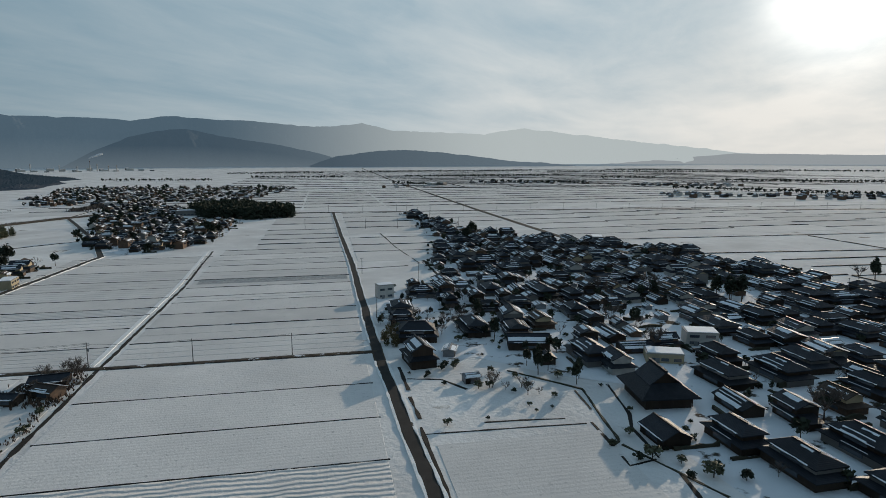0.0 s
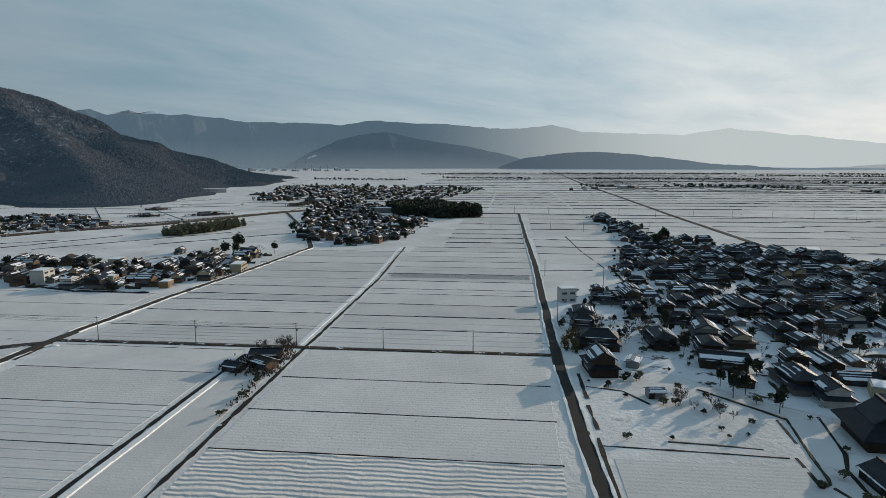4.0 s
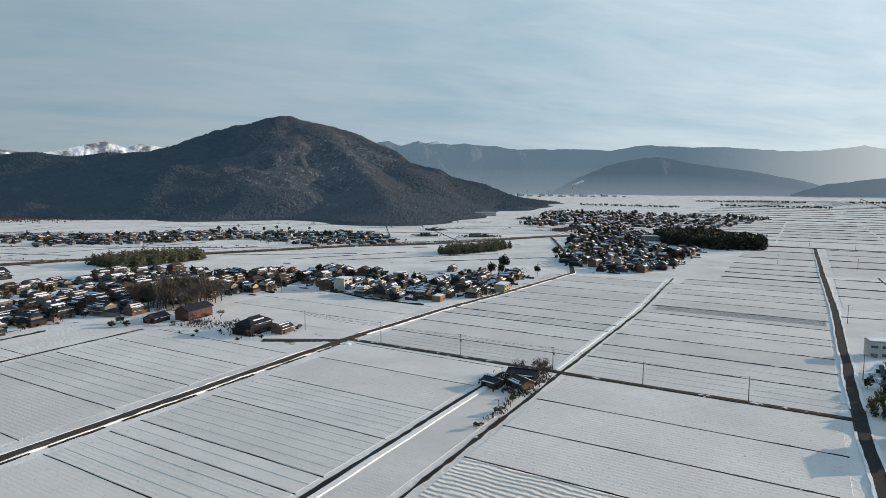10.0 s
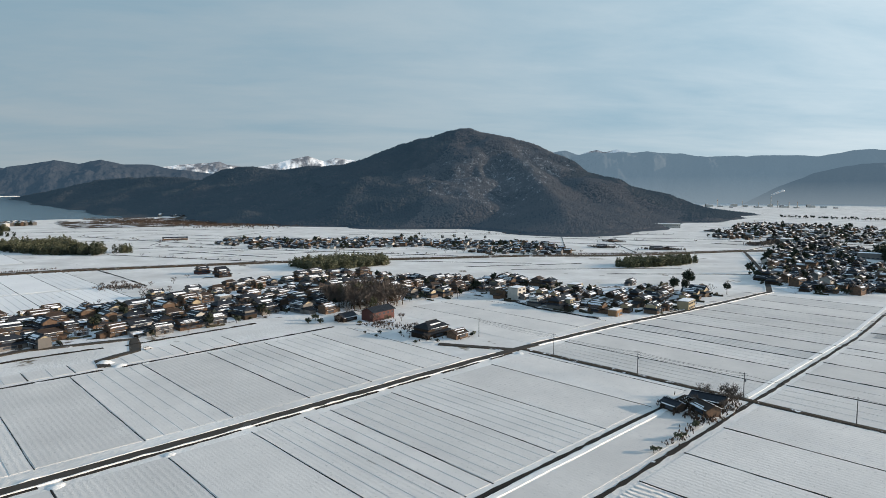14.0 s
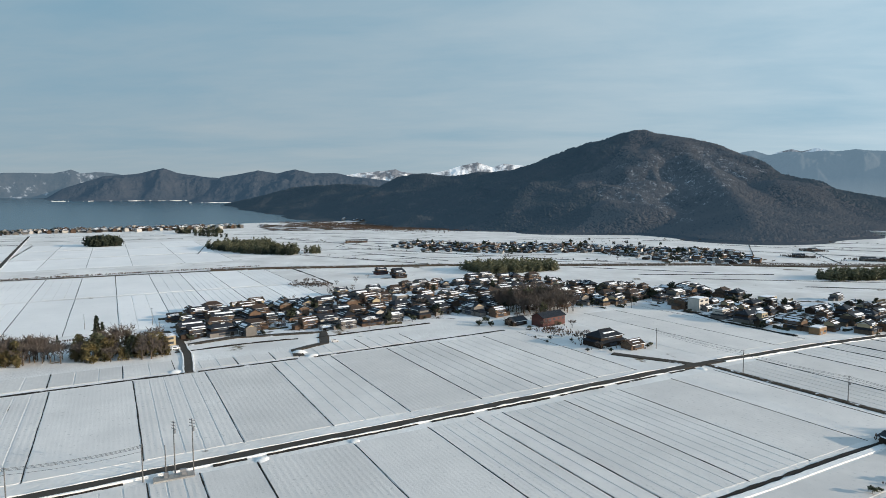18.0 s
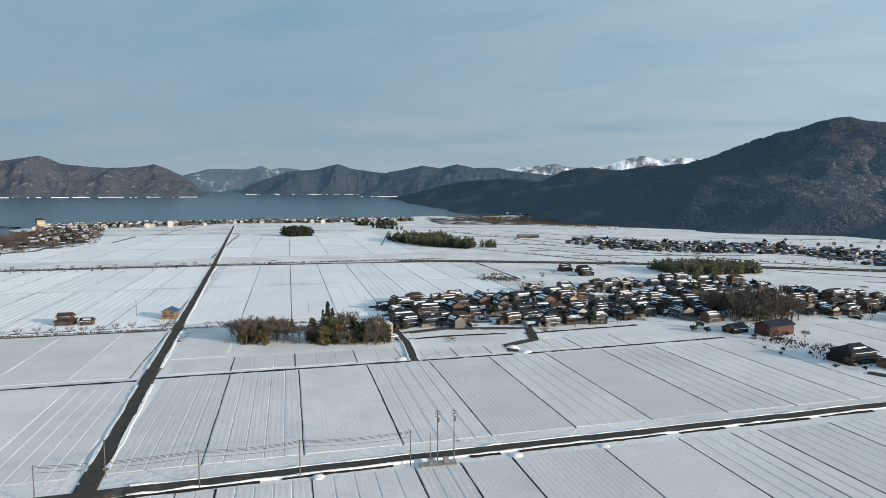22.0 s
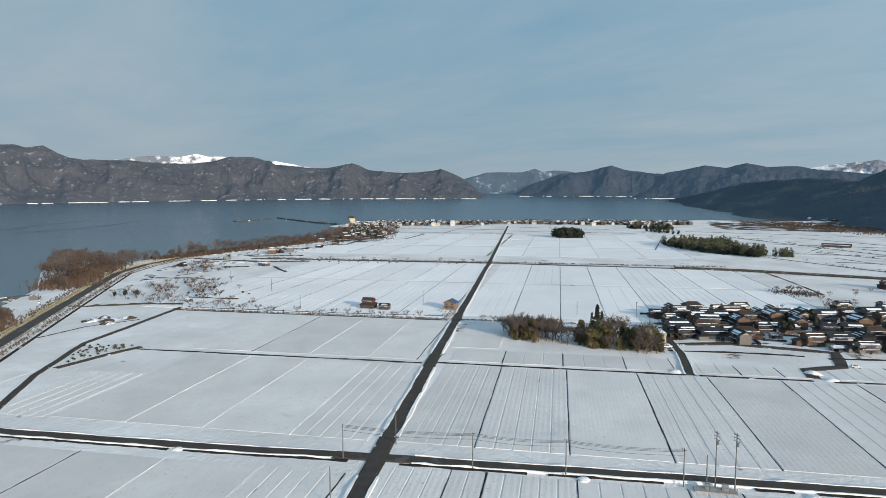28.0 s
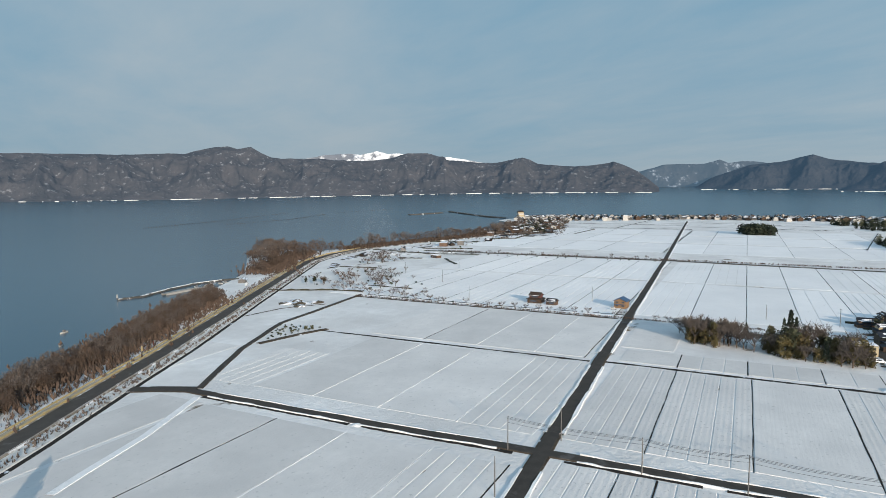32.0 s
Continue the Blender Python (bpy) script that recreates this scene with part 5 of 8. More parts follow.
brown_set = [
    big_house(14, 14, 9, "wood_warm", "wood_grey", "tile_brown", "broad brown timber farmhouse under dark tiles", 0.6, GROUP),
    tall_house(15, 12, 8, "wood_grey", "tile", "tall grey-brown boarded house with snow bands on the roof", 0.6, GROUP),
    tall_house(16, 11, 8, "wood_warm", "tile_brown", "warm brown two-storey house with dark tiles", 0.6, GROUP),
    big_house(17, 13, 9, "wood_grey", "plaster_cream", "tile", "farmhouse with a cream upper floor and dark tiles", 0.6, GROUP),
    tall_house(18, 12, 8, "plaster_grey", "tile", "grey-brown two-storey house with a snow-streaked roof", 0.6, GROUP),
]
used = set()


def put(src, x, y, rot, s=1.0):
    """A copy of a house at its place; the first one is the house itself."""
    m = pose(x, y, float(lift(x, y)), 0, 0, rot)
    if src.name not in used:
        used.add(src.name)
        src.matrix_basis = m
        return src
    return clone(src, m)


family = {}


def clone(src, m):
    """As copy_thing, with the list of parts kept from copy to copy."""
    if src.name not in family:
        family[src.name] = [src, *src.children_recursive]
    made = {}
    for o in family[src.name]:
        made[o] = o.copy()
        scene.collection.objects.link(made[o])
        if o is not src:
            made[o].parent = made[o.parent]
    made[src].matrix_basis = m
    return made[src]


def inside(p, poly):
    c = False
    for (x0, y0), (x1, y1) in zip(poly, poly[1:] + poly[:1]):
        if (y0 > p[1]) != (y1 > p[1]) and p[0] < (x1 - x0) * (p[1] - y0) / (y1 - y0) + x0:
            c = not c
    return c


def joined(name, items, label, category):
    """Far things that nobody could pick apart, in one mesh."""
    vs, fs, mi, mats, o = [], [], [], [], 0
    cache = {}
    for src, m, s in items:
        if src.name not in cache:
            cache[src.name] = []
            for q in (src, *src.children_recursive):
                if q.type == "MESH":
                    me = q.data
                    co = np.empty(len(me.vertices) * 3)
                    me.vertices.foreach_get("co", co)
                    cache[src.name].append((co.reshape(-1, 3), [tuple(p.vertices) for p in me.polygons], me.materials[0]))
        R = np.array(m)
        for co, polys, mat in cache[src.name]:
            if mat not in mats:
                mats.append(mat)
            k = mats.index(mat)
            vs.append((co * s) @ R[:3, :3].T + R[:3, 3])
            fs.extend([tuple(i + o for i in p) for p in polys])
            mi.extend([k] * len(polys))
            o += len(co)
    me = bpy.data.meshes.new(name)
    me.from_pydata(np.concatenate(vs).tolist(), [], fs)
    for mat in mats:
        me.materials.append(mat)
    me.polygons.foreach_set("material_index", mi)
    me.update()
    return tagged(new(name, me), label, category, kind="stuff")


def village(poly, templates, weights, dx, dy, rot, seed, skip=0.12, holes=(), turn=0.22, far=None, sizes=(0.8, 1.12)):
    """Houses in uneven rows over a plan outline. rot: the way the ridges run, in degrees."""
    rng = random.Random(seed)
    xs, ys = [p[0] for p in poly], [p[1] for p in poly]
    cx, cy, R = (min(xs) + max(xs)) / 2, (min(ys) + max(ys)) / 2, math.hypot(max(xs) - min(xs), max(ys) - min(ys)) / 2
    c, s = math.cos(radians(rot)), math.sin(radians(rot))
    done = []
    v = -R
    while v < R:
        u = -R + rng.uniform(0, dx)
        while u < R:
            a, b = u + rng.uniform(-2.6, 2.6), v + rng.uniform(-2.6, 2.6)
            p = (cx + a * c - b * s, cy + a * s + b * c)
            if inside(p, poly) and rng.random() > skip and not any(math.hypot(p[0] - h[0], p[1] - h[1]) < h[2] for h in holes):
                t = rng.choices(templates, weights)[0]
                spin = rot + rng.uniform(-5, 5) + (90 if rng.random() < turn else 0) + (180 if rng.random() < 0.15 else 0)
                if far is None and math.hypot(*p) < NEAR:
                    size = rng.uniform(*sizes)
                    put(t, p[0], p[1], spin).scale = (size * rng.uniform(1.0, 1.2), size * rng.uniform(0.9, 1.1), rng.uniform(0.80, 1.0))
                else:
                    (crowded if far is None else far).append((t, pose(p[0], p[1], float(lift(*p)), 0, 0, spin), rng.uniform(*sizes)))
                done.append(p)
            u += dx * rng.uniform(0.9, 1.25)
        v += dy * rng.uniform(0.92, 1.15)
    return done


RIDGE, NEAR, crowded = 90, 410, []
V1 = [(30, 225), (27, 305), (27, 352), (50, 366), (74, 382), (82, 452), (90, 540), (112, 640), (112, 760), (108, 870), (122, 885), (134, 760), (150, 640), (190, 575), (235, 530), (290, 462), (300, 400), (318, 345), (330, 250), (300, 200), (190, 110), (125, 80), (98, 100), (94, 142), (106, 190), (80, 208), (58, 232)]
NEAR_HOUSES = [(112, 145, 92, 1), (118, 127, 92, 0), (102, 221, 92, 2), (138, 188, 94, 0), (161, 188, 92, 2), (140, 156, 88, 12), (128, 166, 88, 6), (150, 208, 92, 1), (178, 196, 90, 0), (160, 160, 92, 3), (180, 168, 94, 1), (142, 132, 92, 2), (164, 138, 88, 11), (130, 108, 94, 0), (150, 110, 90, 12), (172, 118, 92, 1)]
holes1 = [(220, 300, 16), (93, 151, 14), (79, 216, 13), (55, 234, 13), (66, 226, 13), (52, 246, 11)] + [(x, y, 15) for x, y, a, k in NEAR_HOUSES] + [(105, 182, 22), (158, 231, 12), (97, 207, 13), (130, 214, 12), (225, 305, 11), (28, 365, 12), (38, 261, 15), (36, 224, 13), (245, 535, 12), (138, 214, 10), (160, 650, 9), (61, 290, 16), (74, 294, 12), (56, 309, 9), (95, 296, 9), (66, 250, 15), (82, 241, 17), (87, 279, 14), (48, 283, 10), (56, 268, 10)]
put_v1 = village(V1, near_set, (5, 5, 4, 1, 1, 0.5, 4, 4, 2, 2, 1, 3, 4), 17.5, 13.5, RIDGE, 11, 0.15, holes1, 0.25, sizes=(0.8, 1.3))
for k, (x, y, spin, kind_) in enumerate(NEAR_HOUSES):
    put(near_set[kind_], x, y, spin).scale = (1.3, 1.1, 0.98) if kind_ in (0, 1, 2, 11) else (1.15, 1.05, 0.95)
    put_v1.append((x, y))
V2 = [(-386, 24), (-374, 34), (-370, 62), (-362, 96), (-359, 117), (-366, 140), (-366, 178), (-352, 212), (-334, 262), (-352, 290), (-345, 350), (-264, 347), (-208, 365), (-190, 415), (-200, 480), (-225, 503), (-285, 490), (-293, 432), (-326, 444), (-365, 446), (-402, 440), (-408, 396), (-428, 360), (-482, 376), (-520, 330), (-532, 280), (-500, 215), (-496, 172), (-480, 130), (-474, 78), (-464, 33)]
holes2 = [(-350, 262, 24), (-372, 18, 11), (-430, 190, 12), (-226, 472, 16), (-228, 497, 14), (-192, 416, 13), (-310, 238, 18), (-420, 330, 22), (-300, 420, 16), (-470, 250, 18), (-250, 400, 12), (-335, 400, 12), (-452, 322, 14), (-400, 278, 12), (-390, 120, 12)]
put_v2 = village(V2, near_set + brown_set, (1.2, 1.2, 2, 3, 1.2, 2, 1.5, 2, 2, 1.2, 2, 2, 1.5, 5, 4, 5, 4, 3), 16.0, 14.5, RIDGE + 8, 12, 0.10, holes2, 0.2, sizes=(0.74, 1.12))
V3 = [(-215, 600), (-160, 540), (-118, 578), (-98, 640), (-100, 790), (-190, 830), (-200, 990), (-270, 1105), (-335, 1080), (-300, 930), (-262, 770)]
put_v3 = village(V3, near_set[:4] + far_set, (4, 4, 3, 1.5, 4, 4, 3, 0.7, 1.5), 17, 15, RIDGE, 13, 0.12, sizes=(0.7, 1.05))
far_b, far_5, far_4, far_1 = [], [], [], []
V3B = [(-480, 1115), (-270, 1112), (-130, 1200), (-60, 1640), (-330, 1690), (-640, 1730)]
put_v3b = village(V3B, far_set, (6, 6, 3, 1, 3), 22, 20, RIDGE, 14, 0.2, far=far_b, sizes=(0.7, 1.0))
V5 = [(-1015, 450), (-958, 415), (-848, 418), (-789, 465), (-734, 515), (-715, 588), (-665, 630), (-560, 598), (-490, 646), (-480, 690), (-590, 800), (-700, 770), (-770, 720), (-880, 640), (-930, 560), (-1020, 520)]
put_v5 = village(V5, far_set, (6, 5, 3, 1, 2), 15, 14, 20, 15, 0.3, far=far_5, sizes=(0.6, 0.9))
village([polar(71, 2150), polar(63, 2070), polar(63, 2190), polar(71, 2270)], far_set, (5, 4, 2, 5, 3), 24, 22, 20, 16, 0.3, far=far_5, sizes=(0.8, 1.3))
V4 = [(-1590, -590), (-1600, -470), (-1690, -325), (-1800, -170), (-1790, 125), (-1835, 330), (-1940, 330), (-1960, 20), (-1910, -200), (-1800, -480), (-1680, -610)]
village(V4, far_set, (3, 5, 4, 6, 5), 16, 16, 10, 17, 0.10, far=far_4, sizes=(0.95, 1.5))
village([(-1100, -345), (-1115, -440), (-1480, -520), (-1590, -560), (-1590, -440), (-1300, -390)], far_set, (5, 5, 4, 3, 3), 17, 18, 10, 18, 0.3, far=far_4, sizes=(0.9, 1.3))
for k, poly in enumerate(([(420, 1720), (760, 1640), (770, 1760), (430, 1840)], [(800, 1500), (1060, 1380), (1080, 1480), (830, 1600)], [(640, 1080), (1150, 800), (1230, 950), (700, 1200)], [(150, 1560), (240, 1540), (250, 1640), (160, 1660)])):
    village(poly, far_set, (4, 4, 3, 2, 2), 30, 30, RIDGE, 20 + k, 0.25, far=far_1)
joined("back_village", crowded, "crowded dark farmhouses behind the nearer rows", "village")
joined("distant_village", far_b, "far dark village with snowy roofs across the fields", "village")
joined("distant_village", far_5, "small brown village at the foot of the hill", "village")
joined("distant_village", far_4, "pale village along the lake shore", "village")
joined("distant_village", far_1, "scattered far farmsteads on the snowy plain", "village")
for k, poly in enumerate((V1, V2, V3)):
    me = bpy.data.meshes.new("yard")
    me.from_pydata([(x, y, 0.06) for x, y in poly], [], [tuple(range(len(poly)))])
    me.update()
    if me.polygons[0].normal.z < 0:
        me.flip_normals()
    tagged(part("village_yards", me, "yard_brown" if k == 1 else "yard"), "trodden yards and lanes between houses, half thawed", "ground", kind="structure")

# ---- trees and scrub ----
def twigs(build, rng, tips, n, length, width, droop=0.0):
    """Fine twigs as narrow blades fanning out from branch tips."""
    for _ in range(n):
        p, d = rng.choice(tips)
        v = Vector((rng.gauss(0, 0.75), rng.gauss(0, 0.75), rng.uniform(-0.3, 0.8) - droop)) + d * 0.8
        q = p + v.normalized() * length * rng.uniform(0.5, 1.2)
        s = Vector((rng.gauss(0, 1), rng.gauss(0, 1), rng.gauss(0, 0.3))).normalized() * width * rng.uniform(0.5, 1.3)
        m = p.lerp(q, 0.55)
        build.add([tuple(p), tuple(m + s), tuple(q), tuple(m - s)], [(0, 1, 2, 3)])


def bare_tree(seed, h, spread, name="bare_tree", label="leafless tree with fine brown twigs", n=420, width=0.10, low=0.25, limbs=8, sides=5, mat="twig"):
    """Tapered trunk, limbs and a crown of fine twigs."""
    rng = random.Random(seed)
    t = Build()
    t.tube((0, 0, -0.3), (0.1, 0.05, h * low), h * 0.026, h * 0.019, 7)
    tree = tagged(part(name, t, "bark"), label, "tree")
    c, tips = Build(), []
    for k in range(limbs):
        a = k * 2.4 + rng.uniform(-0.4, 0.4)
        z0 = h * rng.uniform(low * 0.6, low * 1.5)
        d = Vector((math.cos(a) * spread, math.sin(a) * spread, rng.uniform(0.7, 1.5))).normalized()
        p0 = Vector((0.05, 0.02, min(z0, h * low)))
        p1 = p0 + d * h * rng.uniform(0.25, 0.4)
        c.tube(p0, p1, h * 0.012, h * 0.007, sides)
        for j in range(3):
            d2 = (d + Vector((rng.gauss(0, 0.5), rng.gauss(0, 0.5), rng.uniform(0, 0.6)))).normalized()
            p2 = p1 + d2 * h * rng.uniform(0.18, 0.32)
            c.tube(p1, p2, h * 0.006, h * 0.0025, min(sides, 4))
            tips += [(p1.lerp(p2, f), d2) for f in (0.3, 0.6, 1.0)]
    twigs(c, rng, tips, n, h * 0.20, width)
    part("crown", c, mat, tree, "fine leafless branches")
    return tree


def brush_tree(seed, h, r, mat, label, n=150, width=0.2):
    """Leafless tree with a rounded crown of upswept twigs, seen from far off."""
    rng = random.Random(seed)
    tree = tagged(part("willow", Build().tube((0, 0, -0.3), (0.1, 0, h * 0.5), h * 0.024, h * 0.010, 4), "bark"), label, "tree")
    c = Build()
    for k in range(5):
        a = k * 1.3 + rng.uniform(0, 0.5)
        c.tube((0, 0, h * 0.15), (math.cos(a) * r * 0.6, math.sin(a) * r * 0.6, h * rng.uniform(0.55, 0.8)), h * 0.012, 0.05, 3)
    lobes = []
    for _ in range(9):
        d = Vector((rng.gauss(0, 1), rng.gauss(0, 1), rng.gauss(0.3, 0.7))).normalized()
        lobes.append((Vector((d.x * r * 0.6, d.y * r * 0.6, h * 0.52 + d.z * h * 0.28)), rng.uniform(0.34, 0.52) * r))
    for _ in range(n):
        m0, rr = rng.choice(lobes)
        d = Vector((rng.gauss(0, 1), rng.gauss(0, 1), rng.gauss(0.25, 0.9))).normalized()
        p = m0 + d * rr * rng.uniform(0.2, 0.8)
        q = p + (d + Vector((rng.gauss(0, 0.5), rng.gauss(0, 0.5), rng.gauss(0.2, 0.5)))).normalized() * h * rng.uniform(0.06, 0.16)
        s = Vector((rng.gauss(0, 1), rng.gauss(0, 1), rng.gauss(0, 0.6))).normalized() * width * rng.uniform(0.5, 1.5)
        m = p.lerp(q, 0.5)
        c.add([tuple(p), tuple(m + s), tuple(q), tuple(m - s)], [(0, 1, 2, 3)])
    part("crown", c, mat, tree, "fine leafless branches")
    return tree


def leafy(seed, h, r, mat, name, label, n=520, shape="round", leaf=0.75, low=0.15):
    """Evergreen or bamboo: trunk and a crown of many leaf clumps with gaps."""
    rng = random.Random(seed)
    tree = tagged(part(name, Build().tube((0, 0, -0.3), (0, 0, h * 0.7), h * 0.018 + 0.05, 0.06, 6), "bark"), label, "tree")
    c = Build()
    lobes = [(rng.uniform(0, 6.28), rng.uniform(0.25 if low > 0 else -0.3, 0.95), rng.uniform(0.6, 1.0)) for _ in range(13)]
    for _ in range(n):
        if shape == "cone":
            z = rng.random() ** 1.4
            rad = r * (1 - z) * rng.uniform(0.55, 1.05) + 0.15
            a = rng.uniform(0, 6.28)
            p = Vector((math.cos(a) * rad, math.sin(a) * rad, h * (low + (1 - low) * z)))
        else:
            a0, zz, rr = rng.choice(lobes)
            u = Vector((rng.gauss(0, 1), rng.gauss(0, 1), rng.gauss(0, 1))).normalized() * rng.random() ** 0.35
            zc_ = low + (0.95 - low) * (0.25 + 0.6 * zz)
            rc = r * (0.55 if zz < 0.75 else 0.25)
            p = Vector((math.cos(a0) * rc + u.x * r * 0.55 * rr, math.sin(a0) * rc + u.y * r * 0.55 * rr, h * zc_ + u.z * h * 0.20))
        s = leaf * rng.uniform(0.6, 1.5)
        u, w = Vector((rng.gauss(0, 1), rng.gauss(0, 1), rng.gauss(0, 0.6))).normalized(), Vector((rng.gauss(0, 1), rng.gauss(0, 1), rng.gauss(0, 1))).normalized()
        c.add([tuple(p - u * s), tuple(p + w * s * 0.7), tuple(p + u * s), tuple(p - w * s * 0.6)], [(0, 1, 2), (0, 2, 3)])
    part("crown", c, mat, tree, "dense foliage")
    return tree


willow = [brush_tree(31 + k, 7.5 + k, 3.6 + 0.4 * k, ("twig_red", "twig", "twig_pale")[k], "leafless brown willow in the lakeside thicket", 900, 0.07) for k in range(3)]
thicket_tree = [brush_tree(35 + k, 7.5 + 1.2 * k, 4.2 + 0.4 * k, ("twig_red", "twig", "twig_pale")[k], "leafless brown willow at the lake edge", 330, 0.13) for k in range(3)]
scrub_tree = [bare_tree(38 + k, 8.0 + k, 1.5, "willow", "leafless scrub tree far off", 34, 0.6, 0.12, 3, 3) for k in range(2)]
far_tree = [leafy(37 + k, 14 + 2 * k, 5.0, "evergreen", "evergreen_tree", "dark tree in a far belt", 30, "round", 2.8) for k in range(2)]
mass_tree = [leafy(85 + k, 14 + 2 * k, 6.0, ("evergreen", "bamboo_green")[k // 2], "evergreen_tree", "dark tree in a dense grove", 170, "round", 1.5, 0.0) for k in range(4)]
cherry = [bare_tree(41 + k, 5.0 + k * 0.6, 1.1, "cherry_tree", "small bare cherry tree beside the field lane", 260, 0.06) for k in range(2)]
oak = [bare_tree(51 + k, 12.0 + 2 * k, 0.8, "bare_tree", "tall leafless tree among the houses", 560, 0.12, mat="twig_pale") for k in range(2)]
dark_tree = [leafy(61 + k, 17 + 2 * k, 4.2, "evergreen", "evergreen_tree", "dark evergreen tree in a shrine grove", 620, "round", 0.9) for k in range(3)]
pine = [leafy(66, 15, 4.0, "evergreen", "pine_tree", "tall dark pine beside the houses", 560, "round", 0.8, 0.3), leafy(67, 17, 2.8, "evergreen", "conifer", "slim dark conifer behind the bamboo", 480, "cone", 0.7)]
cane = [leafy(71 + k, 11 + k, 3.4, "bamboo", "bamboo_clump", "yellow-brown bamboo in a dense grove", 620, "round", 0.5, 0.0) for k in range(2)]
cane_green = [leafy(75 + k, 13 + k, 3.4, "bamboo_green", "bamboo_clump", "green bamboo thicket in the snowy fields", 460, "round", 0.7, 0.1) for k in range(2)]
shrub = [leafy(81, 1.8, 1.2, "evergreen", "shrub", "small dark evergreen garden shrub", 130, "round", 0.3, 0.05), leafy(82, 2.6, 1.5, "bamboo_green", "shrub", "low green garden bush", 150, "round", 0.35, 0.05)]


def wood(poly, kinds, spacing, seed, scale=(0.8, 1.15), weights=None, far=None):
    """Trees scattered over a plan outline."""
    rng = random.Random(seed)
    xs, ys = [p[0] for p in poly], [p[1] for p in poly]
    y = min(ys)
    while y <= max(ys):
        x = min(xs) + rng.uniform(0, spacing)
        while x <= max(xs):
            p = (x + rng.uniform(-0.4, 0.4) * spacing, y + rng.uniform(-0.4, 0.4) * spacing)
            if inside(p, poly):
                t, s, a = rng.choices(kinds, weights)[0], rng.uniform(*scale), rng.uniform(0, 360)
                if far is None:
                    plant(t, p[0], p[1], s, a)
                else:
                    far.append((t, pose(p[0], p[1], float(lift(*p)), 0, 0, a), s))
            x += spacing * rng.uniform(0.8, 1.25)
        y += spacing * 0.9


def plant(src, x, y, s, rot):
    ob = put(src, x, y, rot)
    ob.scale = (s, s, s * (0.9 + 0.2 * ((x * 7.3 + y * 3.1) % 1)))
    return ob


def along(pts, kinds, step, jitter, seed, scale=(0.8, 1.2), skip=0.0):
    rng = random.Random(seed)
    for p in wobbly(pts, step, 0.0):
        if rng.random() >= skip:
            plant(rng.choice(kinds), p[0] + rng.uniform(-jitter, jitter), p[1] + rng.uniform(-jitter, jitter), rng.uniform(*scale), rng.uniform(0, 360))


# thicket between the lake and the shore road
wood([(-126, -262), (-180, -288), (-231, -312), (-300, -350), (-357, -380), (-372, -404), (-350, -406), (-296, -376), (-240, -343), (-205, -320), (-120, -290)], willow, 8.0, 5, (0.6, 1.2))
thick = []
wood([(-126, -264), (-180, -291), (-231, -316), (-300, -354), (-357, -384), (-372, -406), (-350, -407), (-296, -377), (-240, -344), (-205, -321), (-120, -292)], thicket_tree, 5.0, 25, (0.6, 1.1), far=thick)
wood([(120, -158), (-20, -222), (-110, -262), (-90, -312), (60, -390), (180, -420)], thicket_tree, 24, 26, (0.75, 1.15), far=thick)
wood([(-468, -446), (-560, -492), (-650, -520), (-735, -525), (-720, -541), (-672, -556), (-690, -640), (-650, -622), (-578, -564), (-482, -476)], thicket_tree, 12.5, 6, (0.6, 2.5), far=thick)
wood([(-735, -520), (-858, -494), (-1000, -462), (-1120, -442), (-1300, -470), (-1320, -498), (-1150, -480), (-911, -504), (-735, -540)], thicket_tree, 11, 7, (0.5, 2.3), far=thick)
wood([(-980, -380), (-1120, -360), (-1120, -425), (-990, -440), (-880, -465)], thicket_tree, 20, 8, (0.6, 0.9), far=thick)
joined("lakeside_thicket", thick, "dense leafless brown thicket along the lake", "woods")
belts = []
for a, b, w in (((508, 1836), (741, 1657), 26), ((943, 2017), (1118, 1948), 30), ((836, 1360), (1090, 1020), 40), ((208, 1800), (330, 1675), 24), ((300, 2300), (900, 2250), 30), ((-250, 2350), (80, 2300), 26), ((1000, 2700), (1900, 2300), 50), ((1200, 1700), (1700, 1350), 40), ((150, 2900), (1000, 2900), 60), ((-400, 2800), (0, 2850), 50), ((-700, 2200), (-350, 2150), 30), ((1400, 2900), (2400, 2200), 80), ((1300, 1150), (1800, 800), 50)):
    d = (Vector(b) - Vector(a)).normalized() * w
    wood([a, b, (b[0] + d.y, b[1] - d.x), (a[0] + d.y, a[1] - d.x)], far_tree, 9 + w * 0.12, int(a[0]), (0.4, 0.75), far=belts)
joined("tree_belts", belts, "dark lines of trees far out on the plain", "woods")
for k, t in enumerate(thicket_tree):
    plant(t, -142 - 9 * k, -282 - 5 * k, 1.0, 40 * k)
# bamboo and conifers at the edge of the village
wood([(-361, -61), (-352, -40), (-366, -36), (-376, -56)], cane + oak[:1], 4.4, 9, (0.6, 1.15), (2, 2, 5))
wood([(-366, -62), (-364, -42), (-378, -40), (-380, -60)], oak, 5, 39, (0.7, 1.0))
wood([(-353, -25), (-345, -6), (-342, 10), (-337, 18), (-350, 22), (-366, 14), (-372, -4), (-368, -22)], cane + [cane_green[0], oak[0], pine[1]], 4.7, 49, (0.5, 1.3), (5, 4, 2, 6, 1))
wood([(-360, -40), (-352, -26), (-366, -24), (-372, -38)], oak, 5, 59, (0.6, 0.95))
wood([(-372, -62), (-382, -64), (-384, -36), (-374, -36)], oak[:1], 6, 10, (0.7, 0.9))
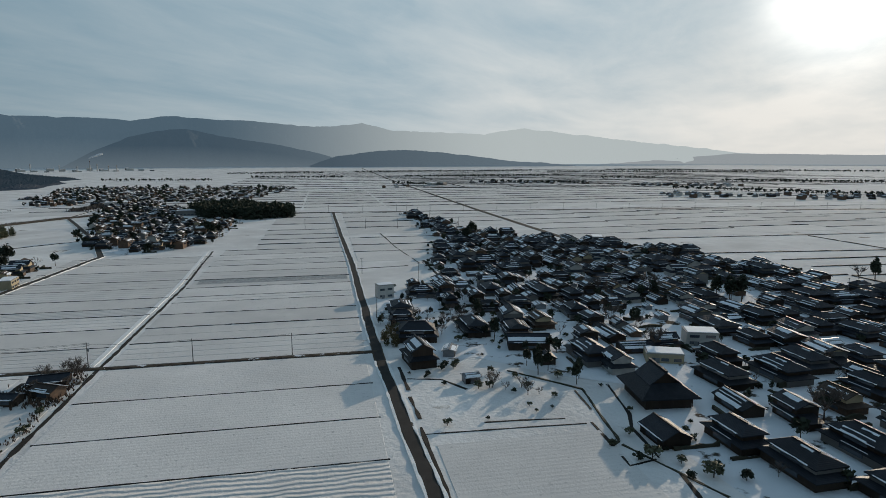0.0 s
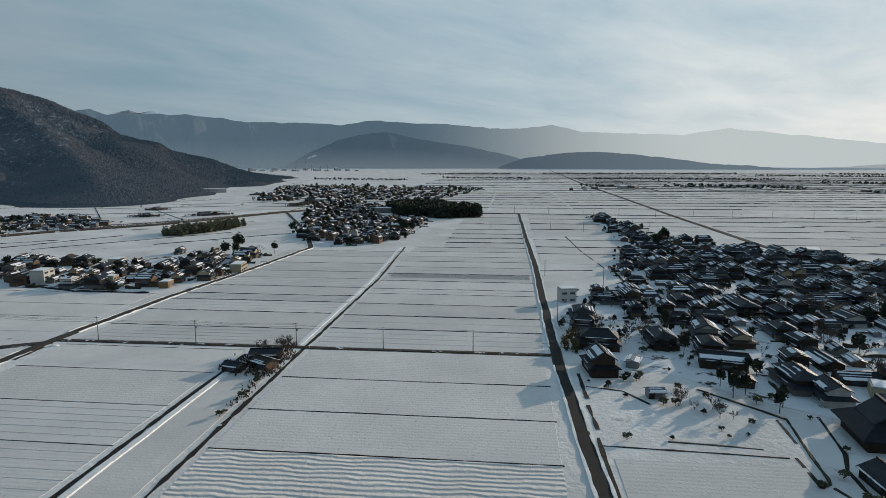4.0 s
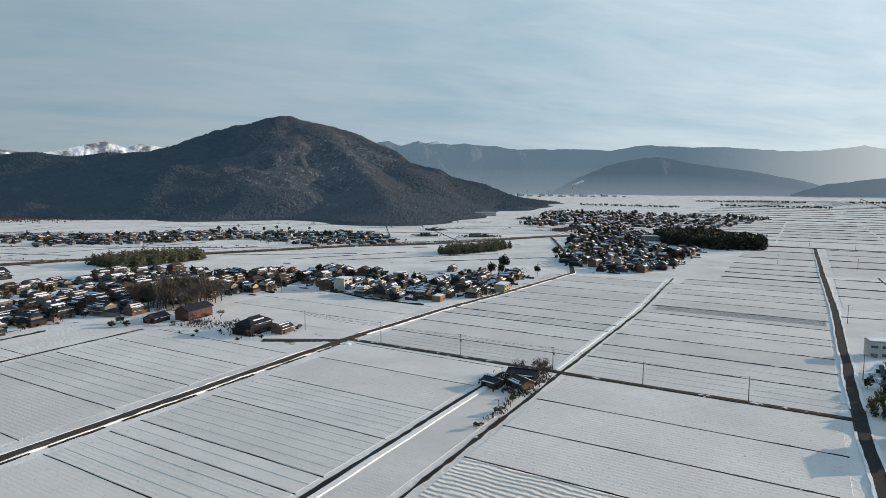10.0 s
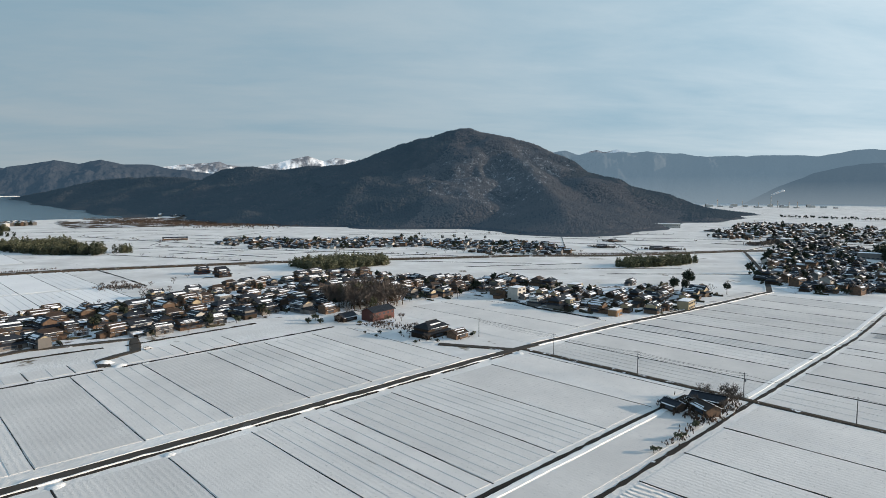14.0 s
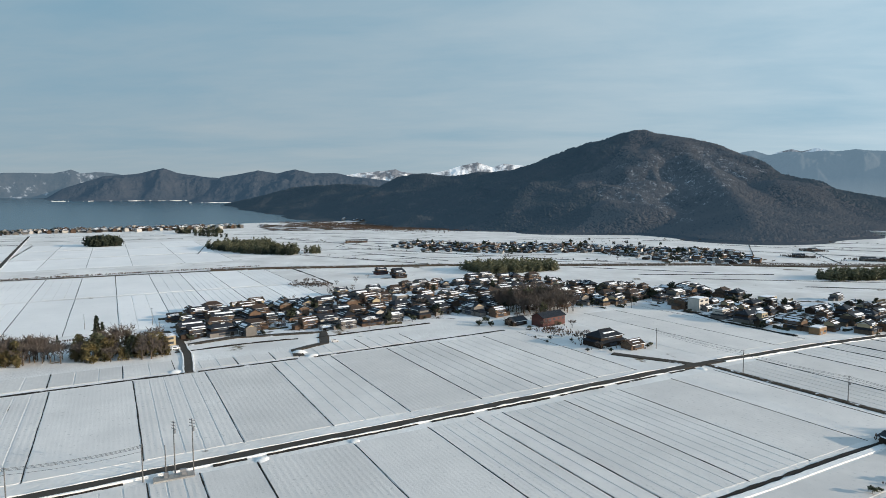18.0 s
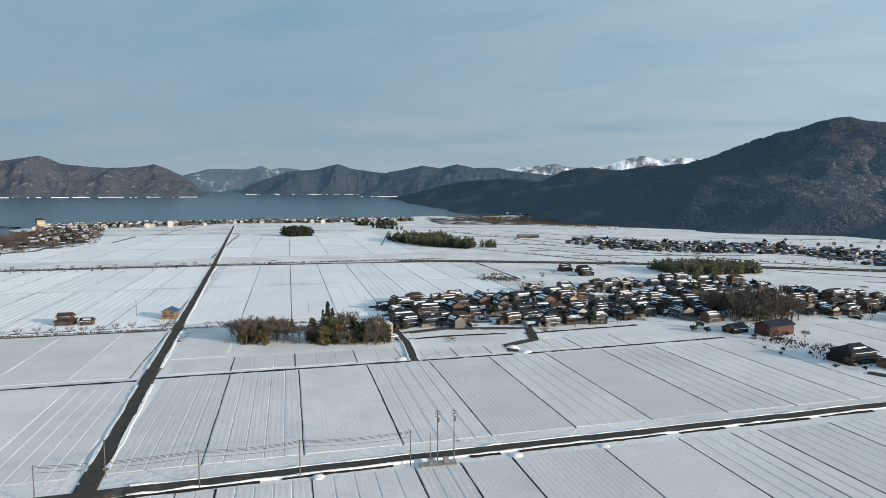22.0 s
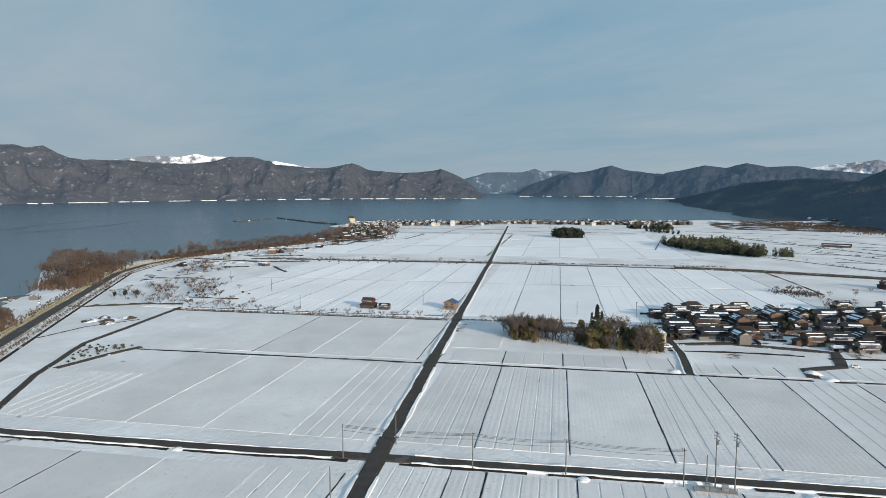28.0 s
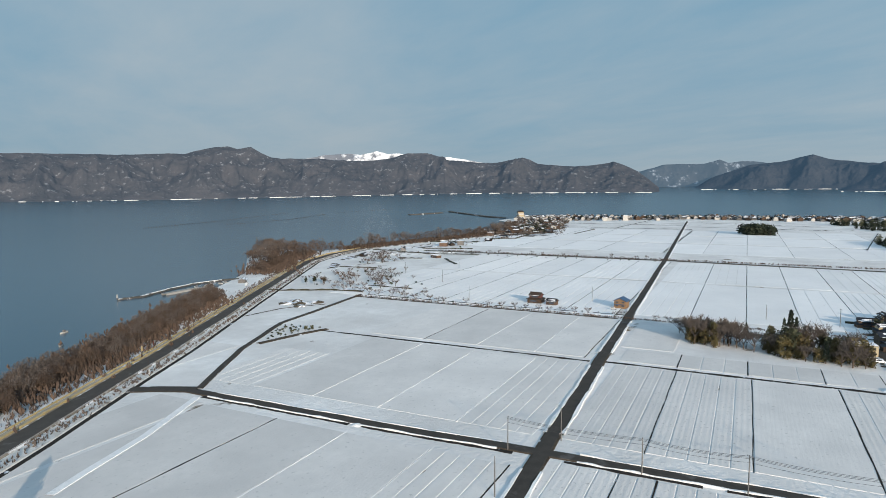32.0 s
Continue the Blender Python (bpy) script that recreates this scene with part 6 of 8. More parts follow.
for x, y, s in ((-388, -12, 0.72), (-390, -30, 0.5), (-392, -2, 0.5)):
    plant(pine[1], x, y, s, x * 7)
# shrine forest and bamboo patches
grove = []
wood([(-187, 931), (-150, 850), (-93, 818), (-40, 838), (-42, 900), (-90, 950), (-132, 1010), (-175, 990)], mass_tree[:2], 7.5, 11, (1.0, 1.25), far=grove)
joined("shrine_forest", grove, "dense dark evergreen forest among the fields", "woods")
grove = []
wood([(-606, 345), (-548, 340), (-540, 430), (-566, 448), (-600, 400)], mass_tree[2:], 5.5, 12, (0.55, 0.75), far=grove)
wood([(-344, 597), (-324, 632), (-313, 668), (-312, 704), (-326, 710), (-340, 672), (-358, 636), (-360, 604)], mass_tree[2:], 5.0, 13, (0.52, 0.66), far=grove)
joined("bamboo_thicket", grove, "dull green bamboo thickets in the snowy fields", "woods")
grove = []
wood([(-1095, 134), (-955, 165), (-885, 225), (-905, 245), (-1000, 225), (-1107, 243)], mass_tree, 8.5, 14, (0.7, 0.95), far=grove)
wood([(-1268, -40), (-1225, -30), (-1225, 12), (-1262, 10)], mass_tree[:2], 8, 15, (1.2, 1.5), far=grove)
wood([(-1614, 130), (-1567, 230), (-1590, 240), (-1640, 140)], mass_tree, 11, 16, (0.8, 1.0), far=grove)
wood([(-930, 262), (-900, 275), (-890, 262), (-915, 250)], mass_tree[2:], 8, 17, (0.6, 0.7), far=grove)
wood([(-1500, 160), (-1380, 210), (-1390, 222), (-1510, 176)], mass_tree[:2], 16, 27, (0.6, 0.9), far=grove)
joined("far_groves", grove, "dark groves standing in the far snowy fields", "woods")
marsh = []
wood([(-2080, 470), (-1900, 520), (-1500, 690), (-1300, 760), (-1330, 800), (-1560, 760), (-2000, 660)], scrub_tree, 15, 28, (0.6, 0.95), far=marsh)
wood([(-1230, 830), (-1000, 960), (-1010, 975), (-1260, 850)], scrub_tree, 13, 29, (0.6, 0.9), far=marsh)
wood([(-1600, -600), (-1700, -330), (-1820, -170), (-1800, 330), (-1830, 330), (-1850, -180), (-1740, -400)], scrub_tree + far_tree, 15, 30, (0.35, 0.8), far=marsh)
wood([(-1580, -480), (-1120, -360), (-1120, -440), (-1400, -500)], scrub_tree + far_tree[:1], 15, 31, (0.4, 0.9), far=marsh)
wood([(-900, 400), (-700, 640), (-560, 700), (-560, 770), (-740, 810), (-900, 820)], scrub_tree + far_tree[:1], 30, 32, (0.4, 0.7), far=marsh)
wood([(-480, 1115), (-270, 1112), (-130, 1200), (-60, 1640), (-330, 1690), (-640, 1730)], scrub_tree + far_tree, 42, 33, (0.4, 0.75), far=marsh)
marsh_x, marsh_y = np.linspace(-2200, -1450, 60), np.linspace(330, 900, 50)
MARSH = [(-1610, 372), (-1560, 531), (-1490, 690), (-1600, 790), (-1860, 850), (-2000, 800), (-1990, 660), (-2040, 520), (-1990, 420), (-1800, 380)]


def in_marsh(x, y, z):
    q = np.array([[inside((a, b), MARSH) for a, b in zip(ra, rb)] for ra, rb in zip(x, y)])
    return q & (fbm(x, y, 0.012, 3, 4.0) > -0.28)


SHORE_PLOTS = [(-1060, -440), (-1040, -345), (-1230, -372), (-1340, -378), (-1500, -430), (-1640, -560), (-1480, -555), (-1330, -495), (-1200, -475)]


def in_plots(x, y, z):
    q = np.array([[inside((a, b), SHORE_PLOTS) for a, b in zip(ra, rb)] for ra, rb in zip(x, y)])
    return q & (fbm(x, y, 0.03, 3, 6.0) > 0.02)


tagged(part("shore_plots", grid_mesh("shore_plots", np.linspace(-1660, -1030, 90), np.linspace(-600, -330, 50), lambda x, y: lift(x, y) + 0.35, in_plots), "reeds"), "half-thawed brown plots near the lake village", "ground", kind="structure")
tagged(part("marsh", grid_mesh("marsh", marsh_x, marsh_y, lambda x, y: lift(x, y) + 0.5, in_marsh), "reeds"), "brown reed marsh with old snow at the lake", "ground", kind="structure")
wood([(-1070, -449), (-1040, -335), (-1150, -330), (-1250, -360), (-1500, -420), (-1640, -560), (-1480, -560), (-1330, -500), (-1260, -497)], thicket_tree + scrub_tree, 17, 41, (0.45, 1.2), far=marsh)
wood([(-1640, -560), (-1620, -420), (-1720, -300), (-1830, -150), (-1850, 100), (-1890, 100), (-1880, -180), (-1760, -420), (-1700, -600)], thicket_tree + far_tree, 26, 42, (0.4, 0.9), far=marsh)
joined("far_scrub", marsh, "brown scrub and reeds at the foot of the hill and the shore", "woods")
wood([(-372, 235), (-334, 250), (-338, 288), (-378, 285)], oak + cane_green[:1], 5.6, 18, (0.85, 1.35), (5, 5, 1.5))
for x, y, s in ((-227, 471, 1.0), (-222, 480, 0.8), (-226, 497, 1.1), (-232, 505, 0.95), (-196, 498, 0.75), (-108, 640, 1.0), (-112, 648, 1.05), (-104, 655, 0.9)):
    plant(pine[0], x, y, s, y * 5)
# village trees
for x, y, s in ((221, 300, 0.72), (225, 306, 0.78), (229, 300, 0.7), (219, 296, 0.85), (214, 302, 0.8), (224, 294, 0.75), (130, 560, 0.8), (134, 564, 0.7), (172, 309, 0.55), (179, 307, 0.6), (145, 600, 0.85), (150, 606, 0.75), (343, 326, 0.7), (349, 332, 0.75), (352, 322, 0.6), (346, 316, 0.55), (86, 196, 0.42), (89, 201, 0.38)):
    plant(dark_tree[int(x) % 3], x, y, s, y * 11)
for x, y, s in ((56, 199, 0.45), (66, 190, 0.4), (154, 598, 0.7), (165, 585, 0.6), (246, 520, 0.7), (97, 222, 0.4), (120, 300, 0.6), (75, 330, 0.6), (62, 300, 0.5), (340, 335, 0.7), (356, 318, 0.7), (110, 126, 0.35)):
    plant(oak[int(y) % 2], x, y, s, x * 13)
wood([(24, 252), (34, 252), (34, 272), (24, 272)], cane, 5, 19, (0.45, 0.6))
rng = random.Random(77)
for k in range(46):
    x, y = rng.uniform(28, 110), rng.uniform(140, 300)
    if not any(math.hypot(x - p[0], y - p[1]) < 9 for p in put_v1) and (y > 172 or x > 84):
        plant(rng.choice(shrub), x, y, rng.uniform(0.6, 1.3), rng.uniform(0, 360))
for v in (put_v1, put_v2):
    for p in v:
        if rng.random() < 0.22:
            plant(rng.choice(shrub + oak[:1] + cherry), p[0] + rng.choice((-8, 8)) + rng.uniform(-1, 1), p[1] + rng.uniform(-6, 6), rng.uniform(0.5, 1.1) if rng.random() < 0.7 else 0.5, rng.uniform(0, 360))
# cherry rows, orchard, field scrub
along([(-412, -104), (-413, -225)], cherry, 8.5, 1.2, 3, (0.7, 1.1), 0.15)
along([(-413, -230), (-424, -330)], cherry, 9, 3, 4, (1.0, 1.4), 0.1)
wood([(-425, -240), (-560, -330), (-560, -400), (-470, -420), (-425, -330)], cherry + shrub, 19, 20, (0.7, 1.2))
along([(-411, -100), (-411, -62)], cherry, 8, 1.5, 5, (0.9, 1.2), 0.2)
along([(-757, -118), (-758, -330)], cherry, 14, 2, 6, (0.8, 1.2), 0.2)
along([(-757, -108), (-745, 60)], cherry, 18, 2, 7, (0.6, 0.9), 0.3)
wood([(-425, 128), (-560, 170), (-600, 240), (-470, 160)], cherry, 22, 21, (0.8, 1.2))
wood([(-700, 660), (-600, 560), (-560, 600), (-600, 690)], cherry, 24, 22, (0.8, 1.2))
wood([(-266, -263), (-304, -282), (-307, -254), (-290, -259)], shrub, 4.2, 23, (0.5, 0.8))


def scrub(name, pts, count, spread, size, mat, label, seed):
    """Dry grass and low scrub along a line, one mesh."""
    rng = random.Random(seed)
    b = Build()
    line = wobbly(pts, 3, 0.0)
    for _ in range(count):
        p = rng.choice(line)
        x, y = p[0] + rng.gauss(0, spread), p[1] + rng.gauss(0, spread)
        z = float(lift(x, y))
        for _ in range(5):
            a, s = rng.uniform(0, 6.28), size * rng.uniform(0.4, 1.2)
            dx, dy = math.cos(a) * s * 0.5, math.sin(a) * s * 0.5
            b.add([(x - dx * 0.15, y - dy * 0.15, z), (x + dx, y + dy, z + s * 0.7), (x + dx * 0.4 + dy * 0.2, y + dy * 0.4 - dx * 0.2, z + s * 1.3)], [(0, 1, 2)])
    return tagged(part(name, b, mat), label, "scrub", kind="stuff")


scrub("dry_grass", [(-88.5, 184), (-88.5, 192), (-89.5, 204), (-90, 235)], 130, 1.3, 0.8, "twig", "brown scrub along the ditch", 1)
scrub("dry_grass", [(-96, 238), (-104, 218), (-90, 215)], 300, 3.0, 1.3, "twig", "brown scrub round the old sheds", 2)
scrub("dry_grass", [(-758, -400), (-758, 150)], 900, 1.8, 1.3, "twig", "dry reeds along the lane", 3)
scrub("dry_grass", [(-409, -300), (-409, 20)], 700, 1.2, 0.9, "twig", "dry grass along the field edge", 4)
scrub("dry_grass", [(-742, 96), (-656, 347), (-500, 620), (-332, 890)], 1600, 4.0, 1.3, "twig", "dry grass on the embankment", 5)
scrub("dry_grass", [(-1900, 560), (-1700, 640), (-1500, 690), (-1400, 720)], 2200, 55.0, 3.2, "twig", "brown reed marsh behind the fields", 6)
scrub("dry_grass", [(-199, -302), (-300, -366), (-380, -415)], 700, 4.0, 1.0, "twig", "dry grass between road and thicket", 7)
scrub("thicket_scrub", [(-126, -278), (-190, -304), (-240, -330), (-300, -364), (-350, -392)], 3600, 9.0, 2.4, "twig_red", "brown undergrowth below the lakeside willows", 9)
scrub("thicket_scrub", [(-480, -458), (-580, -512), (-655, -545)], 2200, 10.0, 3.0, "twig_red", "brown undergrowth below the trees at the lake", 10)
scrub("thicket_scrub", [(-720, -530), (-860, -500), (-1000, -466), (-1130, -455)], 2200, 10.0, 3.2, "twig", "brown undergrowth along the lake shore", 11)
scrub("dry_grass", [(-130, -236), (-199, -274), (-368, -380), (-470, -430)], 900, 1.6, 0.8, "twig", "dry grass along the road bank", 8)

# gardens: hedges, clipped trees and small bare trees between the houses
garden_tree = [leafy(91, 3.8, 1.7, "evergreen", "garden_tree", "clipped dark garden pine", 46, "round", 0.75, 0.2), leafy(92, 2.2, 1.5, "evergreen", "garden_tree", "round dark garden bush", 30, "round", 0.7, 0.0),
               bare_tree(93, 5.0, 1.1, "garden_tree", "small bare garden tree", 60, 0.14, 0.25, 4, 3), leafy(94, 6.5, 2.4, "evergreen", "garden_tree", "dark garden evergreen", 60, "round", 1.0, 0.1)]


def gardens(spots_, seed, label, big=1.0):
    rng = random.Random(seed)
    trees_, hed = [], Build()
    for p in spots_:
        for _ in range(rng.choice((1, 2, 3, 4))):
            x, y = p[0] + rng.uniform(-12, 12), p[1] + rng.uniform(-12, 12)
            if all(abs(x - q[0]) > 5.5 or abs(y - q[1]) > 7.5 for q in spots_):
                trees_.append((rng.choices(garden_tree, (4, 5, 3, 2))[0], pose(x, y, float(lift(x, y)), 0, 0, rng.uniform(0, 360)), big * rng.uniform(0.6, 1.25)))
        for _ in range(2):
            if rng.random() < 0.6:
                ax = rng.random() < 0.5
                x, y = p[0] + rng.choice((-8.2, 8.2)), p[1] + rng.choice((-9.0, 9.0))
                L, hh = rng.uniform(5, 13), rng.uniform(0.8, 1.7)
                e = (x + L, y) if ax else (x, y + L)
                if all(math.hypot((x + e[0]) / 2 - q[0], (y + e[1]) / 2 - q[1]) > 7.0 for q in spots_):
                    ragged(hed, wobbly([(x, y), e], 1.6, 0.5, x), rng.uniform(0.6, 1.1), -0.1, hh, x)
    joined("garden_trees", trees_, label, "garden trees")
    tagged(part("garden_hedges", hed, "hedge"), "low dark hedges and garden walls between the houses", "hedge", kind="stuff")


gardens(put_v1, 5, "dark clipped garden trees and bushes between the houses")
gardens(put_v2, 6, "garden trees and bushes among the brown houses", 1.2)
gardens(put_v3, 7, "dark trees between the far houses", 1.6)
gardens(put_v3b[::4], 8, "dark trees in the far village", 1.8)
gardens(put_v5[::2], 9, "trees and scrub between the houses under the hill", 1.3)
# the open garden in front of the temple hall
for k, (x, y, s) in enumerate(((57, 201, 1.0), (66, 197, 0.9), (52, 206, 0.8), (70, 190, 0.6), (60, 196, 0.7))):
    plant(cherry[k % 2], x, y, s, x * 17)
for k, (x, y, s) in enumerate(((80, 141, 1.5), (84, 141, 1.7), (88, 129, 1.4), (94, 129, 1.9), (101, 126, 1.6), (77, 150, 0.9), (62, 193, 1.0), (55, 199, 1.1), (49, 205, 0.9), (74, 186, 0.8), (70, 178, 0.6), (64, 176, 0.5), (98, 133, 1.2), (90, 137, 1.0))):
    plant(shrub[k % 2], x, y, s, y * 19)
hg = Build()
for a, b, h in (((92, 144), (106, 144), 1.2), ((66, 214), (86, 191), 0.35), ((86, 191), (80, 152), 0.35), ((80, 152), (77, 150), 0.35), ((80, 150), (92, 120), 0.25)):
    ragged(hg, wobbly([a, b], 2.0, 0.4, a[0]), 0.6, -0.1, h, a[0])
tagged(part("garden_hedges", hg, "hedge"), "dark hedge and low wall round the temple garden", "hedge", kind="stuff")
# hedgerows and scrub between the embankment and the hill, and on the lakeside plots
rows_ = []
for k, (a, b) in enumerate((((-980, 330), (-560, 560)), ((-880, 240), (-640, 360)), ((-1300, 300), (-900, 420)), ((-700, 900), (-450, 1000)), ((-850, 880), (-560, 1150)), ((-640, 480), (-560, 640)), ((-470, 700), (-420, 800)), ((-640, -460), (-880, -450)), ((-700, -445), (-745, -335)), ((-560, -430), (-640, -400)), ((-800, -400), (-1000, -400)))):
    rng = random.Random(300 + k)
    for p in wobbly([a, b], 9, 0.0):
        if rng.random() < 0.55:
            rows_.append((rng.choice(scrub_tree + garden_tree[:2]), pose(p[0] + rng.gauss(0, 4), p[1] + rng.gauss(0, 4), 0, 0, 0, rng.uniform(0, 360)), rng.uniform(0.35, 0.85)))
joined("hedgerows", rows_, "thin brown hedgerows and scrub between far fields", "scrub")
for k, (pts_h, w, hh) in enumerate((([(-401, -382), (-424, -334), (-428, -306)], 1.6, 1.0), ([(-556, -420), (-562, -387), (-562, -371)], 1.4, 0.9), ([(-735, -491), (-714, -388), (-731, -333)], 3.0, 1.1), ([(-777, -437), (-798, -370)], 3.6, 1.0), ([(-671, -351), (-625, -315)], 2.4, 0.9), ([(-655, -402), (-663, -377)], 2.0, 1.0),
                                   ([(-880, -490), (-900, -406)], 3.4, 1.3), ([(-970, -410), (-995, -378), (-1105, -386), (-1228, -381), (-1335, -382)], 3.4, 1.3), ([(-458, -320), (-457, -277)], 1.2, 0.8), ([(-1145, -315), (-1284, -311)], 2.4, 0.9), ([(-1040, -450), (-1140, -420), (-1260, -440)], 3.2, 1.2))):
    tagged(part("plot_hedge", ragged(Build(), wobbly(pts_h, 4, 1.0, k), w, -0.1, hh, k), "hedge"), "low brown hedge between lakeside plots", "hedge", "hedges of the lakeside plots", "structure")
# lakeside garden plots
wood([(-560, -400), (-600, -420), (-680, -440), (-640, -380)], cherry + shrub[:1], 13, 38, (1.0, 1.8), (3, 3, 1))
wood([(-430, -350), (-440, -300), (-470, -280), (-530, -340), (-530, -400), (-460, -380)], cherry + shrub[:1], 17, 35, (1.2, 1.9), (3, 3, 1))
for x, y, s in ((-444, -366, 0.45), (-450, -360, 0.4), (-440, -372, 0.35)):
    plant(dark_tree[0], x, y, s, x * 3)
along([(-419, -295), (-417, -184), (-421, -98)], [shrub[0]], 9, 1.5, 36, (0.4, 0.7), 0.2)
along([(-726, -341), (-735, -124)], shrub, 12, 2, 37, (0.7, 1.3), 0.2)
# bushes and bare trees round the lone farmhouse, the barn and the field edge
for k, (x, y, s) in enumerate(((-262, 243, 0.5), (-266, 226, 0.45), (-246, 222, 0.4), (-300, 228, 0.5), (-296, 246, 0.45), (-326, 250, 0.55), (-334, 232, 0.5), (-284, 222, 0.35), (-270, 236, 0.4), (-318, 214, 0.45))):
    plant(oak[k % 2], x, y, s, x * 23)
for k in range(9):
    rng = random.Random(500 + k)
    plant(shrub[k % 2], rng.choice((-262, -300, -322, -246)) + rng.uniform(-10, 10), rng.choice((216, 222, 248)) + rng.uniform(-4, 4), rng.uniform(0.6, 1.4), rng.uniform(0, 360))
# tall trees south-east of the fields, whose long shadow falls across the snow
for k, (x, y, s) in enumerate(((-70, -156, 0.8), (-63, -146, 0.75), (-78, -168, 0.72), (-60, -160, 0.7))):
    plant(dark_tree[k % 3], x, y, s, 70 * k)

# narrow dark channels beside the villages
bund([(75, 466), (75, 388)], 1.5, "dark stream bank beside the village", seed=3.0)
bund([(-714, 182), (-640, 183), (-565, 181)], 2.2, "dark drain between two snowy fields", seed=4.0)
bund([(-350, 25), (-352, 60), (-350, 90)], 1.3, "dark garden bank in front of the village", z=0.5, seed=5.0)
bund([(-296, 352), (-262, 342), (-214, 342)], 1.2, "dark garden wall in front of the houses", z=0.7, seed=7.0)
bund([(-347, 100), (-350, 138), (-352, 176)], 1.3, "dark garden bank in front of the village", z=0.5, seed=6.0)
scrub("dry_grass", [(-575, 152), (-560, 170)], 220, 6.0, 1.4, "twig_pale", "leafless shrubs at the corner of a field", 31)
scrub("dry_grass", [(-358, 1001), (-346, 1120)], 500, 8.0, 3.0, "twig_pale", "leafless scrub on the embankment", 32)
for k, (x, y, s) in enumerate(((-578, 150, 0.4), (-570, 158, 0.5), (-562, 166, 0.45), (-566, 152, 0.35), (-574, 166, 0.5), (-556, 172, 0.4), (-584, 160, 0.35))):
    plant(oak[k % 2], x, y, s, x * 7)
for k, (x, y, L, W) in enumerate(((-499, 801, 14, 9), (-426, 826, 16, 9), (-545, 908, 12, 8), (-415, 838, 9, 7), (-546, 1301, 18, 10), (-1090, 400, 40, 9))):
    f = low_house(160 + k, L, W, ("wood_dark", "plaster_grey", "wood_warm")[k % 3], "tile", "dark farm shed alone between the far fields", 0.2, "shed", 3.4, 0.4, "sheds between the far fields")
    f.matrix_basis = pose(x, y, float(lift(x, y)), 0, 0, 30 + 25 * k if k < 5 else 70)
    scrub("dry_grass", [(x - 12, y - 4), (x + 14, y + 6)], 120, 5.0, 2.4, "twig_pale", "leafless scrub round a farm shed", 40 + k)

# ---- special buildings ----
def hall(at, rot):
    """Large temple-like hall with a high dark hipped gable roof."""
    h = thing("temple_hall", "large dark timber hall under a high tiled roof", "temple", at=at, rot=rot)
    part("wall", walls(Build(), 18, 15, -0.3, 4.2), "wood_dark", h)
    part("lower_roof", hip_skirt(Build(), 18, 15, 3.7, 2.2, 3.0, 3.4, 0.35), "tile", h, "broad dark tiled eaves")
    part("upper_wall", walls(Build(), 11.5, 9.0, 6.8, 7.6, 0.75), "wood_dark", h)
    b = Build()
    top = gable(b, 11.5, 9.0, 7.4, 0.75, 0.9, 0.35)
    part("roof", b, "tile", h, "steep dark tiled gable")
    part("ridge", Build().box(0, 0, top - 0.2, 13, 0.8, 0.8), "tile", h)
    for k in range(5):
        part("post", Build().box(-8 + 4 * k, -8.3, 0, 0.35, 0.35, 3.9), "wood_dark", h)
    part("door", Build().box(0, -7.58, 0, 4, 0.16, 2.8), "wood_warm", h)
    return h


hall((107, 179, 0), 84)
b1 = flat_block(5, 13, 10, 5.6, "plaster_white", "pale flat-roofed workshop with snow on top", "building", "workshop")
b1.matrix_basis = pose(157, 231, 0, 0, 0, -20)
b2 = flat_block(6, 14, 9, 3.6, "plaster_cream", "low flat-roofed building with a snowy roof", "building", "workshop", 1)
b2.matrix_basis = pose(130, 214, 0, 0, 0, -22)
b3 = flat_block(7, 16, 10, 8.5, "concrete", "grey three-storey concrete block behind the village", "building", "block", 3)
b3.matrix_basis = pose(240, 512, 0, 0, 0, 70)
b4 = flat_block(8, 9, 7, 7.5, "plaster_white", "tall white modern house beside the lane", "house", "house", 2)
b4.matrix_basis = pose(33, 346, 0, 0, 0, 12)
h1 = big_house(91, 17, 12, "wood_dark", "wood_dark", "tile", "large dark farmhouse beside the lane with bare tiles", 0.12)
h1.matrix_basis = pose(39, 261, 0, 0, 0, -8)
h1.scale = (1.0, 1.0, 1.0)
h2 = big_house(92, 13, 10, "wood_dark", "wood_dark", "tile", "dark farmhouse with snow bands near the lane", 0.6)
h2.matrix_basis = pose(35, 230, 0, 0, 0, 97)
h2.scale = (1.15, 1.0, 1.22)
h3 = big_house(93, 13, 9, "plaster_white", "plaster_white", "tile", "white-walled two-storey house with a dark roof", 0.5)
h3.matrix_basis = pose(107, 208, 0, 0, 0, 88)
h5 = low_house(89, 12, 8.5, "wood_dark", "tile", "dark low timber house with bare tiles in front of the hall", 0.05)
h5.matrix_basis = pose(93.5, 151, 0, 0, 0, 92)
h6 = low_house(88, 6, 5, "wood_dark", "tile", "small dark garden house under trees", 0.2)
h6.matrix_basis = pose(84, 220, 0, 0, 0, 85)
for x, y, s in ((78, 214, 0.5), (81, 211, 0.45), (75, 218, 0.42)):
    plant(dark_tree[1], x, y, s, x * 5)
h7 = low_house(86, 17, 9, "wood_dark", "tile", "long dark house with snow bands behind the open yard", 0.55, height=3.6)
h7.matrix_basis = pose(83, 240, 0, 0, 0, -12)
h8 = big_house(87, 15, 11, "wood_dark", "plaster_grey", "tile", "dark farmhouse with snow panels and its gable to the garden", 0.6)
h8.matrix_basis = pose(88, 280, 0, 0, 0, 84)
h9 = low_house(85, 9, 7, "wood_dark", "tile", "dark low house between garden trees", 0.05)
h9.matrix_basis = pose(66, 262, 0, 0, 0, 60)
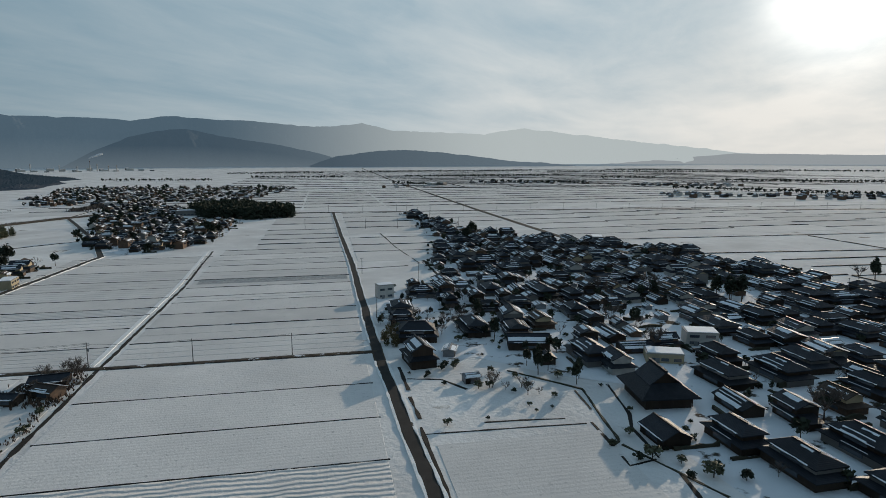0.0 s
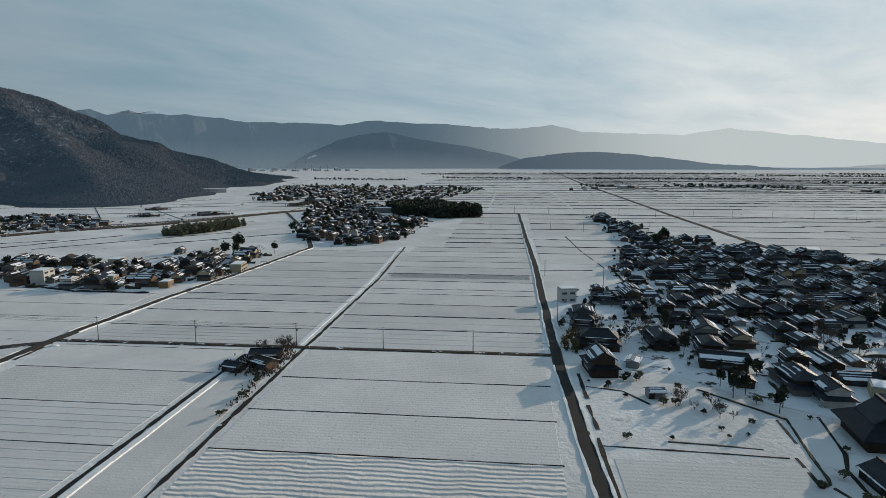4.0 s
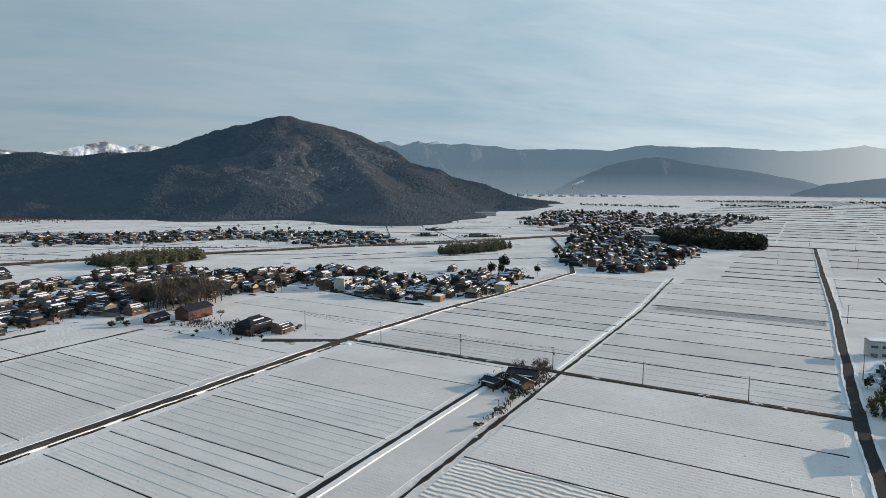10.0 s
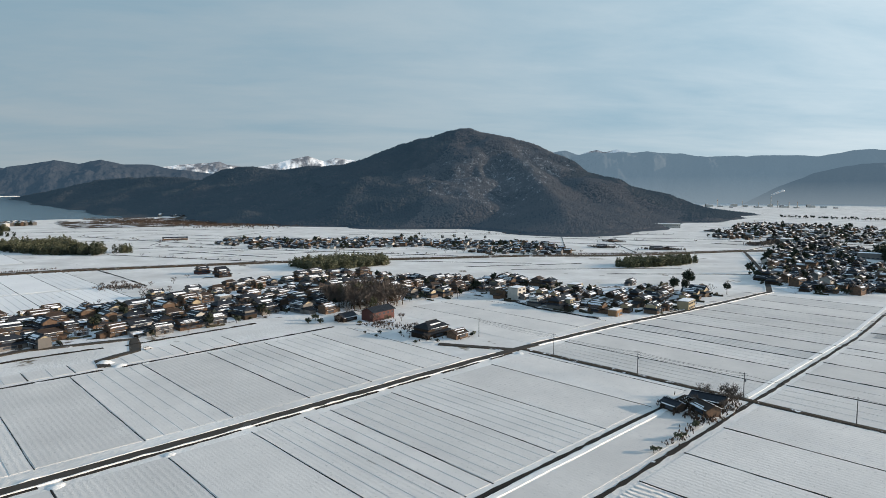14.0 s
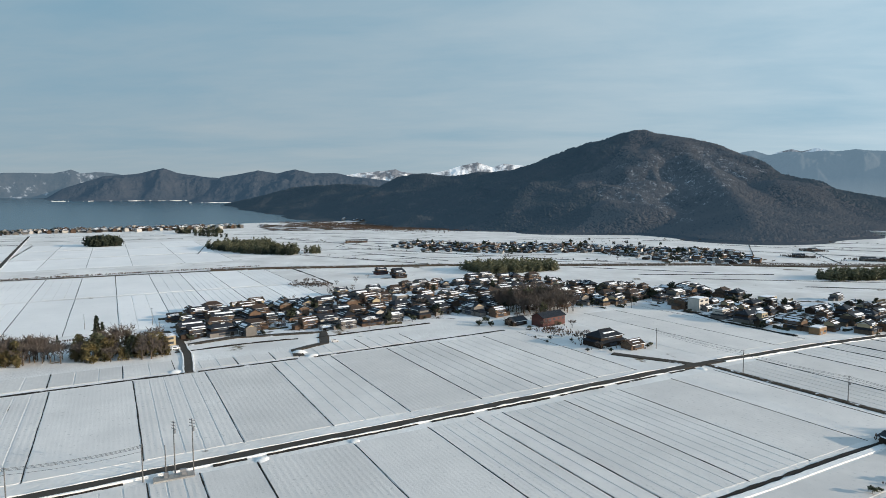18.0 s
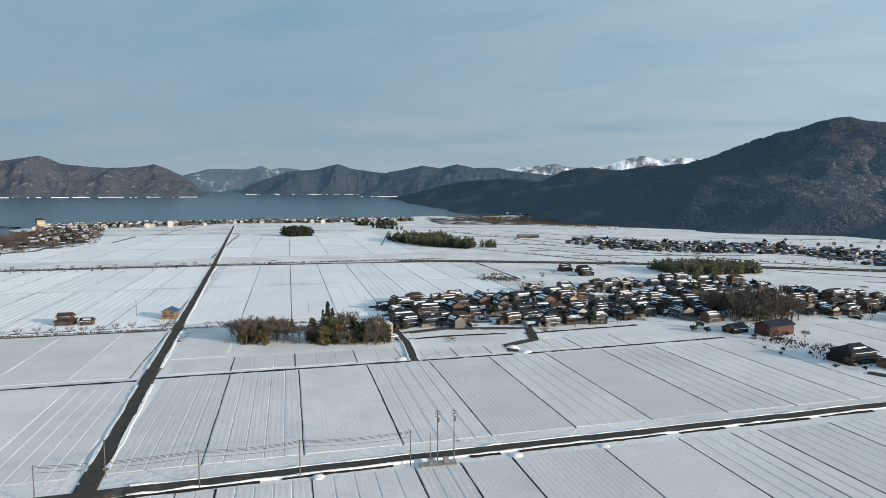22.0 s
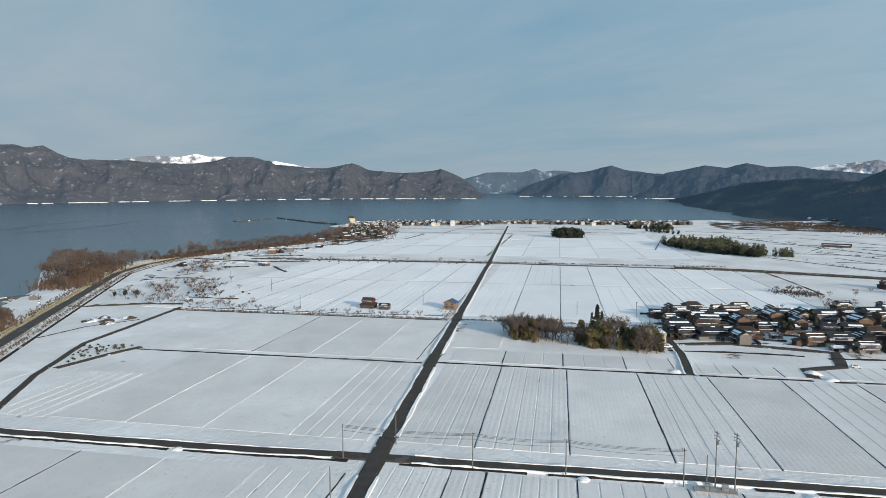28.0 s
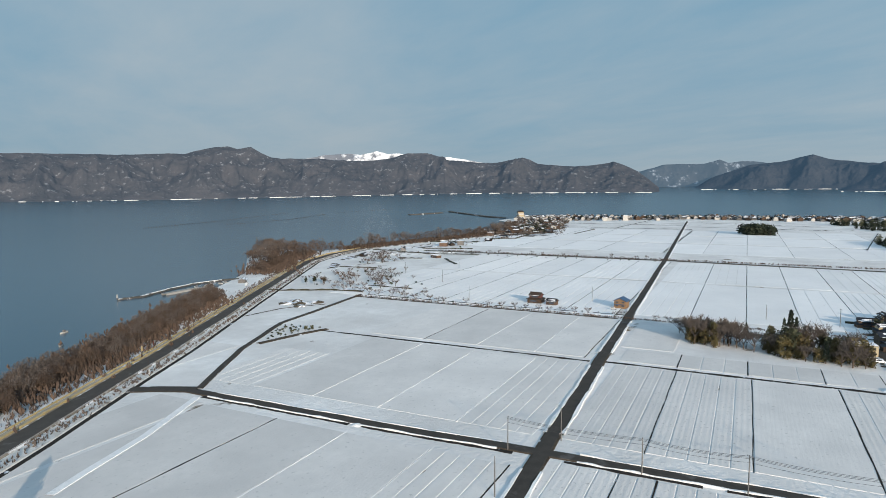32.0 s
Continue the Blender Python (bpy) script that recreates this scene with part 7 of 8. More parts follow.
h10 = low_house(84, 8, 4.5, "metal_grey", "metal_grey", "low grey garage with a snowy roof beside the farmhouse", 1.0, "shed", 2.5, 0.25)
for k, (x, y, r) in enumerate(((-612, 250, 95), (-596, 262, 98), (-575, 255, 94))):
    f = big_house(101 + k, 13, 9, ("red_wall", "wood_warm", "wood_dark")[k], "wood_warm", "tile", "lone farmhouse in the field behind the village", 0.4)
    f.matrix_basis = pose(x, y, 0, 0, 0, r)
rng = random.Random(77)
for k in range(26):
    x, y = rng.uniform(40, 84), rng.uniform(262, 334)
    if all(math.hypot(x - q[0], y - q[1]) > 8 for q in put_v1) and math.hypot(x - 88, y - 280) > 11:
        plant((dark_tree[k % 3], pine[0], oak[k % 2], oak[0])[k % 4], x, y, rng.uniform(0.25, 0.5), k * 40)
h10.matrix_basis = pose(49, 238, 0, 0, 0, 70)
for k, (x, y, s) in enumerate(((72, 253, 0.5), (69, 257, 0.42), (76, 208, 0.5), (90, 234, 0.45), (70, 320, 0.5), (66, 316, 0.4), (76, 312, 0.42), (60, 318, 0.35), (70, 276, 0.4), (52, 300, 0.3), (84, 300, 0.36), (79, 232, 0.35))):
    plant((dark_tree[1], pine[0])[k % 2], x, y, s, x * 5)
for k, (x, y, s) in enumerate(((54, 274, 0.55), (60, 276, 0.5), (64, 286, 0.55), (57, 289, 0.4), (66, 297, 0.5), (73, 288, 0.45), (51, 266, 0.4), (78, 300, 0.5))):
    plant(oak[k % 2], x, y, s, x * 11)
for k, (x, y, s) in enumerate(((44, 224, 1.3), (47, 221, 1.2), (42, 220, 1.4), (49, 225, 1.0), (50, 243, 1.1), (56, 254, 1.3), (60, 258, 1.4), (48, 276, 1.2), (54, 282, 1.5), (62, 280, 1.1), (70, 300, 1.3), (44, 290, 1.2), (58, 300, 1.0), (82, 290, 1.3), (95, 290, 1.2))):
    plant(shrub[k % 2], x, y, s, x * 13)
h4 = low_house(94, 5.5, 4, "metal_grey", "metal_grey", "small garden shed with snow on top", 1.0, "shed", 2.4, 0.3)
h4.matrix_basis = pose(50, 206, 0, 0, 0, 5)

red = thing("barn", "long red-walled barn with a dark roof", "barn", at=(-312, 240, 0), rot=100)
part("wall", walls(Build(), 20, 10, -0.3, 6.0, 0.45), "red_wall", red, "red board walls")
gb = Build()
gable(gb, 20, 10, 6.0, 0.45, 0.8)
part("roof", gb, "tile", red, "bare dark roof")
for k in range(5):
    for s in (-1, 1):
        part("window", Build().box(-8 + 4 * k, s * 5.04, 3.6, 1.6, 0.1, 1.1), "window_glass", red)
part("door", Build().box(2, -5.06, 0, 3.4, 0.12, 2.8), "wood_dark", red)
an = low_house(95, 12, 8, "wood_dark", "tile", "dark low annex beside the red barn", 0.1, "outbuilding")
an.matrix_basis = pose(-322, 222, 0, 0, 0, 100)

farm = big_house(96, 19, 13, "wood_dark", "wood_dark", "tile", "lone dark farmhouse with weathered roofs among the fields", 0.04)
farm.matrix_basis = pose(-254, 233, 0, 0, 0, 95)
fa = low_house(97, 10, 7, "wood_warm", "tile_brown", "brown tumbledown annex with snow patches", 0.5, "outbuilding")
fa.matrix_basis = pose(-240, 240, 0, 0, 0, 95)
for x, y, s in ((-262, 250, 2.2), (-268, 222, 1.0), (-278, 215, 1.2), (-284, 209, 0.8), (-272, 208, 1.0), (-330, 200, 2.2), (-324, 205, 2.0), (-335, 208, 1.8)):
    plant(shrub[int(x) % 2], x, y, s, x)

sh = low_house(98, 9, 6, "wood_warm", "tile_brown", "rusty brown old shed at the field crossing", 0.35, "shed", 2.8, 0.4)
sh.matrix_basis = pose(-93, 221, 0, 0, 0, -28)
sh2 = low_house(99, 7, 5, "wood_dark", "tile", "dark old shed among brown scrub", 0.1, "shed", 2.6, 0.35)
sh2.matrix_basis = pose(-103, 216, 0, 0, 0, -12)
sh3 = low_house(100, 12, 8, "wood_dark", "tile", "collapsed dark shed with snow on the roof", 0.5, "shed", 2.2, 0.3)
sh3.matrix_basis = pose(-97, 233, 0, 0, 0, 8)
for x, y, s in ((-90, 238, 0.5), (-94, 241, 0.45), (-89, 228, 0.4), (-99, 226, 0.35)):
    plant(oak[0], x, y, s, y)
for x, y, s in ((-88.5, 190, 1.0), (-88, 193, 0.8), (-89, 175, 0.9), (-88.6, 178, 0.6), (-89, 204, 0.9), (-90, 207, 0.8)):
    plant(shrub[1], x, y, s, y)


def cream(seed, x, y, rot, L, W, H, wall, label, storeys=2):
    h = flat_block(seed, L, W, H, wall, label, "house", "house", storeys)
    h.matrix_basis = pose(x, y, 0, 0, 0, rot)


cream(111, -192, 418, 98, 15, 8, 5.6, "plaster_cream", "long cream two-storey block beside the lane")
cream(112, -300, 364, 98, 12, 9, 8.6, "plaster_white", "white three-storey house behind the field", 3)
cream(113, -272, 352, 98, 9, 7, 6.0, "plaster_white", "small white house with a flat snowy roof")
cream(114, -251, 362, 98, 7, 6, 6.0, "plaster_cream", "cream box-shaped house beside a garden")
cream(115, -288, 424, 98, 12, 8, 6.4, "plaster_cream", "cream two-storey house with grey trim")
cream(116, -213, 360, 98, 9, 6, 3.8, "orange_wall", "small orange-brown shed at the lane", 1)
cream(117, -372, 21, 98, 11, 8, 5.0, "plaster_cream", "weathered cream building at the edge of the grove")
cream(118, -447, 176, 98, 8, 7, 6.5, "plaster_white", "white modern house among the brown roofs")
cream(119, -430, 190, 98, 9, 8, 6.5, "plaster_grey", "grey flat-roofed house in the village")
tagged(part("tarpaulin", Build().box(-352, 330, -0.2, 10, 6, 4.2, 0.9, 0.85), "blue_sheet"), "bright blue sheet draped over a shed", "tarpaulin")

hut = thing("farm_hut", "ochre two-storey hut with a blue metal roof beside the road", "hut", at=(-447, -107, 0), rot=-4)
part("wall", walls(Build(), 9, 8, -0.3, 5.0, 0.45), "orange_wall", hut)
gb = Build()
gable(gb, 9, 8, 5.0, 0.45, 0.8)
part("roof", gb, "metal_blue", hut, "blue metal gable roof")
for z in (1.2, 3.6):
    for y in (-2, 2):
        part("window", Build().box(4.54, y, z, 0.1, 1.8, 1.1), "window_glass", hut)
part("porch_roof", Build().box(5.2, 0, 2.7, 1.5, 7.6, 0.16), "metal_blue", hut)
part("door", Build().box(1, -4.05, 0, 1.4, 0.12, 2.1), "wood_dark", hut)
rh = big_house(120, 10, 8, "wood_warm", "red_wall", "tile_brown", "reddish farmhouse beside the cherry trees", 0.5)
rh.matrix_basis = pose(-441, -166, 0, 0, 0, 85)
rs = low_house(121, 7, 5, "wood_warm", "tile", "brown shed beside the farmhouse", 0.6, "shed")
rs.matrix_basis = pose(-437, -153, 0, 0, 0, 85)

# ---- lakeside hotel and far works ----
hotel = thing("hotel", "tall cream lakeside hotel on the point", "hotel", at=(-1655, -597, 0), rot=30)
for k in range(5):
    part("storey", Build().box(0, 0, -0.3 + k * 4.2, 30 - 2 * (k > 3) * 5, 16, 4.0), "plaster_cream" if k % 2 == 0 else "plaster_white", hotel)
    part("window_band", Build().box(0, 0, 1.2 + k * 4.2, 28 - 2 * (k > 3) * 5, 16.3, 1.6), "window_glass", hotel)
part("roof", Build().box(0, 0, 20.7, 24, 18, 3.5, 0, 0.55), "tile_brown", hotel, "hipped brown roof")
for k, (x, y, L, W, H) in enumerate(((-1690, -318, 26, 12, 13), (-1640, -360, 18, 10, 9), (-1760, 60, 22, 12, 8), (-1790, 260, 26, 12, 9), (-1560, -520, 20, 10, 8), (-1705, -240, 15, 9, 7))):
    f = flat_block(130 + k, L, W, H, "plaster_white", "white flat-roofed building in the lake village", "building", "block", 3)
    f.matrix_basis = pose(x, y, float(lift(x, y)), 0, 0, 5 + 3 * k)
f = flat_block(140, 60, 18, 9, "plaster_white", "long white hall at the foot of the hill", "building", "warehouse", 2)
f.matrix_basis = pose(-690, 1385, 0, 0, 0, 30)
for k, (x, y) in enumerate(((-180, 900), (-330, 1090), (-150, 1035), (300, 1680), (330, 1700))):
    f = flat_block(150 + k, 34, 16, 7, "plaster_white" if k % 2 else "plaster_grey", "long pale hall behind the houses", "building", "warehouse", 1)
    f.matrix_basis = pose(x, y, 0, 0, 0, 15 * k)

for k in range(16):
    h_, r_ = 14 + k * 0.62 + 0.2 * (k % 3), 3500 + 60 * (k % 4)
    x, y = polar(h_, r_)
    w = thing("factory", "far pale factory hall at the edge of the plain", "factory", "far factory halls", at=(x, y, float(lift(x, y)) - 1), rot=h_)
    part("hall", Build().box(0, 0, 0, 20 + 7 * (k % 3), 18, 6 + 3 * (k % 4)), "plaster_white" if k % 3 else "plaster_grey", w)
    part("roof", Build().box(0, 0, 6 + 3 * (k % 4), 21 + 7 * (k % 3), 19, 1.2), "snow_roof", w)
for h_, z in ((18.5, 56), (18.0, 36), (20.6, 32), (17.2, 28), (22.5, 40), (16.6, 30), (19.4, 26)):
    x, y = polar(h_, 3480)
    c = thing("chimney", "tall pale factory chimney far across the plain", "chimney", "far chimneys", at=(x, y, 10))
    part("stack", Build().tube((0, 0, 0), (0, 0, z), 2.4, 1.5, 10), "plaster_white", c)
    part("band", Build().tube((0, 0, z * 0.8), (0, 0, z * 0.88), 1.9, 1.85, 10), "red_wall", c, "red painted band")
x, y = polar(18.5, 3480)
pl = Build()
rng = random.Random(9)
for k in range(16):
    s = 2 + k * 0.35
    cx = Vector((x + k * 3.2, y + k * 1.0, 74 + k * 1.3 + rng.uniform(-2, 2)))
    pl.tube(cx - Vector((s, 0, s * 0.3)), cx + Vector((s, 0, s * 0.3)), s * 0.7, s * 0.5, 8)
tagged(part("smoke_plume", pl, "smoke", smooth=True), "thin white steam drifting from a far chimney", "smoke", kind="stuff")

# ---- utility poles ----
def pole_kind(height, arms, label, box=False):
    p = thing("utility_pole", label, "utility pole", "utility poles")
    part("pole", Build().tube((0, 0, -0.4), (0, 0, height), 0.19, 0.12, 8), "pole_concrete", p)
    for k in range(arms):
        a = part("crossarm", Build().box(0, 0, height - 0.5 - 0.9 * k, 2.0, 0.12, 0.12), "steel", p)
        for s in (-0.85, 0.85):
            part("insulator", Build().tube((s, 0, height - 0.38 - 0.9 * k), (s, 0, height - 0.12 - 0.9 * k), 0.06, 0.05, 6), "plaster_white", a)
    if box:
        part("transformer", Build().tube((0.45, 0, height - 3.6), (0.45, 0, height - 2.5), 0.32, 0.32, 8), "steel", p, "grey drum transformer")
    return p


pk = [pole_kind(9.6, 0, "plain slim concrete pole in the snow"), pole_kind(10.2, 2, "concrete utility pole with two crossarms", True), pole_kind(16.0, 3, "tall concrete pole with three crossarms", True), pole_kind(11.0, 1, "concrete utility pole with a crossarm")]
for k, x, y in ((0, -14, 248.5), (0, -52, 248.5), (1, -90, 249), (1, -135.5, 249), (3, -180, 247.5), (3, -233, 250), (3, -192, -96), (3, -206, -83), (3, -192.5, -56), (3, -192.5, -29), (3, -192, 3), (0, -192, 9),
                (2, -193, 11.5), (2, -192.5, 16.5), (3, -163, -89), (3, -426, -212), (3, -436, 19), (0, -442, -19), (3, -460, -130), (3, -20, 699), (3, 46, 688), (3, 81, 682), (3, 291, 293), (3, 24.5, 300), (3, 60, 392), (3, 25, 420),
                (3, -500, -270), (3, -540, -330), (3, -600, -300), (3, -384, 20), (3, -330, 330), (3, -290, 396), (3, -230, 440)):
    put(pk[k], x, y, (x * 3 + y) % 40)
for k in range(18):
    put(pk[3], -40 + k * 48, 902 - k * 5.5 - 0.012 * k * k * 10, 5)
for k in range(7):
    put(pk[3], 118 + 8 * k, 880 - 50 * k, 80)
ft = thing("equipment_platform", "small fenced platform with switch boxes at the pole group", "platform", at=(-190.5, 11, 0), rot=88)
part("deck", Build().box(0, 0, -0.2, 11, 3.2, 0.7), "concrete", ft)
for k in range(7):
    part("fence_post", Build().box(-5.2 + k * 1.73, -1.5, 0.5, 0.1, 0.1, 1.5), "steel", ft)
part("rail", Build().box(0, -1.5, 1.85, 10.5, 0.08, 0.08), "steel", ft)
part("cabinet", Build().box(2.5, 0.3, 0.5, 1.6, 1.0, 1.7), "metal_grey", ft)
part("cabinet", Build().box(-2.0, 0.3, 0.5, 1.2, 0.9, 1.5), "metal_grey", ft)


def wires(a, b, heights, sag, label):
    line_ = thing("power_line", label, "power line", "power lines")
    a, b = Vector(a), Vector(b)
    for h, off in heights:
        side = Vector((-(b - a).y, (b - a).x, 0)).normalized() * off
        pts = [a.lerp(b, k / 8) + side + Vector((0, 0, h - sag * 4 * (k / 8) * (1 - k / 8))) for k in range(9)]
        wire = Build()
        vs = [tuple(p + Vector((0, 0, 0.04)).lerp(Vector((o, o * 0.7, -0.03)), f)) for p in pts for o, f in ((0, 0), (0.04, 1), (-0.04, 1))]
        wire.add(vs, [(3 * i + j, 3 * i + (j + 1) % 3, 3 * i + 3 + (j + 1) % 3, 3 * i + 3 + j) for i in range(8) for j in range(3)])
        part("cable", wire, "wire", line_)
    return line_


H3 = ((15.4, -0.85), (15.4, 0.0), (15.4, 0.85), (13.8, 0.5))
line_pts = [(-192, -96, -5), (-192.5, -56, -5), (-192.5, -29, -5), (-192, 3, -5)]
for a, b in zip(line_pts, line_pts[1:]):
    wires(a, b, H3, 0.7, "thin dark wires between utility poles")
H4 = ((9.7, -0.8), (9.7, 0.8), (8.8, 0.4))
lp = [(-90, 249, 0), (-135.5, 249, 0), (-180, 247.5, 0), (-233, 250, 0)]
for a, b in zip(lp, lp[1:]):
    wires(a, b, H4, 0.7, "thin dark wires beside the field track")
wires((-14, 248.5, 0), (-52, 248.5, 0), ((9.3, 0),), 0.6, "single dark wire between slim poles")
wires((-52, 248.5, 0), (-90, 249, 0), ((9.3, 0),), 0.6, "single dark wire between slim poles")

# ---- shore road: rails, marks ----
def offset(pts, d):
    outp = []
    for i, p in enumerate(pts):
        q, q0 = Vector(pts[min(i + 1, len(pts) - 1)]), Vector(pts[max(i - 1, 0)])
        t = (q - q0).normalized()
        outp.append((p[0] - t.y * d, p[1] + t.x * d))
    return outp


shore = wobbly(LAKE_ROAD, 12, 0.0)[18:92]
for d, lab in ((4.5, "ochre steel guard rail along the lake side of the road"), (7.7, "second ochre rail along the footway by the lake"), (-4.3, "pale kerb rail on the field side")):
    g_ = thing("guard_rail", lab, "guard rail", "rails along the shore road", "structure")
    off = offset(shore, d)
    if d > 0:
        r1 = Build()
        ribbon(r1, off, 0.30, 1.15, 1.75)
        part("rail", r1, "yellow_rail", g_)
        for p in off[::1]:
            part("post", Build().box(p[0], p[1], 0.3, 0.35, 0.35, 1.6), "yellow_rail", g_)
    else:
        r1 = Build()
        ribbon(r1, off, 0.25, 0.4, 1.0)
        part("rail", r1, "concrete", g_)
foot = Build()
ribbon(foot, offset(shore, 6.1), 2.7, 0.0, 0.98)
tagged(part("footway", foot, "footway"), "pale narrow footway between two ochre rails", "footway", kind="structure")
marks = thing("lane_markings", "worn white centre dashes on the shore road", "road marking", kind="structure")
long_line = wobbly(LAKE_ROAD, 5, 0.0)
for a, b in list(zip(long_line, long_line[1:]))[30::2][:110]:
    d = Vector((b[0] - a[0], b[1] - a[1], 0))
    part("dash", Build().box((a[0] + b[0]) / 2, (a[1] + b[1]) / 2, 0.89, 4.2, 0.28, 0.03, math.atan2(d.y, d.x)), "road_paint", marks)

# ---- harbour ----
br = thing("breakwater", "low stone breakwater with snow on its crest", "breakwater")
pts_b = [(-322, -456), (-340, -450), (-351, -454), (-378, -462), (-405, -466), (-433, -460), (-446, -452)]
part("wall", ribbon(Build(), wobbly(pts_b, 5, 0.6), 3.0, -2.5, 0.35), "stone_dark", br)
for k in range(4):
    a, b = pts_b[k + 1], pts_b[k + 2]
    part("snow_cap", ribbon(Build(), [(a[0] + 2, a[1]), ((a[0] + b[0]) / 2, (a[1] + b[1]) / 2), (b[0] + 4, b[1])], 1.7, 0.3, 0.62), "snow_bank", br, "snow lying on the stones")
part("beacon", Build().tube((-322, -456, 0.8), (-322, -456, 3.6), 0.45, 0.35, 8), "plaster_white", br, "white beacon post")
pier = thing("pier", "short grey concrete pier in the harbour", "pier")
part("deck", ribbon(Build(), [(-352, -442), (-380, -443), (-398, -438)], 5, -2.5, 0.7), "concrete", pier)
jet = thing("breakwater", "long dark breakwater off the hotel point", "breakwater")
part("wall", ribbon(Build(), [(-1700, -660), (-1800, -780), (-1960, -960)], 10, -2.5, 2.2), "stone_dark", jet)
part("wall", ribbon(Build(), [(-1900, -960), (-1760, -1010)], 10, -2.5, 2.0), "stone_dark", jet)
for k, pts_n in enumerate(([(-960, -1240), (-1200, -1310), (-1450, -1400), (-1690, -1450)], [(-1150, -1180), (-1400, -1210), (-1700, -1290)], [(-1780, -1300), (-2050, -1240)])):
    n_ = thing("fish_weir", "line of fishing stakes standing in the lake", "fish weir", "fish weirs")
    for q in wobbly(pts_n, 9, 3.0, k):
        if len(n_.children) < 90:
            part("stake", Build().box(q[0], q[1], -2.5 + float(lift(*q)), 1.1, 1.1, 3.4), "wood_dark", n_)


def boat(x, y, rot, L=6.0):
    b = thing("boat", "small white fishing boat on the lake", "boat", at=(x, y, -0.8), rot=rot)
    vs = []
    for z, s in ((-0.2, 0.6), (0.75, 1.0)):
        for t, w in ((-0.5, 0.75), (-0.1, 1.0), (0.25, 0.8), (0.5, 0.05)):
            vs += [(t * L, -w * s * L * 0.15, z), (t * L, w * s * L * 0.15, z)]
    fs = [(1, 0, 8, 9), (6, 7, 15, 14)]
    for k in range(3):
        a = 2 * k
        fs += [(a, a + 2, a + 10, a + 8), (a + 3, a + 1, a + 9, a + 11), (a + 8, a + 10, a + 11, a + 9), (a + 1, a + 3, a + 2, a)]
    part("hull", Build().add(vs, fs), "plaster_white", b)
    part("cabin", Build().box(-0.4, 0, 0.7, 1.5, 1.2, 1.1, 0, 0.85), "plaster_grey", b)
    return b


boat(-216, -356, 40, 5)
boat(-236, -385, 20, 6)
for k in range(5):
    boat(-392 - 8 * k, -450 + (k % 2) * 3, 80, 6.5)

# snow heaps
def heap(x, y, r, h, seed, mat="snow_bank", name="snow_heap", label="heap of ploughed snow at the field edge"):
    rng = random.Random(seed)
    b, n, m = Build(), 12, 5
    vs, fs = [(x, y, h + float(lift(x, y)))], []
    for j in range(1, m + 1):
        for k in range(n):
            a, t = 6.283 * k / n, j / m
            rr = r * t * (1 + 0.25 * rng.uniform(-1, 1))
            vs.append((x + math.cos(a) * rr, y + math.sin(a) * rr, h * (1 - t * t) + 0.12 * h * rng.uniform(-1, 1) * (j < m) - 0.1 * (j == m)))
    for k in range(n):
        fs.append((0, 1 + k, 1 + (k + 1) % n))
        for j in range(m - 1):
            o, o2 = 1 + j * n, 1 + (j + 1) * n
            fs.append((o + k, o2 + k, o2 + (k + 1) % n, o + (k + 1) % n))
    return tagged(part(name, b.add(vs, fs), mat, smooth=True), label, "snow heap", "snow heaps")


for k, (x, y, r, h) in enumerate(((-191, 36, 2.2, 0.6), (-191, 66, 2.0, 0.5), (-191, -24, 2.2, 0.6), (-194, 238, 2.2, 0.6), (-189, -150, 2.0, 0.6), (-318, 82, 4, 1.3), (-308, 86, 3, 1.0), (-310, 22, 3, 1.0))):
    heap(x, y, r, h, k)
for k, (x, y, r, h) in enumerate(((-366, -318, 7, 1.6), (-374, -310, 6, 1.4), (-362, -328, 6, 1.5), (-357, -312, 5, 1.0), (-372, -326, 6, 1.7))):
    heap(x, y, r, h, 40 + k, "thawed", "earth_heap", "heap of dark earth half covered with snow")

# strips between the shore road and the fields
strip = Build()
ribbon(strip, offset(shore, -8.2), 6.0, -0.2, 0.42)
tagged(part("road_bank", strip, "bank_snow"), "bank of dry grass and snow beside the shore road", "bank", kind="structure")
dt = Build()
ribbon(dt, offset(shore, -12.6), 1.8, -0.2, 0.2)
tagged(part("field_ridge", dt, "ditch"), "dark ditch below the road bank", "field ridge", kind="structure")
scrub("dry_grass", offset(shore, -8.6)[::4], 500, 1.4, 0.8, "twig_pale", "dry grass on the road bank", 12)
for k, (x, y, L, W, a) in enumerate(((-640, -462, 60, 14, 8), (-720, -466, 70, 12, 5), (-820, -440, 80, 16, -8), (-560, -430, 50, 10, 30), (-900, -420, 60, 14, -10))):
    tagged(part("yard", Build().box(x, y, -0.2, L, W, 0.27 + 0.01 * k, radians(a)), "thawed"), "half-thawed lakeside parking ground", "ground", kind="structure")
for k, (x, y) in enumerate(((-655, -455), (-742, -448), (-835, -420), (-880, -430), (-930, -400), (-1000, -400))):
    f = low_house(200 + k, 9 + k % 3, 6, "plaster_grey" if k % 2 else "wood_dark", "tile", "small lakeside hut with a dark roof", 0.4, "lakeside_hut")
    f.matrix_basis = pose(x, y, 0, 0, 0, 20 * k)

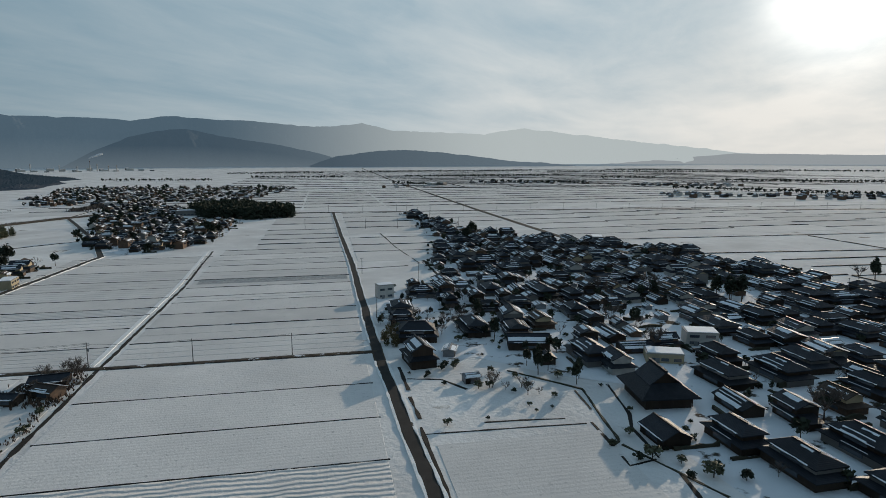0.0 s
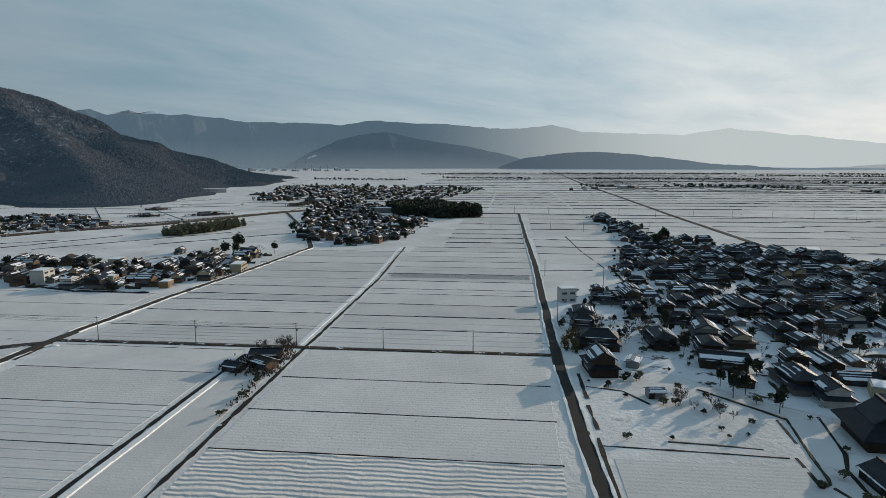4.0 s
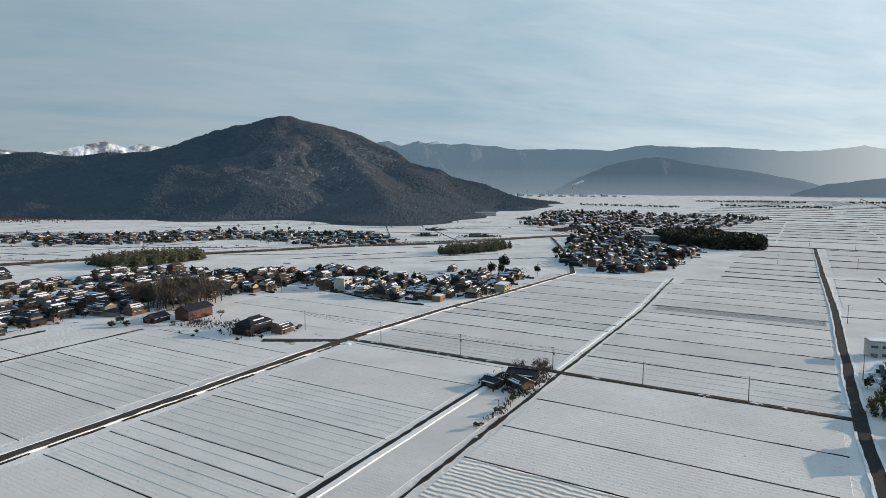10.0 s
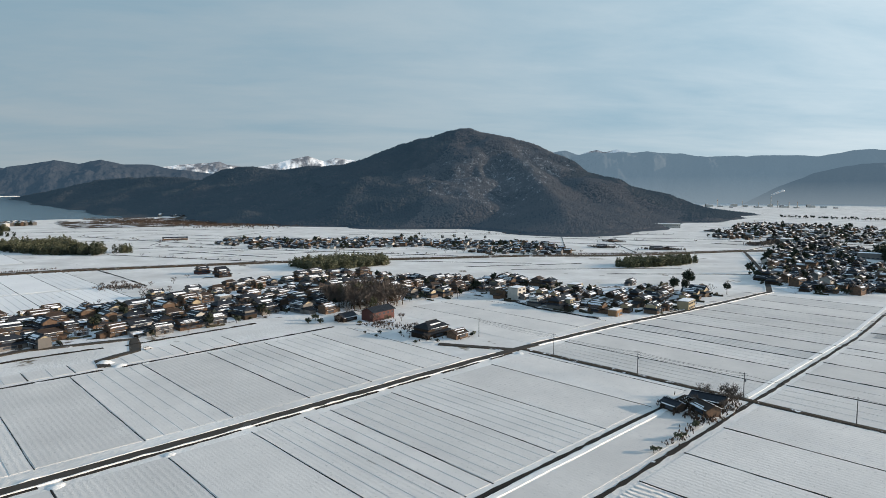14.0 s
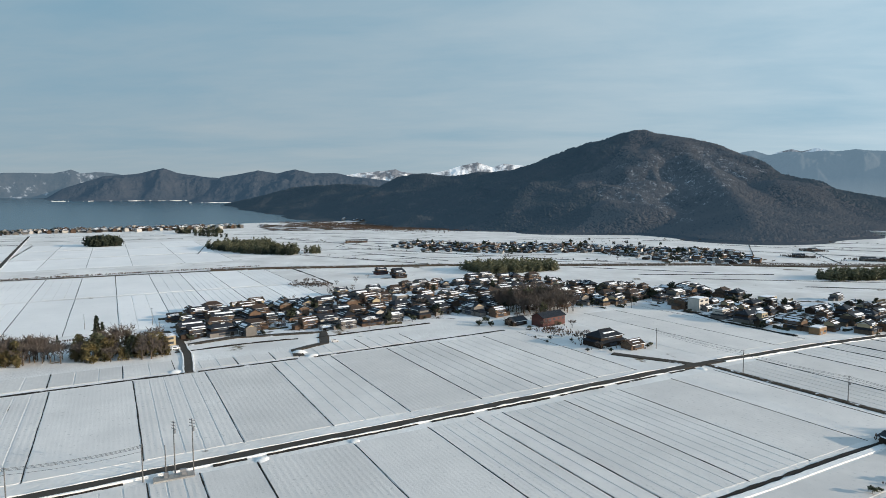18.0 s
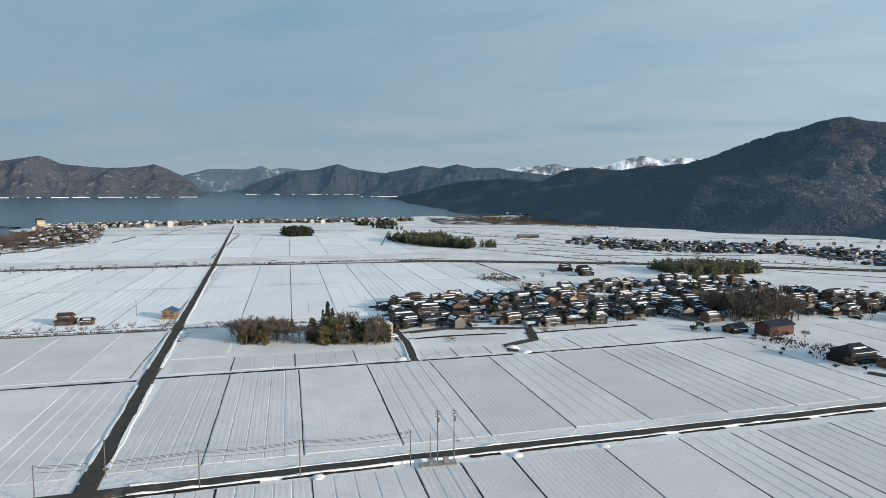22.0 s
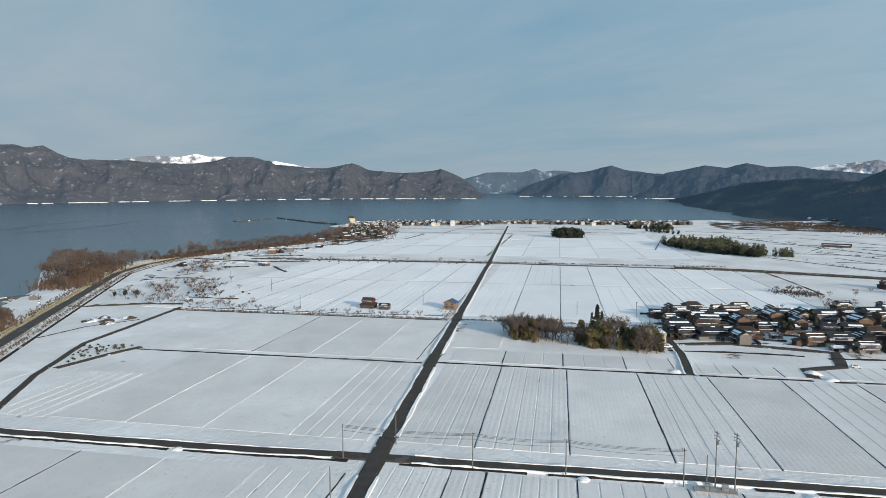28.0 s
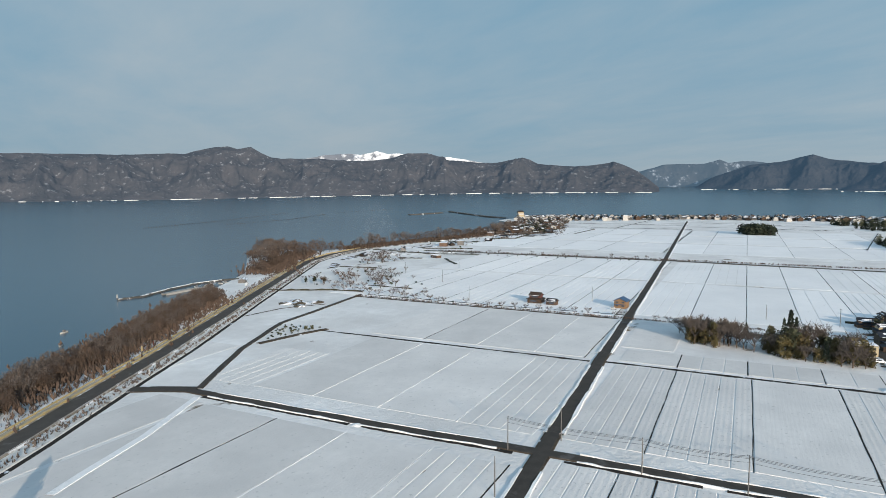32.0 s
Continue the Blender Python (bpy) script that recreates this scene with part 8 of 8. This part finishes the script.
scrub("dry_grass", offset(shore, 13.0)[2:60:3], 1500, 2.2, 1.0, "twig_pale", "pale dry grass between the rail and the thicket", 14)
scrub("dry_grass", offset(shore, -9.0)[::3], 900, 1.0, 1.2, "twig_pale", "grey leafless shrubs on the road bank", 15)
hut2 = low_house(210, 11, 6, "plaster_grey", "metal_grey", "grey harbour shed with snow on the roof", 0.8, "harbour_shed", 2.6, 0.3)
hut2.matrix_basis = pose(-428, -433, 0, 0, 0, 35)
for k, (x, y, L, W, H, a) in enumerate(((-826, -428, 24, 11, 5, 20), (-850, -412, 14, 9, 6, 20), (-677, -366, 12, 7, 3, 65), (-1101, -480, 22, 10, 7, 10), (-1040, -440, 14, 9, 6, 5))):
    f = flat_block(220 + k, L, W, H, "plaster_grey" if k % 2 else "wood_warm", "low lakeside building with a snowy flat roof", "building", "lakeside_house", 1 if H < 6 else 2)
    f.matrix_basis = pose(x, y, 0, 0, 0, a)


def car(x, y, rot, label):
    c = thing("car", label, "car", "parked cars", at=(x, y, 0.08), rot=rot)
    vs = []
    for z, prof in ((0.35, ((-2.1, 0.80), (2.1, 0.80))), (0.95, ((-2.1, 0.84), (2.15, 0.82))), (1.0, ((-2.0, 0.80), (1.2, 0.80))), (1.72, ((-1.85, 0.68), (0.5, 0.68)))):
        for px_, w in prof:
            vs += [(px_, -w, z), (px_, w, z)]
    fs = [(0, 1, 3, 2)[::-1]]
    for k in range(3):
        o = 4 * k
        fs += [(o, o + 2, o + 6, o + 4), (o + 3, o + 1, o + 5, o + 7), (o + 1, o, o + 4, o + 5), (o + 2, o + 3, o + 7, o + 6)]
    fs.append((12, 14, 15, 13))
    part("body", Build().add(vs, fs), "car_paint", c)
    part("windscreen", Build().add([(1.17, -0.70, 1.05), (1.17, 0.70, 1.05), (0.55, 0.62, 1.66), (0.55, -0.62, 1.66)], [(0, 1, 2, 3)]), "window_glass", c)
    for s in (-1, 1):
        part("side_window", Build().box(-0.6, s * 0.755, 1.1, 2.0, 0.06, 0.45), "window_glass", c)
        for wx in (-1.3, 1.3):
            part("wheel", Build().tube((wx, s * 0.70, 0.31), (wx, s * 0.86, 0.31), 0.31, 0.31, 10), "rubber", c)


for x, y, a, lab in ((-352, 20, 10, "white van parked beside the bamboo grove"), (-357, 26, 95, "pale car parked on the village lane"), (-420, -420, 40, "white car parked near the harbour shed"), (-414, -416, 40, "grey car parked near the harbour shed"),
                     (30, 300, 90, "pale car parked beside a dark house"), (48, 338, 5, "white car standing in a snowy yard"), (-332, 106, 80, "pale car on the lane by the houses"), (-436, -110, 85, "white car standing beside the ochre hut"), (-248, 226, 40, "small white truck beside the lone farmhouse")):
    car(x, y, a, lab)
for x, y, mat, lab in ((-222, -300, "yellow_rail", "yellow banner post beside the shore road"), (-232, -304, "red_wall", "red banner post beside the shore road"), (-196, -262, "plaster_white", "white marker post beside the road")):
    p = thing("banner_post", lab, "sign post", at=(x, y, 0))
    part("post", Build().tube((0, 0, 0), (0, 0, 4.2), 0.08, 0.06, 6), "steel", p)
    part("banner", Build().box(0.35, 0, 1.6, 0.7, 0.06, 2.4), mat, p)

# trodden dark ground round the old sheds and the lone farmhouse
for k, (x, y, L, W, a) in enumerate(((-95, 231, 17, 18, 5), (-250, 237, 26, 20, 5), (-304, 232, 22, 26, 10))):
    b = Build()
    ring = [(x + math.cos(2 * math.pi * i / 22) * L / 2 * (1 + 0.35 * noise.noise((i * 0.6, k * 3.0, 1.0))), y + math.sin(2 * math.pi * i / 22) * W / 2 * (1 + 0.35 * noise.noise((i * 0.6, k * 3.0, 2.0)))) for i in range(22)]
    b.add([(p[0], p[1], 0.165) for p in ring] + [(p[0], p[1], -0.1) for p in ring], [tuple(range(22))] + [(i, 22 + i, 22 + (i + 1) % 22, (i + 1) % 22) for i in range(22)])
    tagged(part("yard", b, "yard_brown"), "trodden dark yard with patches of snow", "ground", kind="structure")
scrub("dry_grass", [(-102, 222), (-96, 240), (-88, 226)], 160, 3.5, 1.2, "twig", "brown scrub and brambles round the sheds", 21)
scrub("dry_grass", [(-262, 226), (-246, 246), (-300, 226), (-318, 250)], 300, 5.0, 1.1, "twig", "scrub round the farm buildings", 22)
for x, y, s in ((-92, 241, 0.55), (-88, 236, 0.5), (-101, 238, 0.45)):
    plant(oak[1], x, y, s, y * 3)

# patterns that stand nowhere in the place
for src in near_set + brown_set + far_set + willow + thicket_tree + far_tree + scrub_tree + mass_tree + cherry + oak + dark_tree + pine + cane + cane_green + shrub + garden_tree + pk:
    if src.name not in used:
        for o in (*src.children_recursive, src):
            bpy.data.objects.remove(o)
